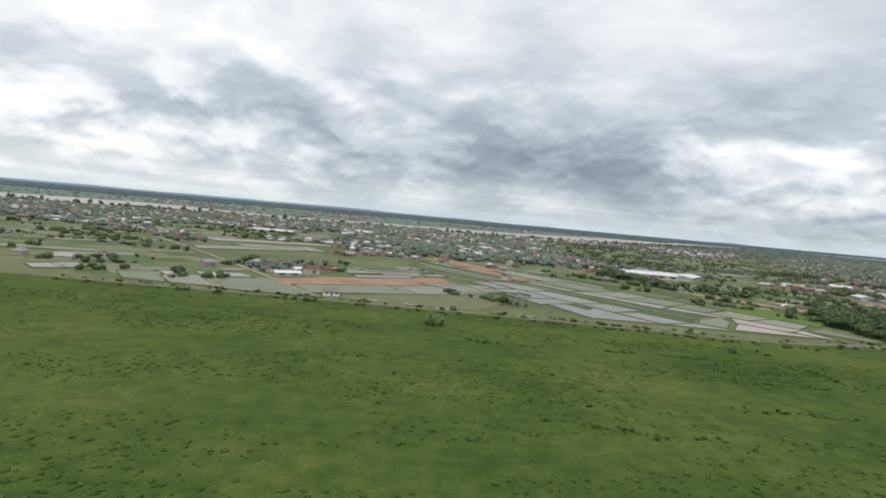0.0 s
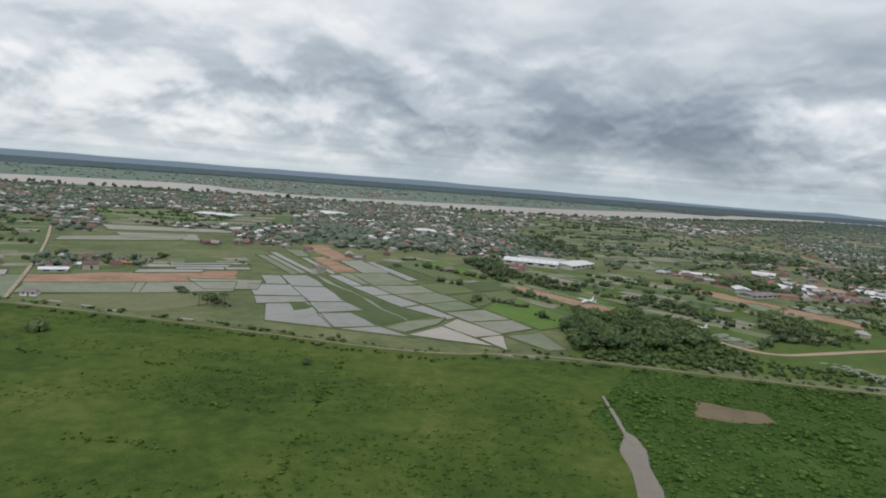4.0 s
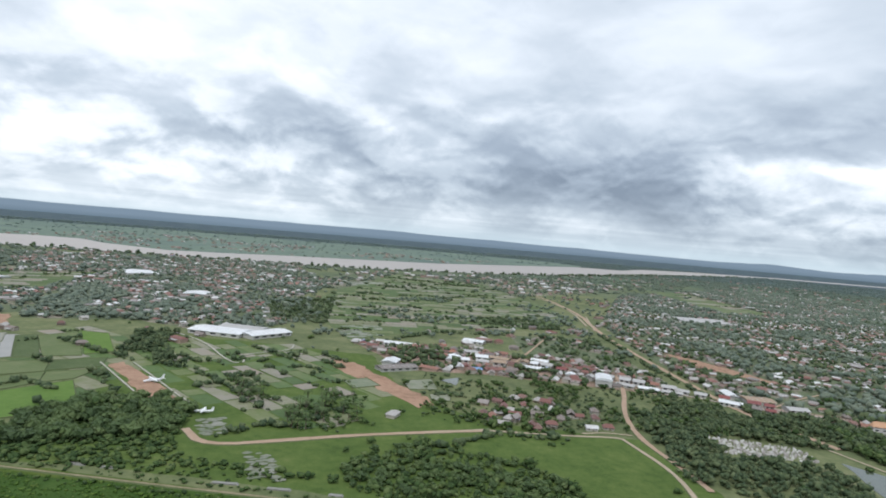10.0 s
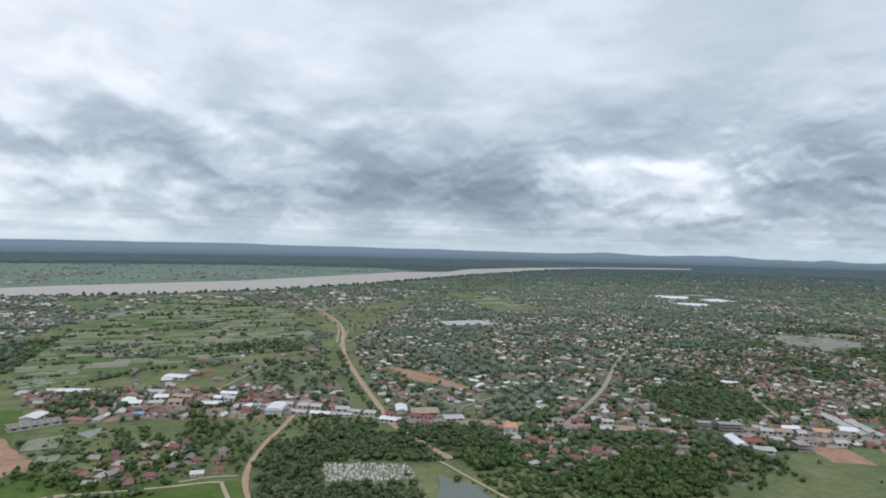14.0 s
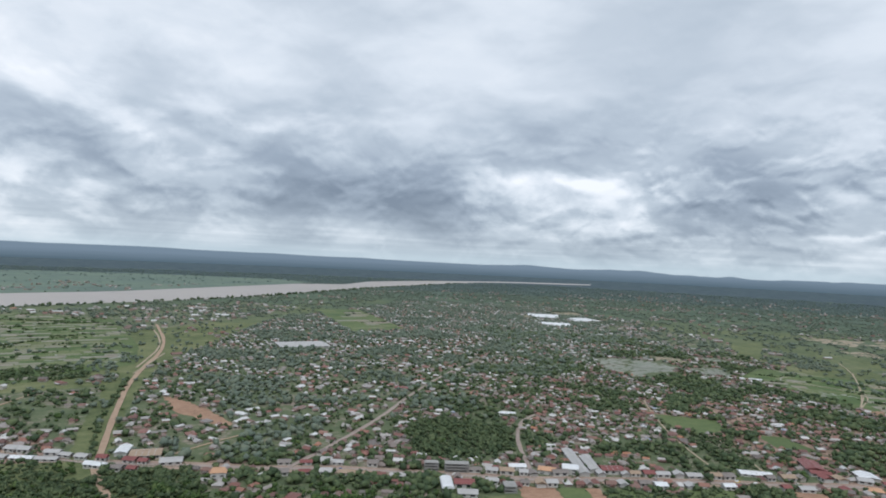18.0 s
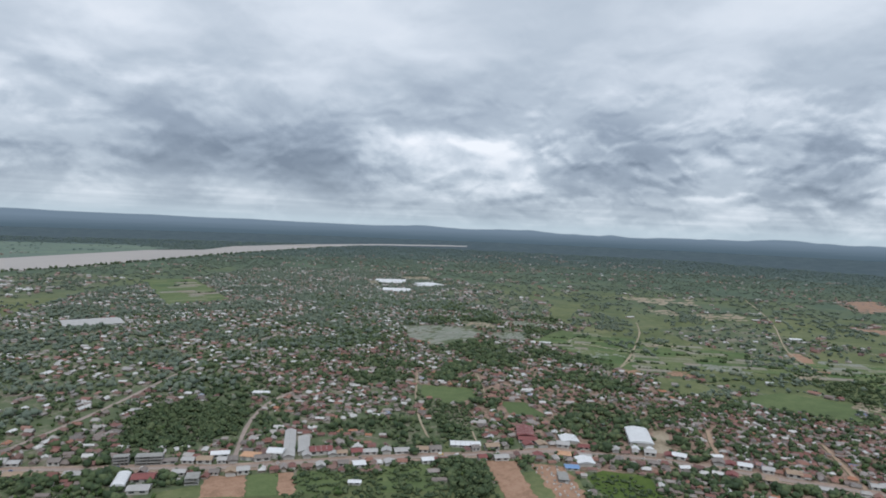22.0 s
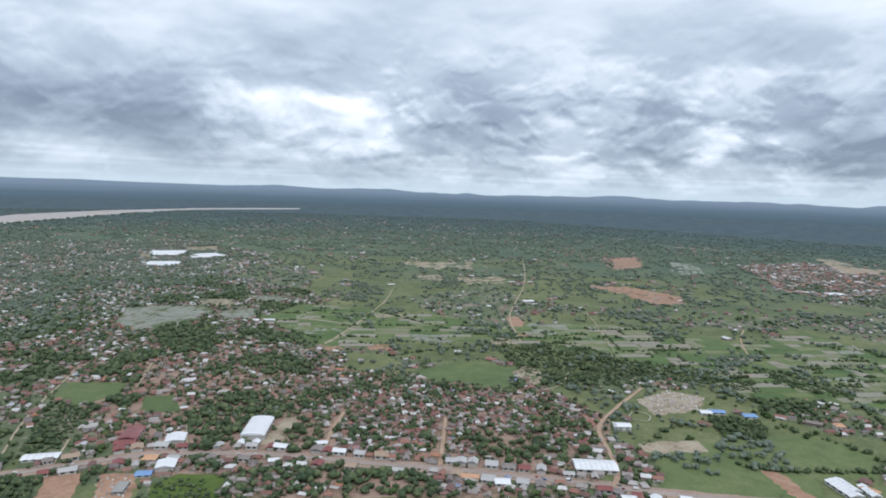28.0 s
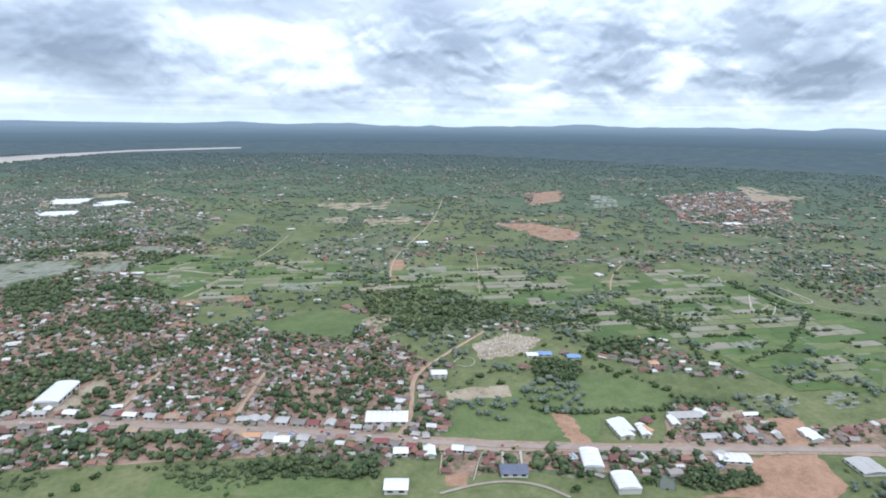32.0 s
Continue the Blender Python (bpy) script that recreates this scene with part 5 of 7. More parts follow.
patch("pond", WATER, [(1207, -152), (1211, -159), (1199, -163), (1195, -157)], "still grey-green pond with grassy banks", "pond")
patch("bare_earth", SOIL, [(919, 200), (937, 191), (912, 145), (898, 153)], "bare orange building site with rubble", "ground")
for ring in ([(353, 353), (369, 360), (372, 338), (357, 335)], [(319, 343), (331, 352), (339, 338), (326, 329)], [(368, 326), (379, 331), (378, 316), (369, 315)]):
    paddy(PADDY_PALE, ring)
paddy(PADDY_WET, [(52, 318), (61, 321), (71, 298), (62, 295)])
paddy(PADDY_WET, [(55, 290), (72, 297), (84, 273), (66, 266)])
paddy(PADDY_WET, [(66, 265), (85, 271), (91, 260), (72, 250)])
paddy(PADDY_WET, [(76, 250), (91, 258), (109, 220), (84, 223)])
paddy(PADDY_WET, [(62, 322), (76, 329), (90, 300), (75, 295)])
paddy(PADDY_WET, [(76, 293), (90, 297), (106, 268), (91, 262)])
paddy(PADDY_WET, [(92, 260), (107, 266), (117, 253), (100, 242)])
paddy(PADDY_WET, [(100, 240), (112, 245), (126, 227), (110, 220)])
paddy(PADDY_WET, [(122, 224), (127, 226), (140, 214), (112, 218)])
paddy(PADDY_WET, [(84, 335), (91, 337), (107, 312), (102, 307)])
paddy(PADDY_WET, [(102, 306), (113, 310), (124, 293), (116, 287)])
paddy(PADDY_WET, [(117, 285), (125, 291), (139, 274), (131, 265)])
paddy(PADDY_WET, [(133, 264), (141, 272), (156, 252), (152, 248)])
paddy(PADDY_MUD, [(151, 235), (157, 249), (174, 229), (163, 222)])
paddy(PADDY_MUD, [(139, 217), (151, 234), (169, 211), (152, 214)])
paddy(PADDY_MUD, [(165, 220), (174, 228), (174, 207)])
paddy(PADDY_PALE, [(88, 343), (95, 347), (111, 316), (107, 314)])
paddy(PADDY_PALE, [(97, 346), (114, 356), (133, 327), (112, 314)])
paddy(PADDY_PALE, [(113, 312), (136, 323), (146, 308), (126, 294)])
paddy(PADDY_PALE, [(127, 292), (147, 306), (157, 290), (141, 277)])
paddy(PADDY_PALE, [(142, 275), (158, 288), (166, 275), (151, 263)])
paddy(PADDY_PALE, [(152, 261), (169, 272), (179, 257), (162, 247)])
paddy(PADDY_PALE, [(163, 245), (180, 255), (187, 243), (174, 231)])
paddy(PADDY_PALE, [(176, 227), (190, 236), (196, 214), (189, 211)])
paddy(PADDY_PALE, [(81, 393), (93, 403), (115, 361), (101, 353)])
paddy(PADDY_WET, [(96, 398), (103, 401), (134, 344), (129, 338)])
paddy(PADDY_DULL, [(104, 396), (112, 404), (146, 349), (135, 343)])
paddy(PADDY_SOFT, [(116, 401), (129, 420), (163, 360), (147, 352)])
paddy(PADDY_GREEN, [(130, 426), (148, 424), (174, 376), (164, 364)])
paddy(PADDY_SOFT, [(136, 328), (156, 340), (166, 318), (149, 304)])
paddy(PADDY_DULL, [(159, 341), (180, 355), (186, 335), (168, 321)])
paddy(PADDY_SOFT, [(153, 300), (168, 315), (176, 296), (167, 280)])
paddy(PADDY_SOFT, [(170, 316), (188, 329), (187, 308), (177, 298)])
paddy(PADDY_GREEN, [(170, 276), (189, 302), (206, 273), (204, 255), (191, 244)])
patch("grass_strip", PADDY_DULL, [(70, 336), (77, 338), (115, 284), (140, 256), (146, 252), (136, 242), (125, 227), (112, 246), (116, 253), (104, 270), (86, 308)], "dull green grass strip between flooded paddies", "grass")
paddy(PADDY_PALE, [(129, 226), (137, 239), (151, 249), (148, 237), (137, 221)])
patch("muddy_channel", WET, [(74.0, 337.0), (75.0, 337.0), (92.0, 310.0), (106.0, 291.0), (117.0, 273.0), (124.0, 258.0), (134.0, 245.0), (139.0, 235.0), (138.0, 235.0), (134.0, 244.0), (124.0, 256.0), (116.0, 271.0), (107.0, 288.0), (93.0, 305.0)], "shallow muddy channel winding through grass", "creek")
patch("grass_island", PADDY_DULL, [(89, 242), (88, 246), (83, 257), (86, 259), (91, 257), (95, 251), (93, 246)], "small grassy island in a flooded paddy", "grass")
paddy(PADDY_WET, [(28, 410), (32, 412), (79, 337), (76, 333)])
paddy(PADDY_PALE, [(34, 430), (45, 431), (57, 405), (50, 401)])
paddy(PADDY_WET, [(53, 396), (57, 397), (87, 344), (85, 339)])
paddy(PADDY_PALE, [(25, 392), (30, 394), (68, 333), (65, 328)])
paddy(PADDY_PALE, [(31, 394), (35, 396), (71, 338), (69, 333)])
paddy(PADDY_PALE, [(25, 292), (56, 302), (61, 279), (41, 271)])
paddy(PADDY_WET, [(-5, 335), (31, 355), (34, 349), (0, 327)])
paddy(PADDY_WET, [(4, 322), (25, 333), (29, 325), (8, 315)])
paddy(PADDY_WET, [(26, 333), (38, 339), (41, 332), (31, 326)])
paddy(PADDY_PALE, [(-134, 499), (-46, 529), (-34, 508), (-112, 470)])
paddy(PADDY_PALE, [(-99, 453), (-52, 475), (-35, 441), (-81, 430)])
paddy(PADDY_PALE, [(-214, 603), (-143, 632), (-125, 607), (-193, 576)])
paddy(PADDY_GREEN, [(-227, 654), (-165, 677), (-94, 610), (-168, 565)])
paddy(PADDY_PALE, [(-29, 254), (10, 273), (18, 251), (-20, 235)])
paddy(PADDY_PALE, [(10, 273), (46, 292), (52, 270), (19, 251)])
paddy(PADDY_PALE, [(-66, 255), (-43, 268), (-19, 225), (-52, 229)])
paddy(PADDY_PALE, [(-82, 252), (-68, 260), (-54, 232), (-72, 234)])
paddy(PADDY_PALE, [(-99, 254), (-86, 261), (-75, 234), (-90, 237)])
paddy(PADDY_WET, [(-74, 272), (-57, 278), (-49, 265), (-66, 257)])
paddy(PADDY_WET, [(-88, 266), (-82, 267), (-72, 254), (-79, 251)])
paddy(PADDY_WET, [(-131, 267), (-123, 272), (-113, 258), (-120, 253)])
paddy(PADDY_WET, [(-135, 257), (-128, 266), (-118, 252), (-127, 247)])
paddy(PADDY_WET, [(-13, 324), (25, 344), (26, 334), (-10, 314)])
paddy(PADDY_WET, [(-8, 306), (19, 321), (21, 312), (-5, 297)])
paddy(PADDY_PALE, [(-113, 411), (-57, 466), (-48, 433), (-104, 391)])
paddy(PADDY_PALE, [(-199, 326), (-145, 335), (-135, 322), (-185, 311)])
patch("dry_meadow", YARD, [(-11, 234), (51, 267), (57, 243), (37, 220), (-5, 224)], "yellowish rough grass beside flooded paddies", "field")
parcels([(241, 662), (257, 841), (327, 1234), (491, 1113), (546, 817), (549, 684), (493, 618), (427, 581), (377, 551), (308, 474)], 16, 10)
parcels([(1217, 492), (1308, 533), (1384, 399), (1425, 263), (1518, 205), (1568, 104), (1555, 39), (1693, 11), (1652, -68), (1571, -214), (1400, -229), (1374, -173), (1419, -86), (1374, -36), (1404, 76), (1374, 204), (1293, 294), (1193, 312)], 17, -40)
parcels([(234, 327), (272, 406), (316, 344), (335, 317), (287, 304), (270, 299)], 13, -48)
parcels([(-230, 640), (-55, 821), (-18, 624), (-130, 493)], 16, 30)
parcels([(-296, 434), (-321, 564), (-185, 510), (-122, 397), (-212, 341)], 16, 30)
parcels([(872, 1337), (976, 1344), (963, 975), (856, 944)], 30, 10)

# ---- plants ----
PHI = (1 + 5 ** 0.5) / 2
ICO_V = np.array([(-1, PHI, 0), (1, PHI, 0), (-1, -PHI, 0), (1, -PHI, 0), (0, -1, PHI), (0, 1, PHI), (0, -1, -PHI), (0, 1, -PHI), (PHI, 0, -1), (PHI, 0, 1), (-PHI, 0, -1), (-PHI, 0, 1)]) / math.hypot(1, PHI)
ICO_F = np.array([(0, 11, 5), (0, 5, 1), (0, 1, 7), (0, 7, 10), (0, 10, 11), (1, 5, 9), (5, 11, 4), (11, 10, 2), (10, 7, 6), (7, 1, 8), (3, 9, 4), (3, 4, 2), (3, 2, 6), (3, 6, 8), (3, 8, 9), (4, 9, 5), (2, 4, 11), (6, 2, 10), (8, 6, 7), (9, 8, 1)])


OCT_V = np.array([(1, 0, 0), (-1, 0, 0), (0, 1, 0), (0, -1, 0), (0, 0, 1), (0, 0, -1)], float) * 1.12
OCT_F = np.array([(4, 0, 2), (4, 2, 1), (4, 1, 3), (4, 3, 0), (5, 2, 0), (5, 1, 2), (5, 3, 1), (5, 0, 3)])


def lump(rng, at, size, ragged=0.35, base=ICO_V):
    if base is OCT_V:
        turn = np.linalg.qr(rng.normal(0, 1, (3, 3)))[0]
        base = base @ (turn * np.sign(np.linalg.det(turn)))
    v = base * (1 + ragged * (rng.random((len(base), 1)) - 0.4))
    return v * np.asarray(size) + np.asarray(at)


def crown_arrays(rng, lumps, spread=1.0, base_v=ICO_V, base_f=ICO_F):
    """A crown of unit width and height made of ragged clumps."""
    vs, fs = [], []
    for k in range(lumps):
        a, r = rng.random() * 6.283, 0.34 * spread * math.sqrt(rng.random())
        z = 0.42 + 0.42 * rng.random() * (1 - 1.2 * r)
        s = (0.13 + 0.13 * rng.random()) * (1.6 if lumps < 5 else 1.0 if lumps < 10 else 0.85)
        vs.append(lump(rng, (r * math.cos(a), r * math.sin(a), z), (s, s, s * 0.95), 0.8, base_v))
        fs.append(base_f + len(base_v) * k)
    return np.concatenate(vs), np.concatenate(fs)


def sprays(rng, v, count, size):
    """Loose leaf sprays, one triangle each, over the clumps of a crown."""
    p = v[rng.integers(len(v), size=count)] * (0.85 + 0.25 * rng.random((count, 1))) + (0, 0, 0.03)
    a, b = rng.normal(0, 1, (count, 3)), rng.normal(0, 1, (count, 3))
    a *= size / np.linalg.norm(a, axis=1, keepdims=True)
    b *= size / np.linalg.norm(b, axis=1, keepdims=True)
    return np.stack([p - a, p + a * 0.6 + b * 0.4, p + b], 1).reshape(-1, 3), np.arange(3 * count).reshape(-1, 3)


def leafy_crown(rng, lumps=28, leaves=440):
    """A fuller crown: clumps inside, loose sprays of leaves on the outside."""
    v, f = crown_arrays(rng, lumps, 1.1, OCT_V, OCT_F)
    lv, lf = sprays(rng, v, leaves, 0.07)
    return np.concatenate([v, lv]), np.concatenate([f, lf + len(v)])


def tile(base_v, base_f, places, sizes, turns):
    """Many copies of one small mesh, joined."""
    c, s = np.cos(turns)[:, None], np.sin(turns)[:, None]
    x, y, z = (base_v[:, k][None, :] for k in range(3))
    v = np.stack([(x * c - y * s) * sizes[:, :1] + places[:, :1], (x * s + y * c) * sizes[:, :1] + places[:, 1:2], z * sizes[:, 1:2] + places[:, 2:3]], -1)
    f = base_f[None] + (np.arange(len(places)) * len(base_v))[:, None, None]
    return v.reshape(-1, 3), f.reshape(-1, base_f.shape[1])


def quick_mesh(name, verts, faces, mats, slots=None):
    """A mesh of triangles or of quads only, written at once."""
    me = bpy.data.meshes.new(name)
    k = faces.shape[1]
    me.vertices.add(len(verts))
    me.vertices.foreach_set("co", verts.astype(np.float32).ravel())
    me.loops.add(faces.size)
    me.loops.foreach_set("vertex_index", faces.astype(np.int32).ravel())
    me.polygons.add(len(faces))
    me.polygons.foreach_set("loop_start", np.arange(0, faces.size, k, dtype=np.int32))
    for m in mats:
        me.materials.append(m)
    if slots is not None:
        me.polygons.foreach_set("material_index", np.asarray(slots, np.int32))
    me.update(calc_edges=True)
    return me


def plant_stuff(name, pts, low, high, lumps, mat, label, category, aspect=1.0, seed=1, leaves=0):
    rng = np.random.default_rng(seed)
    if not len(pts):
        return
    vs, fs, n = [], [], 0
    groups = np.array_split(rng.permutation(len(pts)), 9)
    for g in groups:
        if not len(g):
            continue
        bv, bf = crown_arrays(rng, lumps, 1.0, OCT_V, OCT_F)
        if leaves:
            lv, lf = sprays(rng, bv, leaves, 0.10)
            bv, bf = np.concatenate([bv, lv]), np.concatenate([bf, lf + len(bv)])
        h = low + (high - low) * rng.random(len(g)) ** 1.4
        sizes = np.stack([h * aspect * (0.85 + 0.4 * rng.random(len(g))), h], 1)
        place = np.c_[pts[g], rise(pts[g, 0], pts[g, 1]) - 0.12 * h]
        v, f = tile(bv, bf, place, sizes, rng.random(len(g)) * 6.283)
        vs.append(v)
        fs.append(f + n)
        n += len(v)
    tagged(new(name, quick_mesh(name, np.concatenate(vs), np.concatenate(fs), [mat])), label, category, kind="stuff")


def scatter(poly, spacing, rng, jitter=0.9, keep=1.0):
    p = np.asarray(poly, float)
    (x0, y0), (x1, y1) = p.min(0), p.max(0)
    gx, gy = np.meshgrid(np.arange(x0, x1, spacing), np.arange(y0, y1, spacing))
    pts = np.stack([gx.ravel(), gy.ravel()], 1)
    pts += (rng.random(pts.shape) - 0.5) * spacing * jitter
    pts = pts[inside(p, pts)]
    return pts[rng.random(len(pts)) < keep]


def clear(pts, margin=2.0, fields=("field", "ground", "pond", "water", "creek", "paddy", "river", "sand bar")):
    """The points that lie on no road, water, bare ground or big roof."""
    ok = np.ones(len(pts), bool)
    for line, width in LANES:
        ok &= line_gap(line, pts)[0] > width / 2 + margin
    for poly, category in BARE:
        if category in fields:
            ok &= ~inside(poly, pts)
    for x, y, length, width, turn in ROOFS:
        c, s = math.cos(radians(turn)), math.sin(radians(turn))
        u, v = (pts[:, 0] - x) * c + (pts[:, 1] - y) * s, -(pts[:, 0] - x) * s + (pts[:, 1] - y) * c
        ok &= (abs(u) > length / 2 + margin) | (abs(v) > width / 2 + margin)
    return pts[ok]


# ---- big halls ----
ROOFS = []


def hall(x, y, length, width, turn, high, kind):
    """A large shed or public building: walls, pitched roof with ridge cap, door, window bands."""
    if width > length:
        length, width, turn = width, length, turn + 90
    words = {"white": "large white sheet-metal hall with a pitched roof", "grey": "large grey-roofed hall with pale walls", "dark": "long low shed with a dark roof", "maroon": "hall with a dark red tiled roof", "brown": "rusty brown-roofed market hall", "blue": "shed with a bright blue metal roof", "navy": "villa with a slate-blue hipped roof", "cream": "pale three-storey block with a terracotta roof"}
    b = thing("hall", (x, y, 0), words[kind], "building", turn=turn)
    eaves = high * 0.72
    hip = 0.8 if kind in ("navy", "cream") else 0.0
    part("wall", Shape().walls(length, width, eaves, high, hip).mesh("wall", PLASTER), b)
    vault = kind == "white" and high >= 4.5
    if vault:
        v, n = Shape(), 12
        for side in (-1, 1):
            for i in range(n + 1):
                a = math.pi * i / n
                v.v.append((side * (length / 2 + 0.5), math.cos(a) * (width / 2 + 0.4), eaves - 0.1 + math.sin(a) * (high - eaves) * 1.15))
        v.f += [(i, i + 1, n + 2 + i, n + 1 + i) for i in range(n)] + [tuple(range(n, -1, -1)), tuple(range(n + 1, 2 * n + 2))]
        part("roof", v.mesh("roof", HALL_ROOFS[kind]), b)
    else:
        part("roof", Shape().gable(length, width, eaves, high, 0.5, 0.15, hip).mesh("roof", HALL_ROOFS[kind]), b)
    if length > 12 and not hip:
        count = min(9, int(length / 3))
        for k in range(1, count):
            rx = (k / count - 0.5) * length
            rib = Shape()
            if vault:
                for i in range(10):
                    a, c = math.pi * i / 10, math.pi * (i + 1) / 10
                    p, q = [(math.cos(t) * (width / 2 + 0.45), eaves - 0.06 + math.sin(t) * (high - eaves) * 1.17) for t in (a, c)]
                    rib.add([(rx - 0.12, *p), (rx + 0.12, *p), (rx + 0.12, *q), (rx - 0.12, *q)], [(0, 1, 2, 3)])
            else:
                drop = (high - eaves) * 0.5 / (width / 2)
                for sy in (-1, 1):
                    rib.add([(rx - 0.12, 0, high + 0.07), (rx + 0.12, 0, high + 0.07), (rx + 0.12, sy * (width / 2 + 0.5), eaves - drop + 0.07), (rx - 0.12, sy * (width / 2 + 0.5), eaves - drop + 0.07)], [(0, 1, 2, 3)])
            part("roof_rib", rib.mesh("roof_rib", HALL_ROOFS["grey"]), b)
    if not vault:
        part("ridge_cap", Shape().box(0, 0, high + 0.03, length * (1 - 0.5 * hip), 0.5, 0.12, 0.3).mesh("ridge_cap", HALL_ROOFS[kind]), b)
    for side in (-1, 1):
        floors = 3 if kind == "cream" else 2 if high >= 4.5 and length < 20 else 1
        count = max(2, min(5, int(length / 4)))
        for f in range(floors):
            for k in range(count):
                wx, wz = (k + 0.5) / count * length - length / 2, eaves * (f + 0.55) / floors
                part("window", Shape().box(wx, side * (width / 2 + 0.02), wz, length / count * 0.5, 0.08, eaves / floors * 0.4).mesh("window", PANE), b)
    part("door", Shape().box(length / 2 + 0.02, 0, eaves * 0.35, 0.08, min(3.0, width * 0.3), eaves * 0.7).mesh("door", DOORWOOD), b)
    ROOFS.append((x, y, length, width, turn))


hall(214, 459, 40.0, 24, -11, 4.2, "white")
hall(226, 476, 34.0, 20, -11, 4.0, "grey")
hall(246, 462, 36.0, 18, 51, 4.2, "white")
hall(1037, 180, 30.0, 15.0, 47, 5, "white")
hall(1018, 167, 5.0, 4.0, 47, 3.5, "white")
hall(1025, 161, 5.0, 4.0, 47, 3.5, "white")
hall(974, 226, 20.0, 11.0, 52, 3.8, "maroon")
hall(966, 214, 12.0, 7.0, -38, 3.4, "maroon")
hall(924, 227, 18.9, 7.5, -32, 2.5, "white")
hall(972, 168, 10.1, 10.3, -33, 3.5, "white")
hall(959, 166, 7.9, 5.6, -35, 2.5, "blue")
hall(992, 202, 11.2, 12.4, -32, 3, "white")
hall(1156, -4, 24.8, 13.4, -48, 4, "white")
hall(1194, -120, 10.0, 17.1, -53, 4.5, "white")
hall(1186, -143, 11.0, 13.8, -47, 4.5, "white")
hall(1109, -58, 11.3, 9.3, -49, 4, "white")
hall(1144, -49, 5.7, 9.4, -45, 3.5, "white")
hall(1134, -37, 7.4, 6.2, -48, 3.5, "white")
hall(1242, -117, 15.2, 6.6, -131, 3.5, "white")
hall(1244, -128, 12.7, 5.1, -138, 3.5, "white")
hall(1280, -140, 20.2, 8.1, -44, 3, "grey")
hall(1247, -177, 16.1, 8.5, -54, 3, "white")
hall(1304, -203, 7.4, 6.0, -48, 3, "white")
hall(1159, -94, 13.8, 8.8, -49, 3.5, "navy")
hall(1226, 14, 9.9, 6.0, -45, 4.5, "white")
hall(561, 372, 6.6, 14.5, -9, 3.5, "white")
hall(612, 310, 8.1, 3.3, -11, 7, "cream")
hall(782, 278, 10.0, 4.0, -18, 4, "white")
hall(824, 277, 46.0, 6.2, 69, 3.6, "grey")
hall(831, 271, 26.0, 6.4, 69, 3.4, "grey")
hall(837, 258, 13.1, 8.9, -18, 4, "maroon")
hall(728, 262, 16.0, 6.0, 72, 4.6, "white")
hall(739, 263, 11.0, 8.0, -22, 4, "maroon")
hall(735, 250, 10.3, 7.0, -22, 3.4, "grey")
hall(747, 798, 66.6, 49.0, 3, 3, "grey")
hall(344, 396, 9.2, 12.6, -13, 4, "white")
hall(348, 382, 25.7, 10.3, 29, 3, "dark")
hall(347, 464, 21.0, 8.4, -12, 3, "white")
hall(410, 499, 16.8, 11.5, -23, 3.5, "white")
hall(422, 434, 14.1, 7.0, -27, 3, "brown")
hall(482, 381, 15.0, 10.0, 75, 6.0, "white")
hall(574, 362, 17.0, 13.0, -5, 3.4, "brown")
hall(588, 345, 12.0, 9.0, -5, 3.2, "grey")
hall(400, 393, 7.0, 6.0, 10, 2.8, "blue")
hall(389, 428, 8.0, 9.0, 10, 3.2, "white")
hall(402, 452, 14.0, 7.0, -20, 3.0, "grey")
hall(452, 436, 12.0, 6.0, -25, 3.0, "white")
hall(496, 379, 11.0, 5.0, -30, 2.6, "grey")
hall(509, 373, 12.3, 4.9, -21, 2.6, "white")
hall(522, 368, 12.2, 4.9, -19, 2.4, "grey")
hall(440, 412, 18.0, 7.2, -13, 2.5, "white")
hall(-109, 677, 45.2, 30.5, -10, 3, "white")
hall(-18, 852, 39.6, 50.4, 37, 3, "white")
hall(122, 674, 24.3, 28.6, 8, 3, "white")
hall(-38, 284, 11.9, 4.7, 28, 2.5, "white")
hall(-35, 304, 6.4, 3, 39, 2.5, "white")
hall(1408, 1224, 72.5, 59.9, -29, 3, "white")
hall(1323, 1042, 58.2, 52.9, -30, 3, "white")
hall(1457, 1124, 53.5, 59.7, 0, 3, "white")
hall(1312, -20, 10.6, 6.5, -49, 2.5, "blue")
hall(1322, -40, 9.6, 7.0, -47, 2.5, "blue")
hall(1346, -94, 6.4, 5.9, -51, 5, "cream")
hall(1304, -14, 8.1, 7.0, -47, 2.5, "white")
hall(797, 268, 10.0, 7.3, -37, 4, "cream")
hall(811, 264, 9.0, 7.3, -34, 5, "white")
hall(842, 397, 13.2, 5.3, -29, 3, "white")
hall(836, 207, 6.5, 3, -32, 2.5, "white")
hall(790, 507, 15.5, 6.2, -33, 3, "maroon")
hall(1055, 134, 7.9, 3.2, -35, 3, "white")
hall(1020, 132, 5.8, 3, -31, 3, "white")
hall(1385, 1184, 56.0, 28.7, -35, 3, "white")
hall(1426, 1102, 38.8, 26.7, -22, 3, "white")
hall(1321, 1018, 34.4, 31.9, -28, 3, "white")
hall(1212, 659, 11.1, 6.8, -36, 2.5, "white")
hall(1216, 468, 13.1, 5.2, -40, 3, "white")
hall(1203, 478, 8.8, 3.5, -43, 3, "white")
hall(1285, 225, 6.0, 3, -48, 3, "white")
hall(1579, 350, 15.7, 11.3, -37, 3, "white")
hall(2086, 55, 31.1, 24.1, -37, 3, "white")
hall(1237, -117, 19.5, 8.1, -130, 3.5, "white")
hall(1246, -128, 8.5, 5.5, -111, 3.5, "cream")
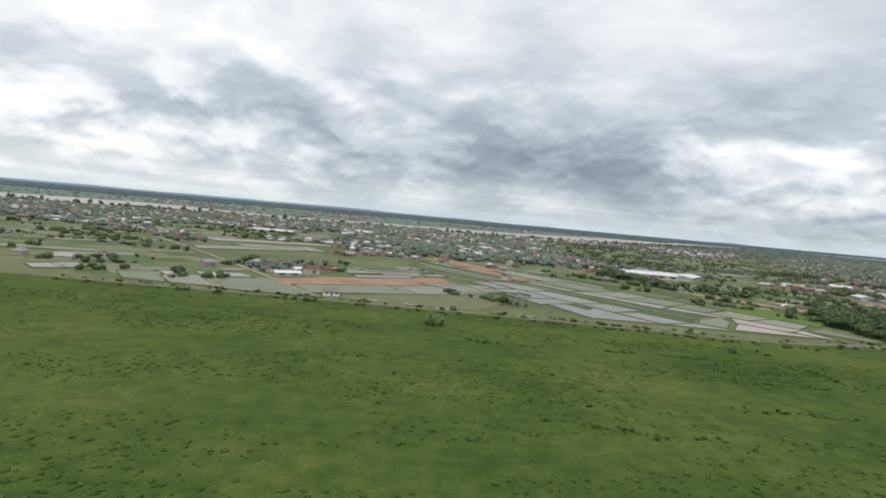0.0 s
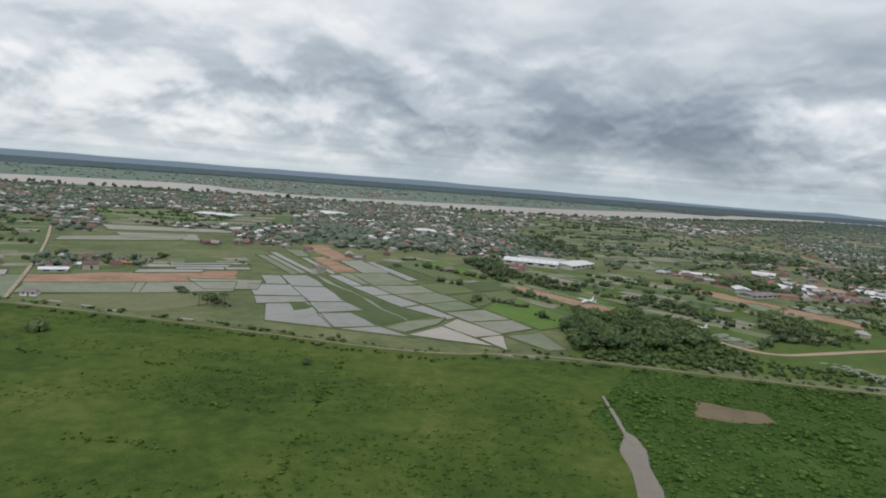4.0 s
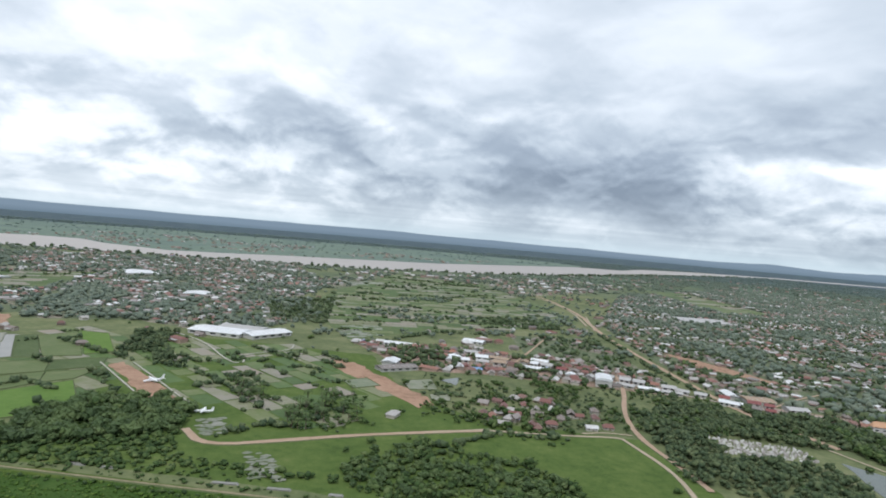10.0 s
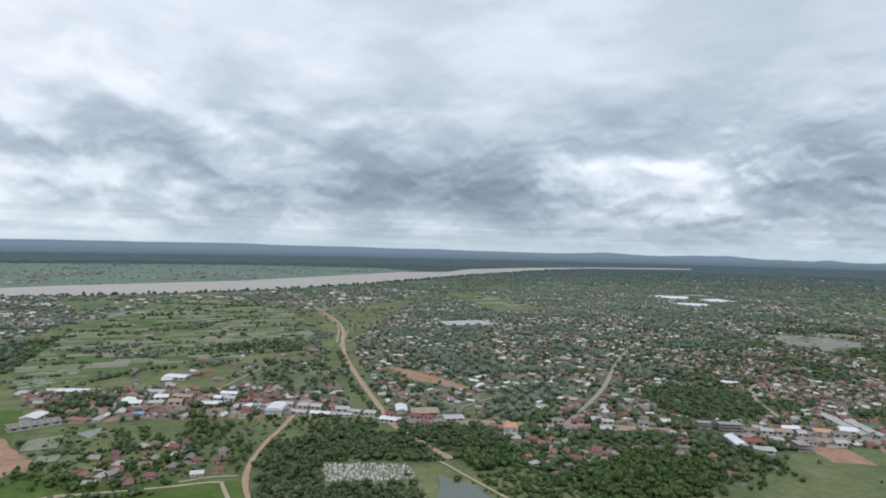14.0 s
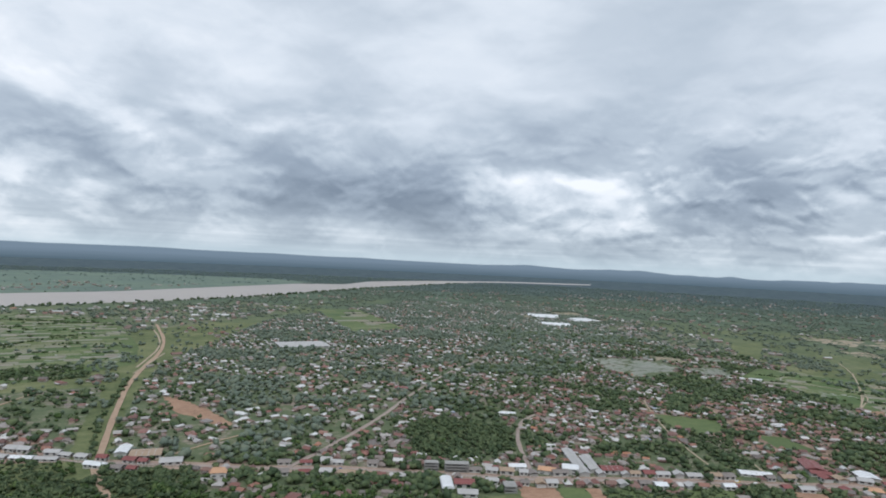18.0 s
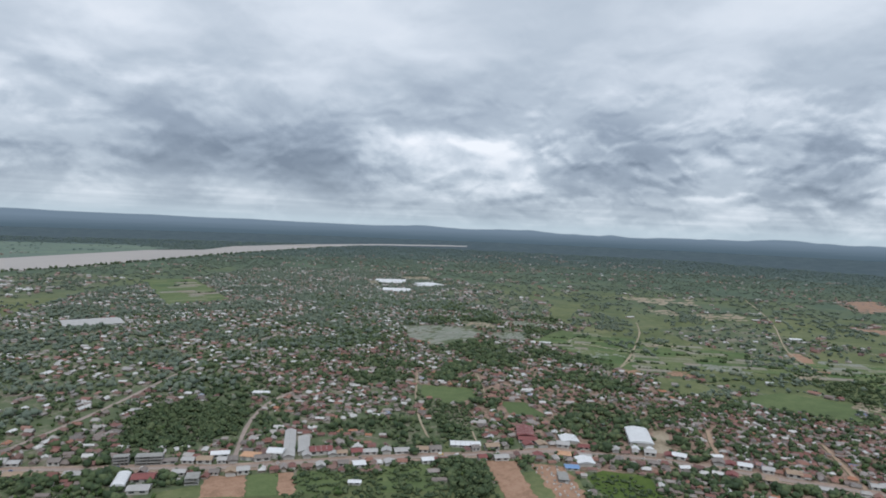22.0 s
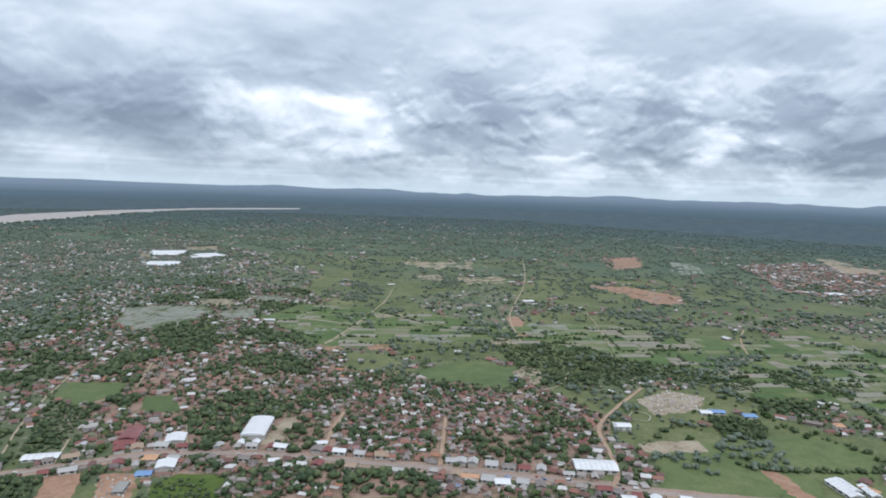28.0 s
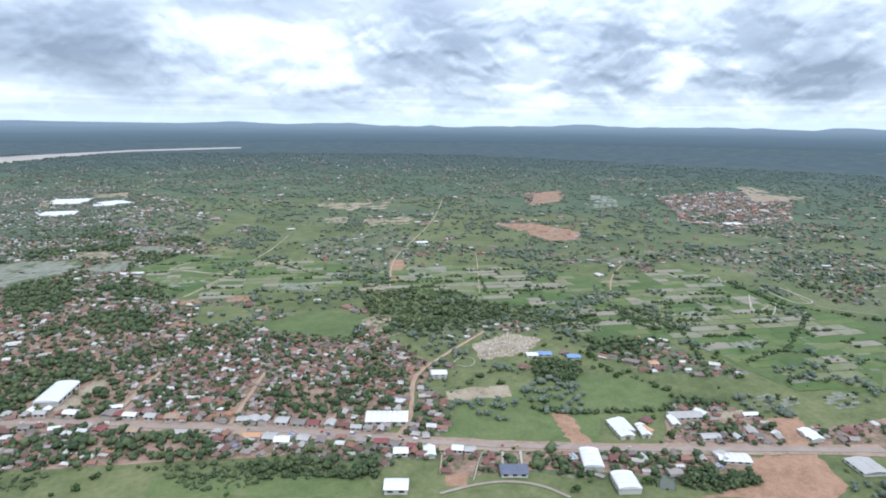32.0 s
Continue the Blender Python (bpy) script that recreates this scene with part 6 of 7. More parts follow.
hall(1268, -137, 10.6, 4.3, -139, 3, "white")
hall(1291, -146, 7.4, 4.3, -110, 3, "white")
hall(1308, -170, 9.2, 3.7, -45, 3, "white")
hall(1304, -204, 7.4, 12.0, -42, 3, "white")
hall(1245, -172, 6.7, 8.0, -48, 3, "grey")
hall(1285, -233, 13.8, 14.3, -44, 3, "grey")
hall(1263, -160, 10.6, 5.3, -45, 3, "grey")
hall(1227, 16, 9.9, 8.4, -49, 4, "white")
hall(1099, 22, 8.1, 6.5, -47, 3.5, "white")
hall(1090, 39, 11.0, 4.4, -51, 3.5, "cream")

def concrete_frame(x, y, length, width, turn, floors, bays):
    """An unfinished block: grey slabs on rows of columns, open between them."""
    b = thing("concrete_building", (x, y, 0), "unfinished grey concrete block with open floors", "building", "unfinished concrete blocks", turn)
    for k in range(floors + 1):
        part("floor_slab", Shape().box(0, 0, 1.7 * k + 0.1, length, width, 0.22).mesh("floor_slab", CONCRETE), b)
    for k in range(floors):
        part("back_wall", Shape().box(0, width / 2 - 0.12, 1.7 * k + 0.95, length - 0.3, 0.15, 1.46).mesh("back_wall", CONCRETE), b)
        for i in range(bays + 1):
            for side in (-1, 1):
                part("column", Shape().box((i / bays - 0.5) * (length - 0.4), side * (width / 2 - 0.25), 1.7 * k + 0.95, 0.28, 0.28, 1.5).mesh("column", CONCRETE), b)
        for i in range(bays):
            part("parapet", Shape().box(((i + 0.5) / bays - 0.5) * (length - 0.4), -width / 2 + 0.1, 1.7 * k + 0.45, length / bays * 0.8, 0.12, 0.5).mesh("parapet", CONCRETE), b)
    ROOFS.append((x, y, length, width, turn))


concrete_frame(731, 292, 8.5, 5.0, -18, 3, 4)
concrete_frame(745, 286, 14.5, 6.0, -20, 3, 7)
concrete_frame(761, 250, 7.0, 9.0, -20, 2, 3)
concrete_frame(944, 158, 6.0, 12.0, -38, 1, 3)


def shop_rows(line, seed, north_end, south_end, gap, kinds):
    """Larger shop buildings fronting a road on both sides."""
    rng = np.random.default_rng(seed)
    line = [np.array(p, float) for p in line]
    for a, b in zip(line[:-1], line[1:]):
        d = b - a
        size, turn = np.hypot(*d), math.degrees(math.atan2(d[1], d[0]))
        if size < 6:
            continue
        n = np.array((-d[1], d[0])) / size
        at = 4.0
        while at < size:
            length, width = 4.5 + 4.5 * rng.random(), 4.0 + 3.0 * rng.random()
            for side in (-1, 1):
                if rng.random() < (0.78 if side > 0 else 0.55) and a[0] < (north_end if side > 0 else south_end):
                    p = a + d * (at / size) + n * side * (gap + width / 2)
                    if all(math.hypot(p[0] - x, p[1] - y) > 0.5 * (max(l, w) + max(length, width)) * 0.8 for x, y, l, w, t in ROOFS):
                        hall(float(p[0]), float(p[1]), length, width, turn + rng.normal(0, 3), 2.8 + 1.4 * rng.random(), str(rng.choice(["grey", "maroon", "brown", "white", "dark", "cream"], p=kinds)))
            at += length + 1.0 + 5 * rng.random()


shop_rows(next(l for l, w in LANES if len(l) > 20)[2:-1], 52, 1122, 1150, 6.0, [0.34, 0.22, 0.16, 0.08, 0.17, 0.03])
shop_rows([(381, 427), (432, 423), (476, 399), (524, 370), (545, 356), (578, 339)], 53, 600, 600, 3.5, [0.36, 0.10, 0.12, 0.30, 0.08, 0.04])

# ---- houses ----


def house_kit(rng, k):
    length, width = 5.0 + 1.4 * rng.random(), 3.4 + 1.0 * rng.random()
    eaves, ridge = 1.7 + 0.9 * (k % 2), 0
    ridge = eaves + 1.0 + 0.5 * rng.random()
    hip = 0.8 if k % 3 == 0 else 0.0
    kit = {"wall": Shape().walls(length, width, eaves, ridge, hip).mesh("wall", WALL_THING), "roof": Shape().gable(length, width, eaves, ridge, 0.4, 0.1, hip).mesh("roof", ROOF_THING),
           "door": Shape().box(length * 0.1, -width / 2 - 0.02, 0.6, 0.6, 0.07, 1.2).mesh("door", DOORWOOD)}
    for i, wx in enumerate((-0.3, 0.34)):
        kit["window" + "ab"[i]] = Shape().box(length * wx, -width / 2 - 0.02, eaves * 0.6, 0.7, 0.06, 0.6).mesh("window", PANE)
    kit["windowc"] = Shape().box(length / 2 + 0.02, 0.2, eaves * 0.6, 0.06, 0.7, 0.6).mesh("window", PANE)
    if k % 2:
        kit["porch_roof"] = Shape().box(length * 0.1, -width / 2 - 0.6, eaves * 0.62, length * 0.55, 1.3, 0.08).mesh("porch_roof", ROOF_THING)
        for i, px in enumerate((-0.15, 0.35)):
            kit["post" + "ab"[i]] = Shape().box(length * px, -width / 2 - 1.15, eaves * 0.3, 0.12, 0.12, eaves * 0.6).mesh("post", WALL_THING)
    return kit


KITS = [house_kit(RNG, k) for k in range(8)]
HOUSE_LABELS = ["low village house with a pitched metal roof", "two-storey town house with a porch and pitched roof"]


def house(x, y, turn, k, size=0.92):
    b = thing("house", (x, y, 0), HOUSE_LABELS[k % 2], "house", "houses along the main road", turn)
    b.scale = (size, size, size)
    for key, me in KITS[k].items():
        part(me.name.split(".")[0], me, b)


def house_stuff(name, pts, turns, rng, label, big=1.0, roofs=ROOF):
    """Many small gabled houses, joined: walls and overhanging roofs."""
    n = len(pts)
    if not n:
        return
    length, width = (4.2 + 3.2 * rng.random(n)) * big, (3.0 + 1.6 * rng.random(n)) * big
    wide_roof = np.where(rng.random(n) < 0.10, 1.7, 1.0)
    length, width = length * wide_roof, width * wide_roof
    eaves = (1.6 + 1.1 * rng.random(n) ** 2) * big
    ridge = eaves + (0.7 + 0.7 * rng.random(n)) * big
    a, b, o = length / 2, width / 2, 0.35
    zero = np.zeros(n)
    wall = [(-a, -b, zero - 0.2), (a, -b, zero - 0.2), (a, b, zero - 0.2), (-a, b, zero - 0.2), (-a, -b, eaves), (a, -b, eaves), (a, b, eaves), (-a, b, eaves)]
    wf = np.array([(0, 1, 5, 4), (1, 2, 6, 5), (2, 3, 7, 6), (3, 0, 4, 7)])
    hip = np.where(rng.random(n) < 0.35, width * 0.45, 0.0)
    roof = [(-a - o, -b - o, eaves - 0.1), (a + o, -b - o, eaves - 0.1), (a + o, b + o, eaves - 0.1), (-a - o, b + o, eaves - 0.1), (-a - o + hip, zero, ridge), (a + o - hip, zero, ridge)]
    rf = np.array([(0, 1, 5, 4), (2, 3, 4, 5), (1, 2, 5, 5), (3, 0, 4, 4)])
    c, s = np.cos(turns), np.sin(turns)
    ground = rise(pts[:, 0], pts[:, 1])
    # a lean-to along one side of each house
    la, lb, lz = a * (0.5 + 0.4 * rng.random(n)), b + 1.0 + 0.8 * rng.random(n), eaves * 0.72
    lean = [(-la, b - 0.1, lz + 0.35), (la, b - 0.1, lz + 0.35), (la, lb, lz - 0.15), (-la, lb, lz - 0.15)]

    def turned(corner):
        x, y, z = corner
        return np.stack([x * c - y * s + pts[:, 0], x * s + y * c + pts[:, 1], z + ground], -1)

    wv = np.stack([turned(p) for p in wall], 1).reshape(-1, 3)
    rv = np.stack([turned(p) for p in roof], 1).reshape(-1, 3)
    wfs = (wf[None] + (np.arange(n) * 8)[:, None, None]).reshape(-1, 4)
    rfs = (rf[None] + (np.arange(n) * 6)[:, None, None]).reshape(-1, 4) + len(wv)
    rq = rfs[:, 2] != rfs[:, 3]
    lv = np.stack([turned(p) for p in lean], 1).reshape(-1, 3)
    lfs = (np.array([(0, 1, 2, 3)])[None] + (np.arange(n) * 4)[:, None, None]).reshape(-1, 4) + len(wv) + len(rv)
    faces = [tuple(f) for f in wfs.tolist()] + [tuple(f) if q else tuple(f[:3]) for f, q in zip(rfs.tolist(), rq)] + [tuple(f) for f in lfs.tolist()]
    slots = np.r_[np.zeros(len(wfs), int), np.ones(len(rfs) + n, int)]
    me = from_arrays(name, np.concatenate([wv, rv, lv]), faces, [WALL, roofs], slots)
    tagged(new(name, me), label, "houses", kind="stuff")


DENSITY = {"town_f": (5.5, 0.84), "town_e": (7.0, 0.84), "town_e2": (8.0, 0.75), "market": (6.8, 0.88), "street_e": (7.8, 0.85), "town_n": (9.4, 0.7), "town_w": (10.0, 0.66), "town_wh": (9.5, 0.66),
           "town_bank": (15, 0.4), "far_town": (12, 0.8), "far_town_b": (13, 0.5), "mid_n": (14, 0.45), "mid_w": (15, 0.45), "far_w": (17, 0.35), "town_f_s": (5.8, 0.85), "east_row": (7.2, 0.8), "east_row_s": (7.6, 0.75), "site_e": (9, 0.7), "south_side": (5.8, 0.85), "scatter_a": (13, 0.5), "scatter_b": (14, 0.5), "scatter_c": (13, 0.5), "estate_a": (13, 0.8), "estate_b": (13, 0.8),
           "lane_row": (6.2, 0.8), "south_d": (8.0, 0.6), "south_b": (7, 0.75), "south_c": (7.5, 0.7), "village_a": (8, 0.75), "village_b": (8, 0.7), "village_c": (8.5, 0.6), "village_d": (8.5, 0.55), "village_e": (11, 0.6), "village_f": (11, 0.65), "village_g": (12, 0.5)}
FRONTS = [line for line, width in LANES if width >= 3.5]


def build_towns():
    rng = np.random.default_rng(21)
    made, taken = 0, []
    for key, poly in TOWN.items():
        spacing, keep = DENSITY.get(key, (11, 0.5))
        pts = clear(scatter(poly, spacing, rng, 0.6, keep), 1.6)
        # thin out where the noise says gardens and groves
        wild = np.array([noise.fractal(Vector((x * 0.013, y * 0.013, 3.0)), 0.8, 2.0, 3) for x, y in pts]) if len(pts) else np.zeros(0)
        pts = pts[wild < (0.10 if key in ("town_n", "town_e", "town_e2", "mid_n", "mid_w", "far_w", "town_w", "town_wh", "town_bank") else 0.28)]
        for grove in (w for k, w in WOODS.items() if not k.startswith("bush")):
            pts = pts[~inside(grove, pts)]
        for old in taken:
            pts = pts[~inside(old, pts)]
        taken.append(poly)
        if not len(pts):
            continue
        best, turn = np.full(len(pts), 1e9), np.zeros(len(pts))
        for line, width in LANES:
            gap, t = line_gap(line, pts)
            nearer = gap < best
            best[nearer], turn[nearer] = gap[nearer], t[nearer]
        turn = turn + rng.integers(0, 2, len(pts)) * math.pi / 2 + rng.normal(0, 0.12, len(pts))
        # houses fronting the main roads are built one by one
        front = np.zeros(len(pts), bool)
        for line in FRONTS:
            front |= line_gap(line, pts)[0] < 16
        front &= (pts[:, 1] < 460) & (np.cumsum(front) + made <= 300)
        for (x, y), t in zip(pts[front], turn[front]):
            house(float(x), float(y), math.degrees(t), int(rng.integers(8)))
            made += 1
        far = key in ("far_town", "mid_w", "far_w", "town_bank", "town_w")
        house_stuff("village_houses", pts[~front], turn[~front], rng, "closely set small houses with red, grey and white roofs among trees", 1.05 if key == "town_w" else 1.35 if far else 1.05 if key == "market" else 0.72 if key in ("town_f", "town_f_s", "south_side", "street_e", "east_row", "east_row_s", "south_b", "south_c") else 0.85, ROOF_PALE if key in ("town_w", "town_wh", "town_bank", "town_n", "mid_w", "far_w", "mid_n") else ROOF)
        HOMES.append(pts)


def build_farms():
    """Single houses strewn over the open country."""
    rng = np.random.default_rng(33)
    pts = np.stack([rng.uniform(-700, 2900, 9000), rng.uniform(-500, 2300, 9000)], 1)
    pts = pts[(pts[:, 1] > 260) | (pts[:, 0] > 1050)]
    wild = np.array([noise.fractal(Vector((x * 0.006, y * 0.006, 5.0)), 1.0, 2.0, 3) for x, y in pts])
    pts = clear(pts[wild > 0.10], 3.0)
    for poly in list(TOWN.values()) + list(WOODS.values()) + [BARE[0][0]]:
        pts = pts[~inside(poly, pts)]
    house_stuff("farm_houses", pts, rng.random(len(pts)) * 3.14, rng, "single farm houses strewn over green country", 1.1)


def build_kampong():
    """The hamlet between the laterite road and the market."""
    rng = np.random.default_rng(61)
    yard = [(384, 284), (392, 318), (418, 336), (446, 332), (460, 300), (452, 280), (412, 276)]
    for x, y in clear(scatter(yard, 9.0, rng, 0.9, 0.62), 1.0, ("pond", "water")):
        house(float(x), float(y), float(rng.normal(-15, 12)) + 90 * int(rng.integers(2)), int(rng.integers(8)), 0.95)


HOMES = []
build_kampong()
build_towns()
build_farms()

# ---- woods, gardens, single trees ----
TREE_KITS = []
for k in range(5):
    v, f = leafy_crown(RNG)
    trunk = Shape().tube([((0, 0, -0.02), 0.035, 0.035, "z"), ((0.01, 0, 0.25), 0.025, 0.025, "z"), ((0.0, 0.02, 0.6), 0.012, 0.012, "z")], 7)
    limb = Shape()
    for j in range(4):
        a = j * 1.57 + RNG.random()
        limb.tube([((0, 0, 0.24 + 0.05 * j), 0.014, 0.014, "z"), ((0.10 * math.cos(a), 0.10 * math.sin(a), 0.40 + 0.04 * j), 0.009, 0.009, "z"), ((0.22 * math.cos(a), 0.22 * math.sin(a), 0.58 + 0.03 * j), 0.005, 0.005, "z")], 5)
    TREE_KITS.append((trunk.mesh("trunk", BARK), limb.mesh("limbs", BARK), from_arrays("crown", v, f, [LEAF_THING])))


def tree(x, y, high, k, turn, label="broad dark green leafy tree", group="trees of the groves by the meadow", wide=1.0):
    b = thing("tree", (x, y, 0), label, "tree", group, turn)
    b.scale = (high * wide, high * wide, high)
    for name, me in zip(("trunk", "limbs", "crown"), TREE_KITS[k]):
        part(name, me, b)


PALM_KIT = []


def bush(x, y, size, label):
    """A round bush whose leaves reach the ground."""
    b = thing("bush", (x, y, 0), label, "bush")
    b.scale = (size, size, size)
    rng = np.random.default_rng(int(x))
    v, f = crown_arrays(rng, 70, 1.25)
    lv, lf = sprays(rng, v, 500, 0.05)
    v, f = np.concatenate([v, lv]), np.concatenate([f, lf + len(v)])
    v[:, 2] = (v[:, 2] - 0.32) * 1.35
    part("crown", from_arrays("crown", v, f, [LEAF_THING]), b)
    part("stem", Shape().tube([((0, 0, -0.02), 0.03, 0.03, "z"), ((0.01, 0, 0.3), 0.015, 0.015, "z")], 7).mesh("stem", BARK), b)


def palm_kit():
    s = Shape().tube([((0, 0, 0), 0.03, 0.03, "z"), ((0.03, 0, 0.4), 0.022, 0.022, "z"), ((0.02, 0.02, 0.85), 0.018, 0.018, "z")], 7)
    f = Shape()
    for k in range(13):
        a, droop = k * 2.4, 0.12 + 0.12 * (k % 3)
        dx, dy = math.cos(a), math.sin(a)
        nx, ny = -dy * 0.035, dx * 0.035
        row = [(0.02 + dx * r * 0.36, 0.02 + dy * r * 0.36, 0.86 + 0.12 * math.sin(r * 2.4) - droop * r * r) for r in (0.0, 0.35, 0.7, 1.0)]
        vs = []
        for j, (px, py, pz) in enumerate(row):
            w = (0.4, 1.0, 0.8, 0.1)[j]
            vs += [(px - nx * w, py - ny * w, pz - 0.02), (px, py, pz), (px + nx * w, py + ny * w, pz - 0.02)]
        f.add(vs, [(3 * j + i, 3 * j + i + 1, 3 * j + i + 4, 3 * j + i + 3) for j in range(3) for i in range(2)])
    PALM_KIT.extend([s.mesh("trunk", BARK), f.mesh("fronds", LEAF_THING)])


palm_kit()


def palm(x, y, high, turn):
    b = thing("palm_tree", (x, y, 0), "slender palm tree with drooping fronds", "palm tree", "palms near the levee", turn)
    b.scale = (high, high, high)
    for name, me in zip(("trunk", "fronds"), PALM_KIT):
        part(name, me, b)


MEADOW_ROWS = [[(66, 164), (89, 162), (106, 159), (119, 156)], [(88, 138), (98, 136), (114, 136)], [(121, 178), (121, 144), (122, 124), (122, 100)], [(73, 114), (87, 114), (99, 112)],
               [(31, 102), (42, 100), (53, 96), (62, 96)], [(175, 171), (180, 164), (182, 152)], [(29, 166), (46, 163), (57, 164)]]


def build_plants():
    rng = np.random.default_rng(5)
    near_groves = ("grove_planes", "grove_east")
    count = 0
    for key, poly in WOODS.items():
        green = LEAF_LUSH if max(p[1] for p in poly) < 335 and max(p[0] for p in poly) < 720 else LEAF
        open_wood = key in ("grove_west", "grove_plain", "grove_n", "grove_o", "grove_p", "grove_road", "grove_kampong")
        pts = clear(scatter(poly, 7.4 if open_wood else 4.3, rng, 1.0, 0.5 if open_wood else 0.9), 0.8, ("pond", "creek"))
        if key == "grove_kampong":
            pts = pts[rng.random(len(pts)) < 0.3]
        if key in ("grove_palm", "grove_palm_b"):
            for x, y in pts[rng.random(len(pts)) < 0.62]:
                palm(float(x), float(y), 4.5 + 2.5 * rng.random(), rng.random() * 360)
            plant_stuff("undergrowth", pts + 1.5, 1.5, 3.5, 5, green, "dense low green undergrowth below palms", "bushes", 1.3, 3)
            continue
        if key.startswith("bush"):
            low = clear(scatter(poly, 2.5, rng, 1.0, 0.22 if key in ("bush_c", "bush_d") else 0.6), 0.8, ("pond", "creek", "ground"))
            plant_stuff("bushes", low, 0.7, 2.3, 4, green, "loose green bushes on rough grass", "bushes", 1.5, len(key))
            continue
        if key in near_groves:
            rng.shuffle(pts)
            for x, y in pts[:150]:
                tree(float(x), float(y), (3.4 if key == "grove_planes" else 1.9) + (2.8 if key == "grove_planes" else 1.8) * rng.random() ** 1.5, int(rng.integers(5)), rng.random() * 360, wide=1.0 + 0.3 * rng.random())
            pts = pts[150:]
        plant_stuff("woodland", pts, 2.8, 6.8, 12, green, "dense dark green stand of broad-leaved trees", "woods", 1.05, len(key), 80)
        extra = scatter(poly, 3.4, rng, 1.0, 0.12 if key == "grove_kampong" else 0.6)
        plant_stuff("undergrowth", extra, 1.2, 2.6, 4, green, "thick green undergrowth at the foot of trees", "bushes", 1.4, len(key) + 1)
    # tall garden trees round the hamlet and behind the ponds
    for ring in ([(352, 290), (348, 352), (440, 372), (545, 352), (558, 282), (470, 285), (455, 268), (398, 272)], [(596, 318), (745, 260), (738, 230), (690, 205), (606, 200), (590, 262)]):
        pts = scatter(ring, 4.6, rng, 1.0, 0.8)
        wild = np.array([noise.fractal(Vector((x * 0.035, y * 0.035, 14.0)), 0.8, 2.0, 3) for x, y in pts])
        pts = clear(pts[wild > 0.02], 1.0, ("pond", "paddy", "ground"))
        plant_stuff("garden_trees", pts, 2.4, 5.2, 5, LEAF_LUSH, "tall dark green garden trees among houses", "trees", 1.0, 24, 40)
    # garden trees between the houses
    yards = []
    for pts in HOMES:
        for _ in range(2):
            p = pts + rng.normal(0, 1, pts.shape) * 2.2 + np.sign(rng.normal(0, 1, pts.shape)) * 3.2
            yards.append(p[rng.random(len(p)) < np.where(p[:, 0] < 300, 0.7, 0.55)])
    yards = clear(np.concatenate(yards), 0.6)
    near = np.hypot(yards[:, 0] - 800, yards[:, 1] - 200) < 700
    plant_stuff("garden_trees", yards[near], 2.6, 5.2, 3, LEAF, "dark green garden trees between village houses", "trees", 1.0, 11, 24)
    plant_stuff("garden_trees", yards[~near], 3.0, 6.0, 3, MID_HAZE_LEAF, "dark green garden trees between far houses", "trees", 1.0, 12)
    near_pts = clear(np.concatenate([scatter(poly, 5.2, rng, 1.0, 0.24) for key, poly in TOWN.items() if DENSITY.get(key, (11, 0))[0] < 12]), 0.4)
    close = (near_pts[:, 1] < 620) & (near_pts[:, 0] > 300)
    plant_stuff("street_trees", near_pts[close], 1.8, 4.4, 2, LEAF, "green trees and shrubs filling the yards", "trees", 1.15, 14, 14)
    plant_stuff("street_trees", near_pts[~close], 2.0, 4.6, 2, MID_HAZE_LEAF, "green trees and shrubs among far houses", "trees", 1.3, 16)
    # hedges between fields
    rows = []
    for line in HEDGES + [list(r) for r in BANK_ROWS]:
        for a, b in zip(line[:-1], line[1:]):
            rows.append(np.linspace(a, b, max(2, int(math.dist(a, b) / 1.8))))
    rows = np.concatenate(rows)
    rows = (rows + rng.normal(0, 1.1, rows.shape))[rng.random(len(rows)) < 0.7]
    plant_stuff("hedge", rows, 1.2, 4.0, 4, LEAF, "ragged dark green hedge between fields", "hedge", 1.2, 15)
    # town ground that holds trees instead of houses
    for key, poly in TOWN.items():
        pts = scatter(poly, 7.0 if DENSITY.get(key, (11, 0))[0] < 10 else 13.0, rng, 1.0, 0.9)
        wild = np.array([noise.fractal(Vector((x * 0.013, y * 0.013, 3.0)), 0.8, 2.0, 3) for x, y in pts])
        pts = clear(pts[wild > 0.12], 1.0)
        plant_stuff("tree_clumps", pts, 3.0, 6.5, 3, LEAF, "dark green clumps of trees within the town", "trees", 1.15, 13, 20) if key in ("town_f", "town_e", "street_e", "market") else plant_stuff("tree_clumps", pts, 3.0, 6.5, 3, MID_HAZE_LEAF if key in ("town_n", "town_w", "town_wh", "town_bank", "mid_n", "mid_w", "far_w", "villages_n", "far_town", "far_town_b") else LEAF, "dark green clumps of trees within the town", "trees", 1.2, 13)
    # countryside trees, thicker and in hazier colours with distance
    pts = np.stack([rng.uniform(-1600, 3600, 80000), rng.uniform(-900, 3600, 80000)], 1)
    pts = pts[(pts[:, 1] > 190) | (pts[:, 0] > 1020) | ((pts[:, 0] > 480) & (pts[:, 1] > 110 - (pts[:, 0] - 480) * 0.3))]
    wild = np.array([noise.fractal(Vector((x * 0.007, y * 0.007, 8.0)), 0.8, 2.0, 4) for x, y in pts])
    away = np.hypot(pts[:, 0] - 500, pts[:, 1])
    pts = pts[(wild > 0.10 - (away > 500) * 0.07 - (pts[:, 0] > 1150) * 0.04 - (away > 900) * 0.10 - (away > 1300) * 0.12 - (away > 2000) * 0.2) & (away < 3600)]
    pts = pts[~inside(BARE[0][0], pts)]
    pts = pts[(pts[:, 0] > 330) | (pts[:, 1] > 480) | (rng.random(len(pts)) < 0.12)]
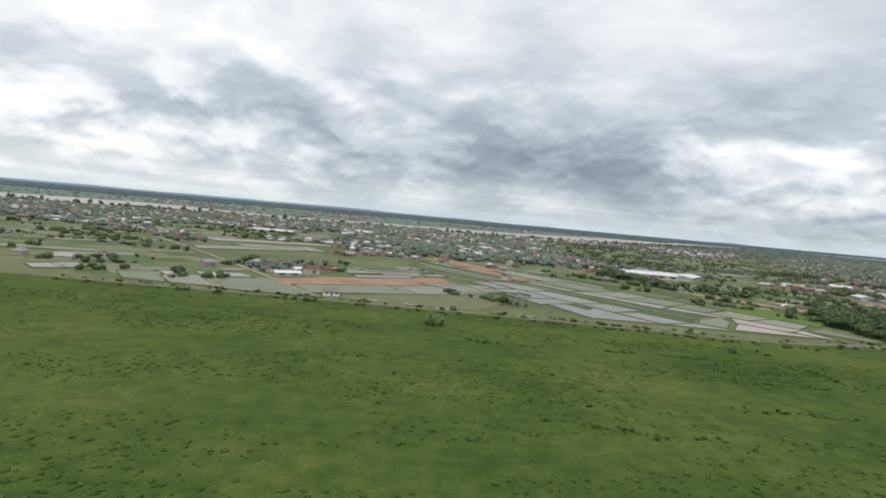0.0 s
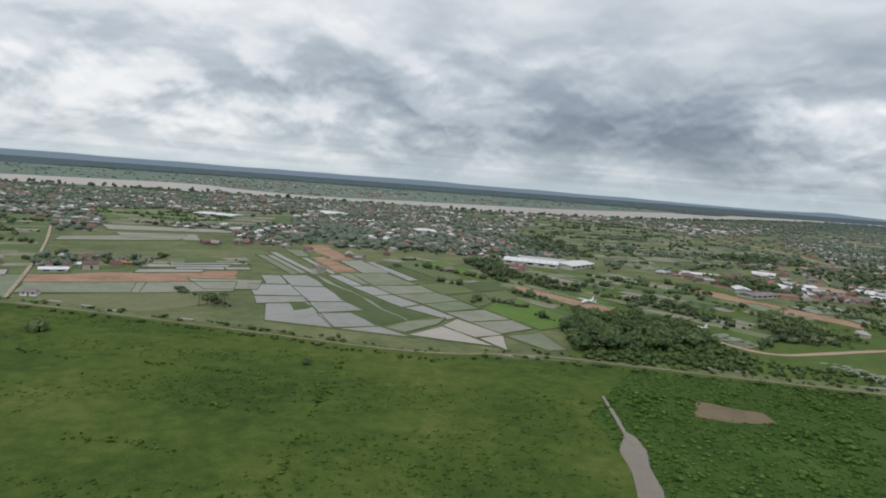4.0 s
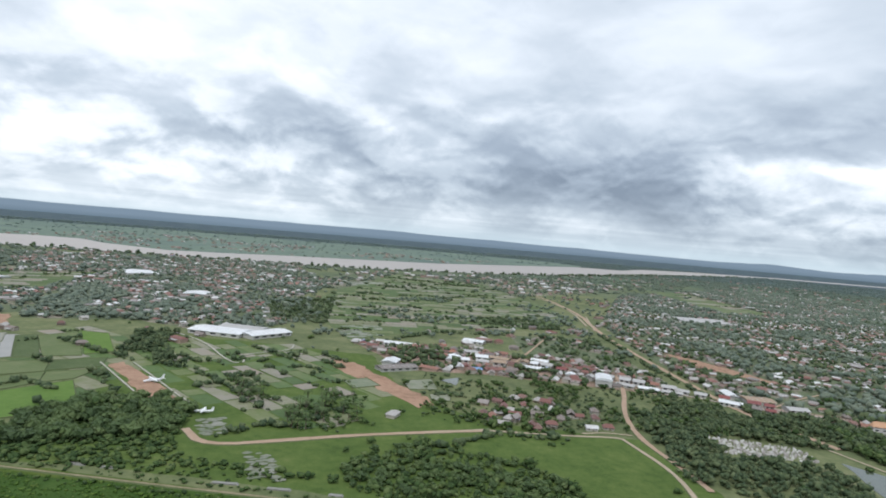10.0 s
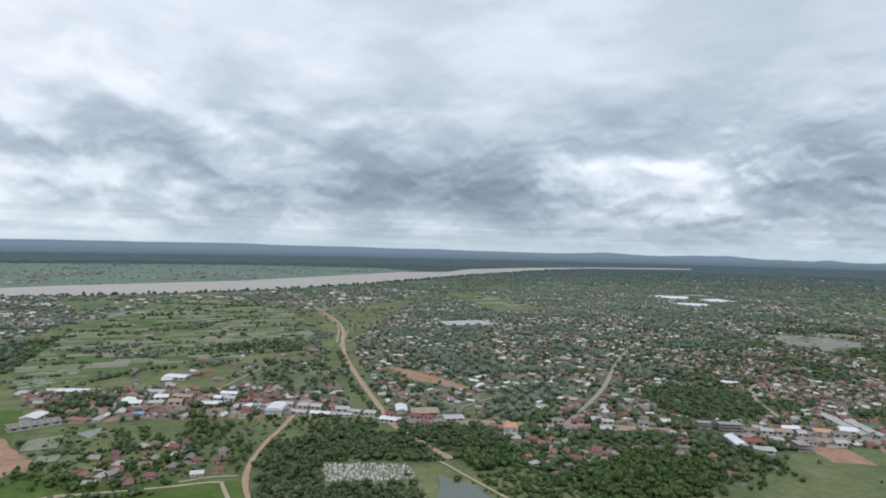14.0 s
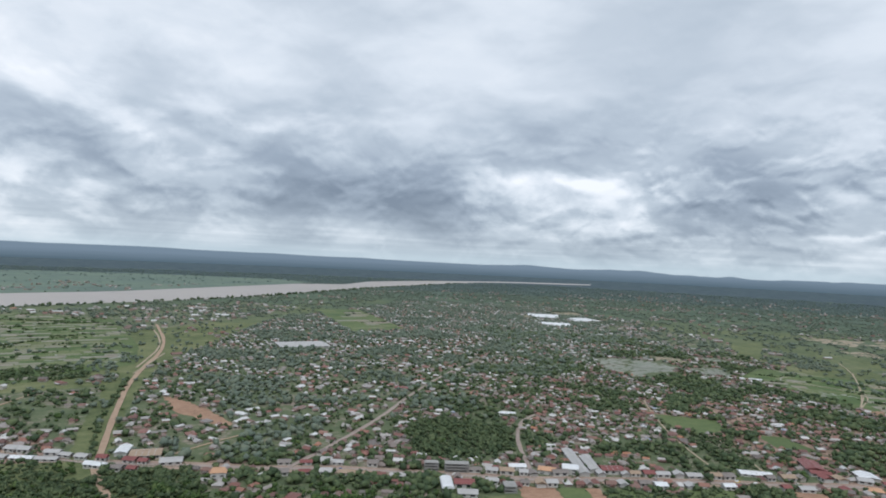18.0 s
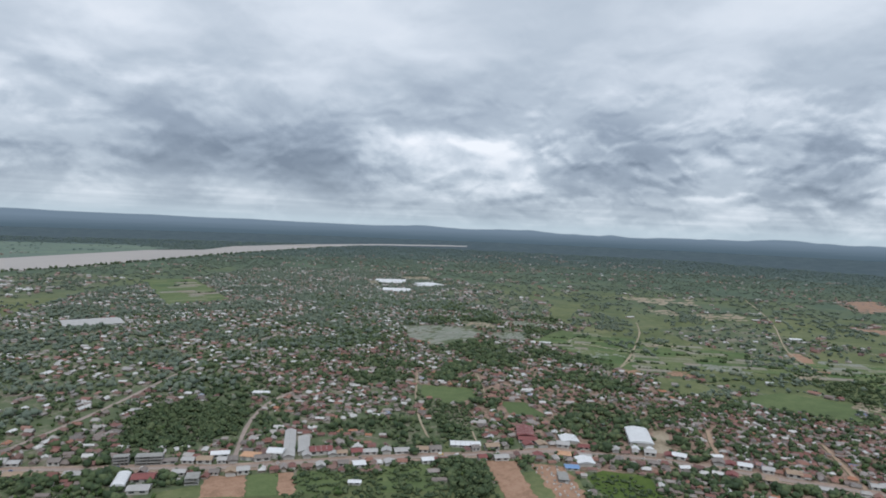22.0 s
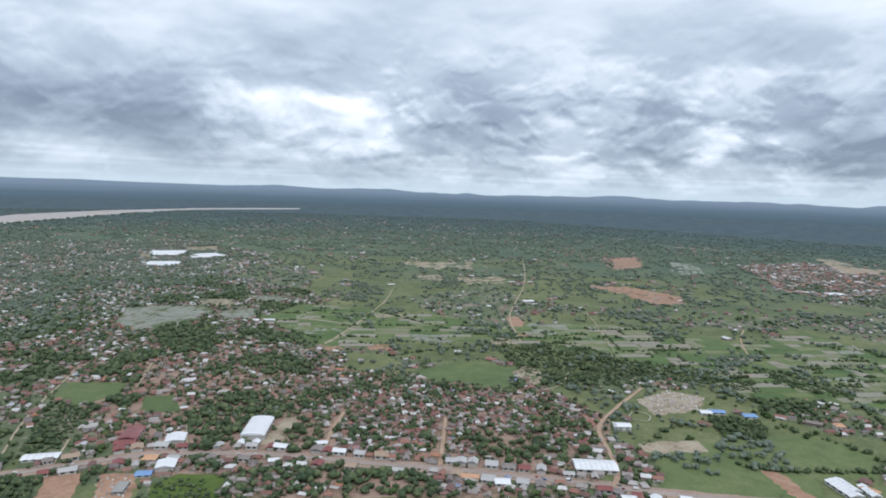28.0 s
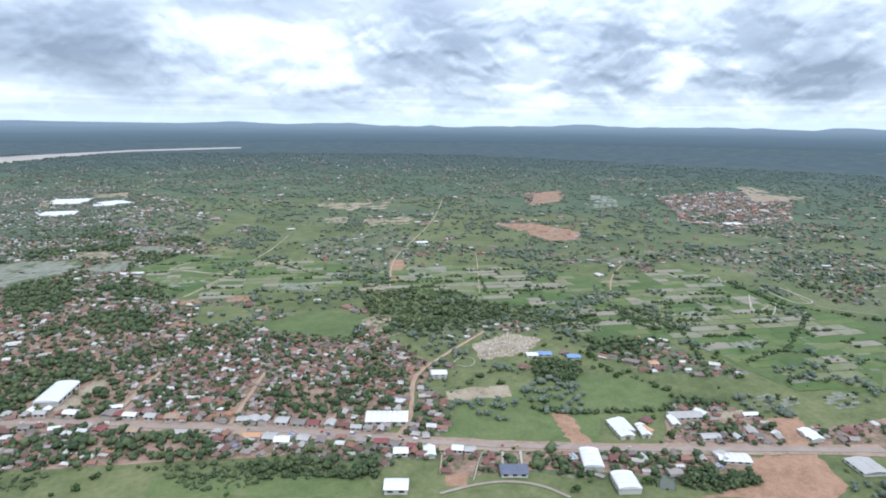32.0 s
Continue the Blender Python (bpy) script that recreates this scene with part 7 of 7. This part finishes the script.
    pts = clear(pts, 2.0, ("ground", "pond", "water", "creek", "paddy", "river", "sand bar"))
    for ring, category in BARE:
        if category == "field":
            thick = np.array([noise.fractal(Vector((x * 0.02, y * 0.02, 11.0)), 1.0, 2.0, 3) for x, y in pts])
            pts = pts[~inside(ring, pts) | (thick > 0.45)]
    away = np.hypot(pts[:, 0] - 700, pts[:, 1])
    by_meadow = pts[:, 1] < 480 - 0.65 * np.clip(pts[:, 0] - 620, 0, None)
    plant_stuff("scattered_trees", pts[by_meadow], 1.6, 4.6, 3, LEAF_LUSH, "scattered green trees beside the meadow", "trees", 1.2, 22, 24)
    plant_stuff("scattered_trees", pts[(away < 1100) & ~by_meadow], 2.2, 5.4, 3, MID_HAZE_LEAF, "scattered dark green trees across the fields", "trees", 1.2, 17, 16)
    far_side = inside(BARE[PLAIN_AT][0], pts)
    beyond = (away >= 1100) & ~by_meadow & (~far_side | (rng.random(len(pts)) < 0.07))
    # both belts of far woods have haze mixed into their leaf colour
    plant_stuff("far_woods", pts[beyond & (away < 2300)], 2.4, 5.6, 2, MID_HAZE_LEAF, "green woods and hedges on the plain", "woods", 2.2, 20)
    plant_stuff("far_woods", pts[beyond & (away >= 2300)], 2.6, 6.0, 2, FAR_HAZE_LEAF, "far haze-tinted blue-green woods on the plain", "woods", 2.7, 18)
    # copses and rows of trees between the fields
    pts = np.concatenate([scatter([(1150, 330), (1250, 620), (1700, 700), (1950, 300), (1850, -240), (1250, -250), (1160, -100)], 6.4, rng, 1.0, 0.9), scatter([(235, 420), (260, 1230), (560, 1150), (560, 430)], 7.0, rng, 1.0, 0.9)])
    wild = np.array([noise.fractal(Vector((x * 0.011 + y * 0.004, y * 0.011 - x * 0.004, 21.0)), 0.7, 2.0, 4) + 0.5 * noise.noise(Vector((x * 0.05, y * 0.016, 4.0))) for x, y in pts])
    pts = clear(pts[wild > 0.33], 2.0, ("ground", "pond", "water", "paddy", "river"))
    for ring in TOWN.values():
        pts = pts[~inside(ring, pts)]
    plant_stuff("copse", pts, 2.2, 5.6, 3, MID_HAZE_LEAF, "dark green copses and tree rows between fields", "trees", 1.2, 41, 16)
    # trees along the river's near bank
    bank = np.concatenate([np.linspace(a, b, max(2, int(math.dist(a, b) / 7))) for a, b in zip(NEAR_BANK[1:-3], NEAR_BANK[2:-2])])
    bank = bank + np.array((9.0, -9.0)) + rng.normal(0, 5, bank.shape)
    plant_stuff("bank_trees", bank[rng.random(len(bank)) < 0.8], 4.0, 9.0, 4, LEAF, "row of dark trees along the river bank", "trees", 1.0, 19)
    # hedge between the levee track and the paddies, scrub on the meadow
    line = LANES[0][0]
    hedge = np.concatenate([np.linspace(a, b, max(2, int(math.dist(a, b) / 1.4))) for a, b in zip(line[:-1], line[1:])])
    hedge = np.concatenate([hedge + (0, dy) + rng.normal(0, 0.9, hedge.shape) for dy in (4.5, -4.5)])
    hedge = hedge[rng.random(len(hedge)) < np.where(hedge[:, 0] < 190, 0.5, 0.7)]
    plant_stuff("hedge", hedge, 0.4, 1.5, 2, LEAF_LUSH, "low ragged green hedge beside the levee track", "hedge", 2.0, 23, 12)
    scrub = clear(scatter([(205, 60), (190, 150), (215, 196), (440, 176), (560, 90), (440, 20)], 1.25, rng, 1.0, 0.9), 1.0)
    wild = np.array([noise.fractal(Vector((x * 0.05, y * 0.05, 6.0)), 0.8, 2.0, 3) for x, y in scrub])
    plant_stuff("scrub", scrub[wild > -0.5], 0.15, 0.55, 1, SCRUB, "dense bright green scrub covering rough ground", "bushes", 3.4, 29, 8)
    plant_stuff("scrub", scrub[(wild > 0.25) & (rng.random(len(scrub)) < 0.3)], 0.5, 1.3, 3, SCRUB, "taller green bushes standing in the scrub", "bushes", 1.7, 30)
    tufts = scatter([(-220, 30), (-120, 210), (70, 203), (200, 190), (190, 40), (60, 20)], 1.5, rng, 1.0, 0.7)
    wild = np.array([noise.fractal(Vector((x * 0.016, y * 0.055, 2.0)), 1.0, 2.0, 4) for x, y in tufts])
    plant_stuff("tussocks", tufts[wild > 0.0], 0.06, 0.26, 1, MEADOW, "low grass tussocks scattered over the meadow", "grass", 5.0, 31, 6)
    plant_stuff("tussocks", tufts[(wild > 0.34) & (rng.random(len(tufts)) < 0.6)], 0.10, 0.42, 1, SCRUB, "taller rough grass in streaks over the meadow", "grass", 4.0, 32, 10)
    # ragged rows of low bushes along old ditches in the meadow
    for row in MEADOW_ROWS:
        line = np.concatenate([np.linspace(a, b, max(2, int(math.dist(a, b) / 0.5))) for a, b in zip(row[:-1], row[1:])])
        line = line + rng.normal(0, 0.75, line.shape)
        thin = np.array([noise.noise(Vector((x * 0.16, y * 0.16, 14.0))) for x, y in line])
        plant_stuff("bush_row", line[thin > -0.15], 0.2, 0.85, 1, SCRUB, "ragged row of low green bushes in the meadow", "bushes", 2.0, 33, 10)


# narrow pools in the boundary ditch
for px, py, plong in ((1, 224, 5), (15, 221, 4), (28, 217, 6), (57, 213, 5), (172, 199, 6), (181, 200, 4), (244, 203, 5), (255, 202, 4), (296, 195, 8), (314, 193, 7), (333, 191, 4), (349, 190, 3), (357, 189, 3), (373, 188, 5), (399, 185, 3), (418, 184, 6)):
    patch("ditch_pool", PADDY_WET, [(px - plong / 2, py + 0.9), (px + plong / 2, py + 0.6), (px + plong / 2, py + 2.0), (px - plong / 2, py + 2.3)], "narrow bright pool in the boundary ditch", "pond")

build_plants()
bush(21, 186, 5.6, "single round dark bush in open meadow")
bush(111, 174, 2.4, "small lone shrub in open meadow")
for px, py in ((52, 237), (54, 240), (57, 239), (60, 241), (62, 238)):
    palm(px, py, 6.0, px * 40.0)


# ---- boundary ditch pools, debris, small places ----
def debris_field(poly, spacing, label):
    rng = np.random.default_rng(3)
    pts = scatter(poly, spacing, rng, 1.0, 0.9)
    bv = np.array([(-0.5, -0.5, 0), (0.5, -0.5, 0), (0.5, 0.5, 0), (-0.5, 0.5, 0), (-0.4, -0.4, 1), (0.4, -0.4, 1), (0.4, 0.4, 1), (-0.4, 0.4, 1)])
    bf = np.array([(4, 5, 6, 7), (0, 1, 5, 4), (1, 2, 6, 5), (2, 3, 7, 6), (3, 0, 4, 7)])
    v, f = tile(bv, bf, np.c_[pts, np.zeros(len(pts))], np.stack([0.5 + 0.8 * rng.random(len(pts)), 0.4 + 0.9 * rng.random(len(pts))], 1), rng.random(len(pts)) * 6.28)
    tagged(new("stone_blocks", quick_mesh("stone_blocks", v, f, [STONE])), label, "stones", kind="stuff")


debris_field(DEBRIS, 1.7, "crowded pale stone blocks in a clearing")
debris_field([(384, 176), (396, 175), (409, 173), (407, 170), (395, 170), (383, 172)], 1.5, "pale rubble dumped beside the levee track")
debris_field(RUBBLE, 3.0, "scattered rubble blocks on a building site")
debris_field([(940, 182), (955, 170), (938, 134), (924, 140)], 4.0, "scattered rubble blocks on a building site")


def low_wall(a, b):
    d = math.dist(a, b)
    n = max(2, int(d / 1.6))
    w = thing("boundary_wall", ((a[0] + b[0]) / 2, (a[1] + b[1]) / 2, 0), "low broken white boundary wall beside the ditch", "wall", "", math.degrees(math.atan2(b[1] - a[1], b[0] - a[0])))
    for k in range(n):
        if k % 4 != 3:
            part("panel", Shape().box((k + 0.5) / n * d - d / 2, 0, 0.45, d / n * 0.92, 0.2, 0.9).mesh("panel", WHITE_PAINT), w)


for wall_ends in [[(412, 184), (429, 184)], [(368, 189), (377, 189)], [(397, 185), (403, 186)], [(434, 184), (442, 184)]]:
    low_wall(*wall_ends)


def aircraft(x, y, turn, size):
    """A parked white high-wing airliner with two turboprops."""
    b = thing("parked_aircraft", (x, y, 0), "white twin-engined airliner parked on bare earth", "aircraft", "parked aircraft", turn)
    b.scale = (size, size, size)
    rings = [(-5.0, 0.08, 1.15), (-4.7, 0.32, 1.12), (-4.2, 0.5, 1.15), (-3.2, 0.6, 1.2), (2.0, 0.6, 1.2), (3.4, 0.45, 1.35), (4.8, 0.15, 1.6), (5.0, 0.05, 1.65)]
    part("fuselage", Shape().tube([((px, 0, pz), r, r, "x") for px, r, pz in rings], 14).mesh("fuselage", WHITE_PAINT, True), b)
    part("wing", Shape().slab([(-0.8, 0), (-0.5, 5.4), (0.1, 5.4), (0.7, 0), (0.1, -5.4), (-0.5, -5.4)], 1.75, 1.9).mesh("wing", WHITE_PAINT), b)
    fin = Shape().add([(3.3, -0.06, 1.7), (4.9, -0.06, 1.8), (5.4, -0.04, 3.6), (4.7, -0.04, 3.6), (3.3, 0.06, 1.7), (4.9, 0.06, 1.8), (5.4, 0.04, 3.6), (4.7, 0.04, 3.6)], [(0, 1, 2, 3), (7, 6, 5, 4), (0, 4, 5, 1), (1, 5, 6, 2), (2, 6, 7, 3), (3, 7, 4, 0)])
    part("tail_fin", fin.mesh("tail_fin", WHITE_PAINT), b)
    part("tailplane", Shape().slab([(4.2, 0), (4.6, 1.9), (5.0, 1.9), (5.1, 0), (5.0, -1.9), (4.6, -1.9)], 1.75, 1.83).mesh("tailplane", WHITE_PAINT), b)
    for side in (-1, 1):
        engine = part("engine", Shape().tube([((-1.7, side * 1.8, 1.6), 0.12, 0.12, "x"), ((-1.4, side * 1.8, 1.6), 0.26, 0.28, "x"), ((0.4, side * 1.8, 1.6), 0.24, 0.26, "x"), ((1.3, side * 1.8, 1.65), 0.06, 0.06, "x")], 10).mesh("engine", WHITE_PAINT, True), b)
        for k in range(2):
            blade = Shape().box(-1.72, side * 1.8, 1.6, 0.05, 0.12 if k else 1.5, 1.5 if k else 0.12)
            part("propeller_blade", blade.mesh("propeller_blade", PANE), engine)
        strut = part("wheel_strut", Shape().box(-0.1, side * 1.0, 0.7, 0.1, 0.1, 0.9).mesh("wheel_strut", WHITE_PAINT), b)
        part("wheel", Shape().tube([((-0.1, side * 1.0 - 0.1, 0.22), 0.22, 0.22, "z"), ((-0.1, side * 1.0 + 0.1, 0.44), 0.2, 0.2, "z")], 10).mesh("wheel", PANE), strut)
    part("nose_wheel", Shape().box(-3.9, 0, 0.3, 0.3, 0.12, 0.6, 0.2).mesh("nose_wheel", PANE), b)
    for k in range(7):
        part("window", Shape().box(-2.9 + 0.75 * k, 0, 1.35, 0.18, 1.22, 0.2).mesh("window", PANE), b)


aircraft(225, 312, 42, 1.05)
aircraft(265, 268, 5, 0.85)


def watch_tower(x, y):
    b = thing("watch_tower", (x, y, 0), "slender red steel tower with a white cabin", "tower")
    for sx in (-1, 1):
        for sy in (-1, 1):
            part("leg", Shape().add([(sx * (1.1 if z == 0 else 0.7) + dx, sy * (1.1 if z == 0 else 0.7) + dy, z) for z in (0, 6.4) for dx, dy in ((-0.09, -0.09), (0.09, -0.09), (0.09, 0.09), (-0.09, 0.09))], [(0, 1, 5, 4), (1, 2, 6, 5), (2, 3, 7, 6), (3, 0, 4, 7), (4, 5, 6, 7)]).mesh("leg", RUSTY_STEEL), b)
    for k in range(4):
        reach = 1.05 - 0.06 * (1 + 1.4 * k)
        for side in (-1, 1):
            part("brace", Shape().box(0, side * reach, 1.0 + 1.4 * k, 2 * reach, 0.1, 0.12).mesh("brace", RUSTY_STEEL), b)
            part("brace", Shape().box(side * reach, 0, 1.0 + 1.4 * k, 0.1, 2 * reach, 0.12).mesh("brace", RUSTY_STEEL), b)
    part("platform", Shape().box(0, 0, 4.0, 2.6, 2.6, 0.16).mesh("platform", WHITE_PAINT), b)
    part("cabin", Shape().box(0, 0, 4.6, 1.5, 1.5, 1.1).mesh("cabin", WHITE_PAINT), b)
    for side in (-1, 1):
        part("window", Shape().box(side * 0.76, 0, 4.75, 0.05, 1.1, 0.45).mesh("window", PANE), b)
        part("window", Shape().box(0, side * 0.76, 4.75, 1.1, 0.05, 0.45).mesh("window", PANE), b)
    part("mast", Shape().box(0, 0, 7.2, 0.1, 0.1, 1.8).mesh("mast", RUSTY_STEEL), b)


def wire_fence(ring):
    """Posts with two rails round a yard."""
    w = thing("yard_fence", (*ring[0], 0), "thin pale post and rail fence round a yard", "fence")
    for a, b in zip(ring, ring[1:] + ring[:1]):
        d, n = math.dist(a, b), max(2, int(math.dist(a, b) / 2.2))
        turn = math.atan2(b[1] - a[1], b[0] - a[0])
        for k in range(n):
            f = k / n
            part("post", Shape().box(a[0] + (b[0] - a[0]) * f - ring[0][0], a[1] + (b[1] - a[1]) * f - ring[0][1], 0.5, 0.14, 0.14, 1.0).mesh("post", PALE_PATH), w)
        for z in (0.45, 0.85):
            rail = Shape().box(0, 0, z, d, 0.06, 0.07)
            c, q = math.cos(turn), math.sin(turn)
            mx, my = (a[0] + b[0]) / 2 - ring[0][0], (a[1] + b[1]) / 2 - ring[0][1]
            rail.v = [(x * c - y * q + mx, x * q + y * c + my, h) for x, y, h in rail.v]
            part("rail", rail.mesh("rail", PALE_PATH), w)


wire_fence([(334, 180), (360, 182), (351, 149), (333, 149)])
watch_tower(353, 157)


def bungalow(x, y, length, width, turn, label="white bungalow with a red hipped roof", roof=RED_ROOF):
    b = thing("bungalow", (x, y, 0), label, "house", turn=turn)
    part("wall", Shape().walls(length, width, 1.8, 2.9, 0.8).mesh("wall", WHITE_PAINT), b)
    part("roof", Shape().gable(length, width, 1.8, 2.9, 0.4, 0.1, 0.8).mesh("roof", roof), b)
    part("door", Shape().box(0, -width / 2 - 0.02, 0.65, 0.7, 0.06, 1.3).mesh("door", DOORWOOD), b)
    for k in (-0.3, 0.3):
        part("window", Shape().box(length * k, -width / 2 - 0.02, 1.0, 0.8, 0.06, 0.6).mesh("window", PANE), b)


bungalow(343, 153, 6.5, 4.5, -15, "white bungalow with a dark red roof", HALL_ROOFS["maroon"])
bungalow(339, 166, 5.0, 2.6, -15, "white bungalow with a dark red roof", HALL_ROOFS["maroon"])
patch("concrete_apron", SOIL_PALE, [(337, 160), (349, 161), (346, 149), (337, 150)], "pale concrete apron round the bungalow", "ground", False)
bungalow(327, 172, 1.8, 1.6, 0, "small pale concrete hut in the scrub", HALL_ROOFS["grey"])
bungalow(-14, 233, 6.0, 3.5, 10, "grey field hut beside flooded paddies", HALL_ROOFS["dark"])
bungalow(428, 183, 7.0, 2.4, -8, "long low grey shed beside the levee track", HALL_ROOFS["grey"])


# ---- traffic on the main road ----
CAR_PAINTS = [material(n, [(0.3, c), (0.7, tuple(min(1, v * 1.2) for v in c))], 1.0, 6.0, 0.3) for n, c in (("white_car_paint", (0.7, 0.7, 0.7)), ("grey_car_paint", (0.3, 0.31, 0.32)), ("red_car_paint", (0.4, 0.06, 0.05)), ("blue_car_paint", (0.08, 0.14, 0.3)), ("yellow_car_paint", (0.6, 0.42, 0.06)))]
CAR_WORDS = ("white", "grey", "red", "blue", "yellow")


def car(x, y, turn, k, truck):
    word = CAR_WORDS[k]
    b = thing("truck" if truck else "car", (x, y, 0.62), f"{word} {'truck' if truck else 'car'} standing on the dusty road", "vehicle", "vehicles on the main road", turn)
    length = 3.0 if truck else 2.0
    part("body", Shape().box(0, 0, 0.38, length, 0.85, 0.32, 0.06).mesh("body", CAR_PAINTS[k]), b)
    if truck:
        part("cabin", Shape().box(1.05, 0, 0.78, 0.7, 0.82, 0.5, 0.12).mesh("cabin", CAR_PAINTS[k]), b)
        part("cargo_box", Shape().box(-0.42, 0, 0.95, 2.0, 0.86, 0.8).mesh("cargo_box", WHITE_PAINT), b)
    else:
        part("cabin", Shape().box(-0.1, 0, 0.66, 1.1, 0.76, 0.26, 0.25).mesh("cabin", PANE), b)
        part("roof", Shape().box(-0.1, 0, 0.8, 0.8, 0.58, 0.04).mesh("roof", CAR_PAINTS[k]), b)
    for sx in (-0.32, 0.32):
        for sy in (-0.4, 0.4):
            part("wheel", Shape().box(sx * length, sy, 0.16, 0.32, 0.12, 0.32, 0.2).mesh("wheel", PANE), b)


def build_traffic():
    rng = np.random.default_rng(77)
    line = next(l for l, w in LANES if len(l) > 20)
    for k in range(30):
        i = int(rng.integers(3, len(line) - 3))
        a, b = np.array(line[i]), np.array(line[i + 1])
        f, d = rng.random(), b - a
        n = np.array((-d[1], d[0])) / np.hypot(*d) * (1.1 if k % 2 else -1.1)
        p = a + d * f + n
        car(float(p[0]), float(p[1]), math.degrees(math.atan2(d[1], d[0])) + (0 if k % 2 else 180), int(rng.choice(5, p=[0.4, 0.25, 0.15, 0.12, 0.08])), k % 5 == 0)


build_traffic()
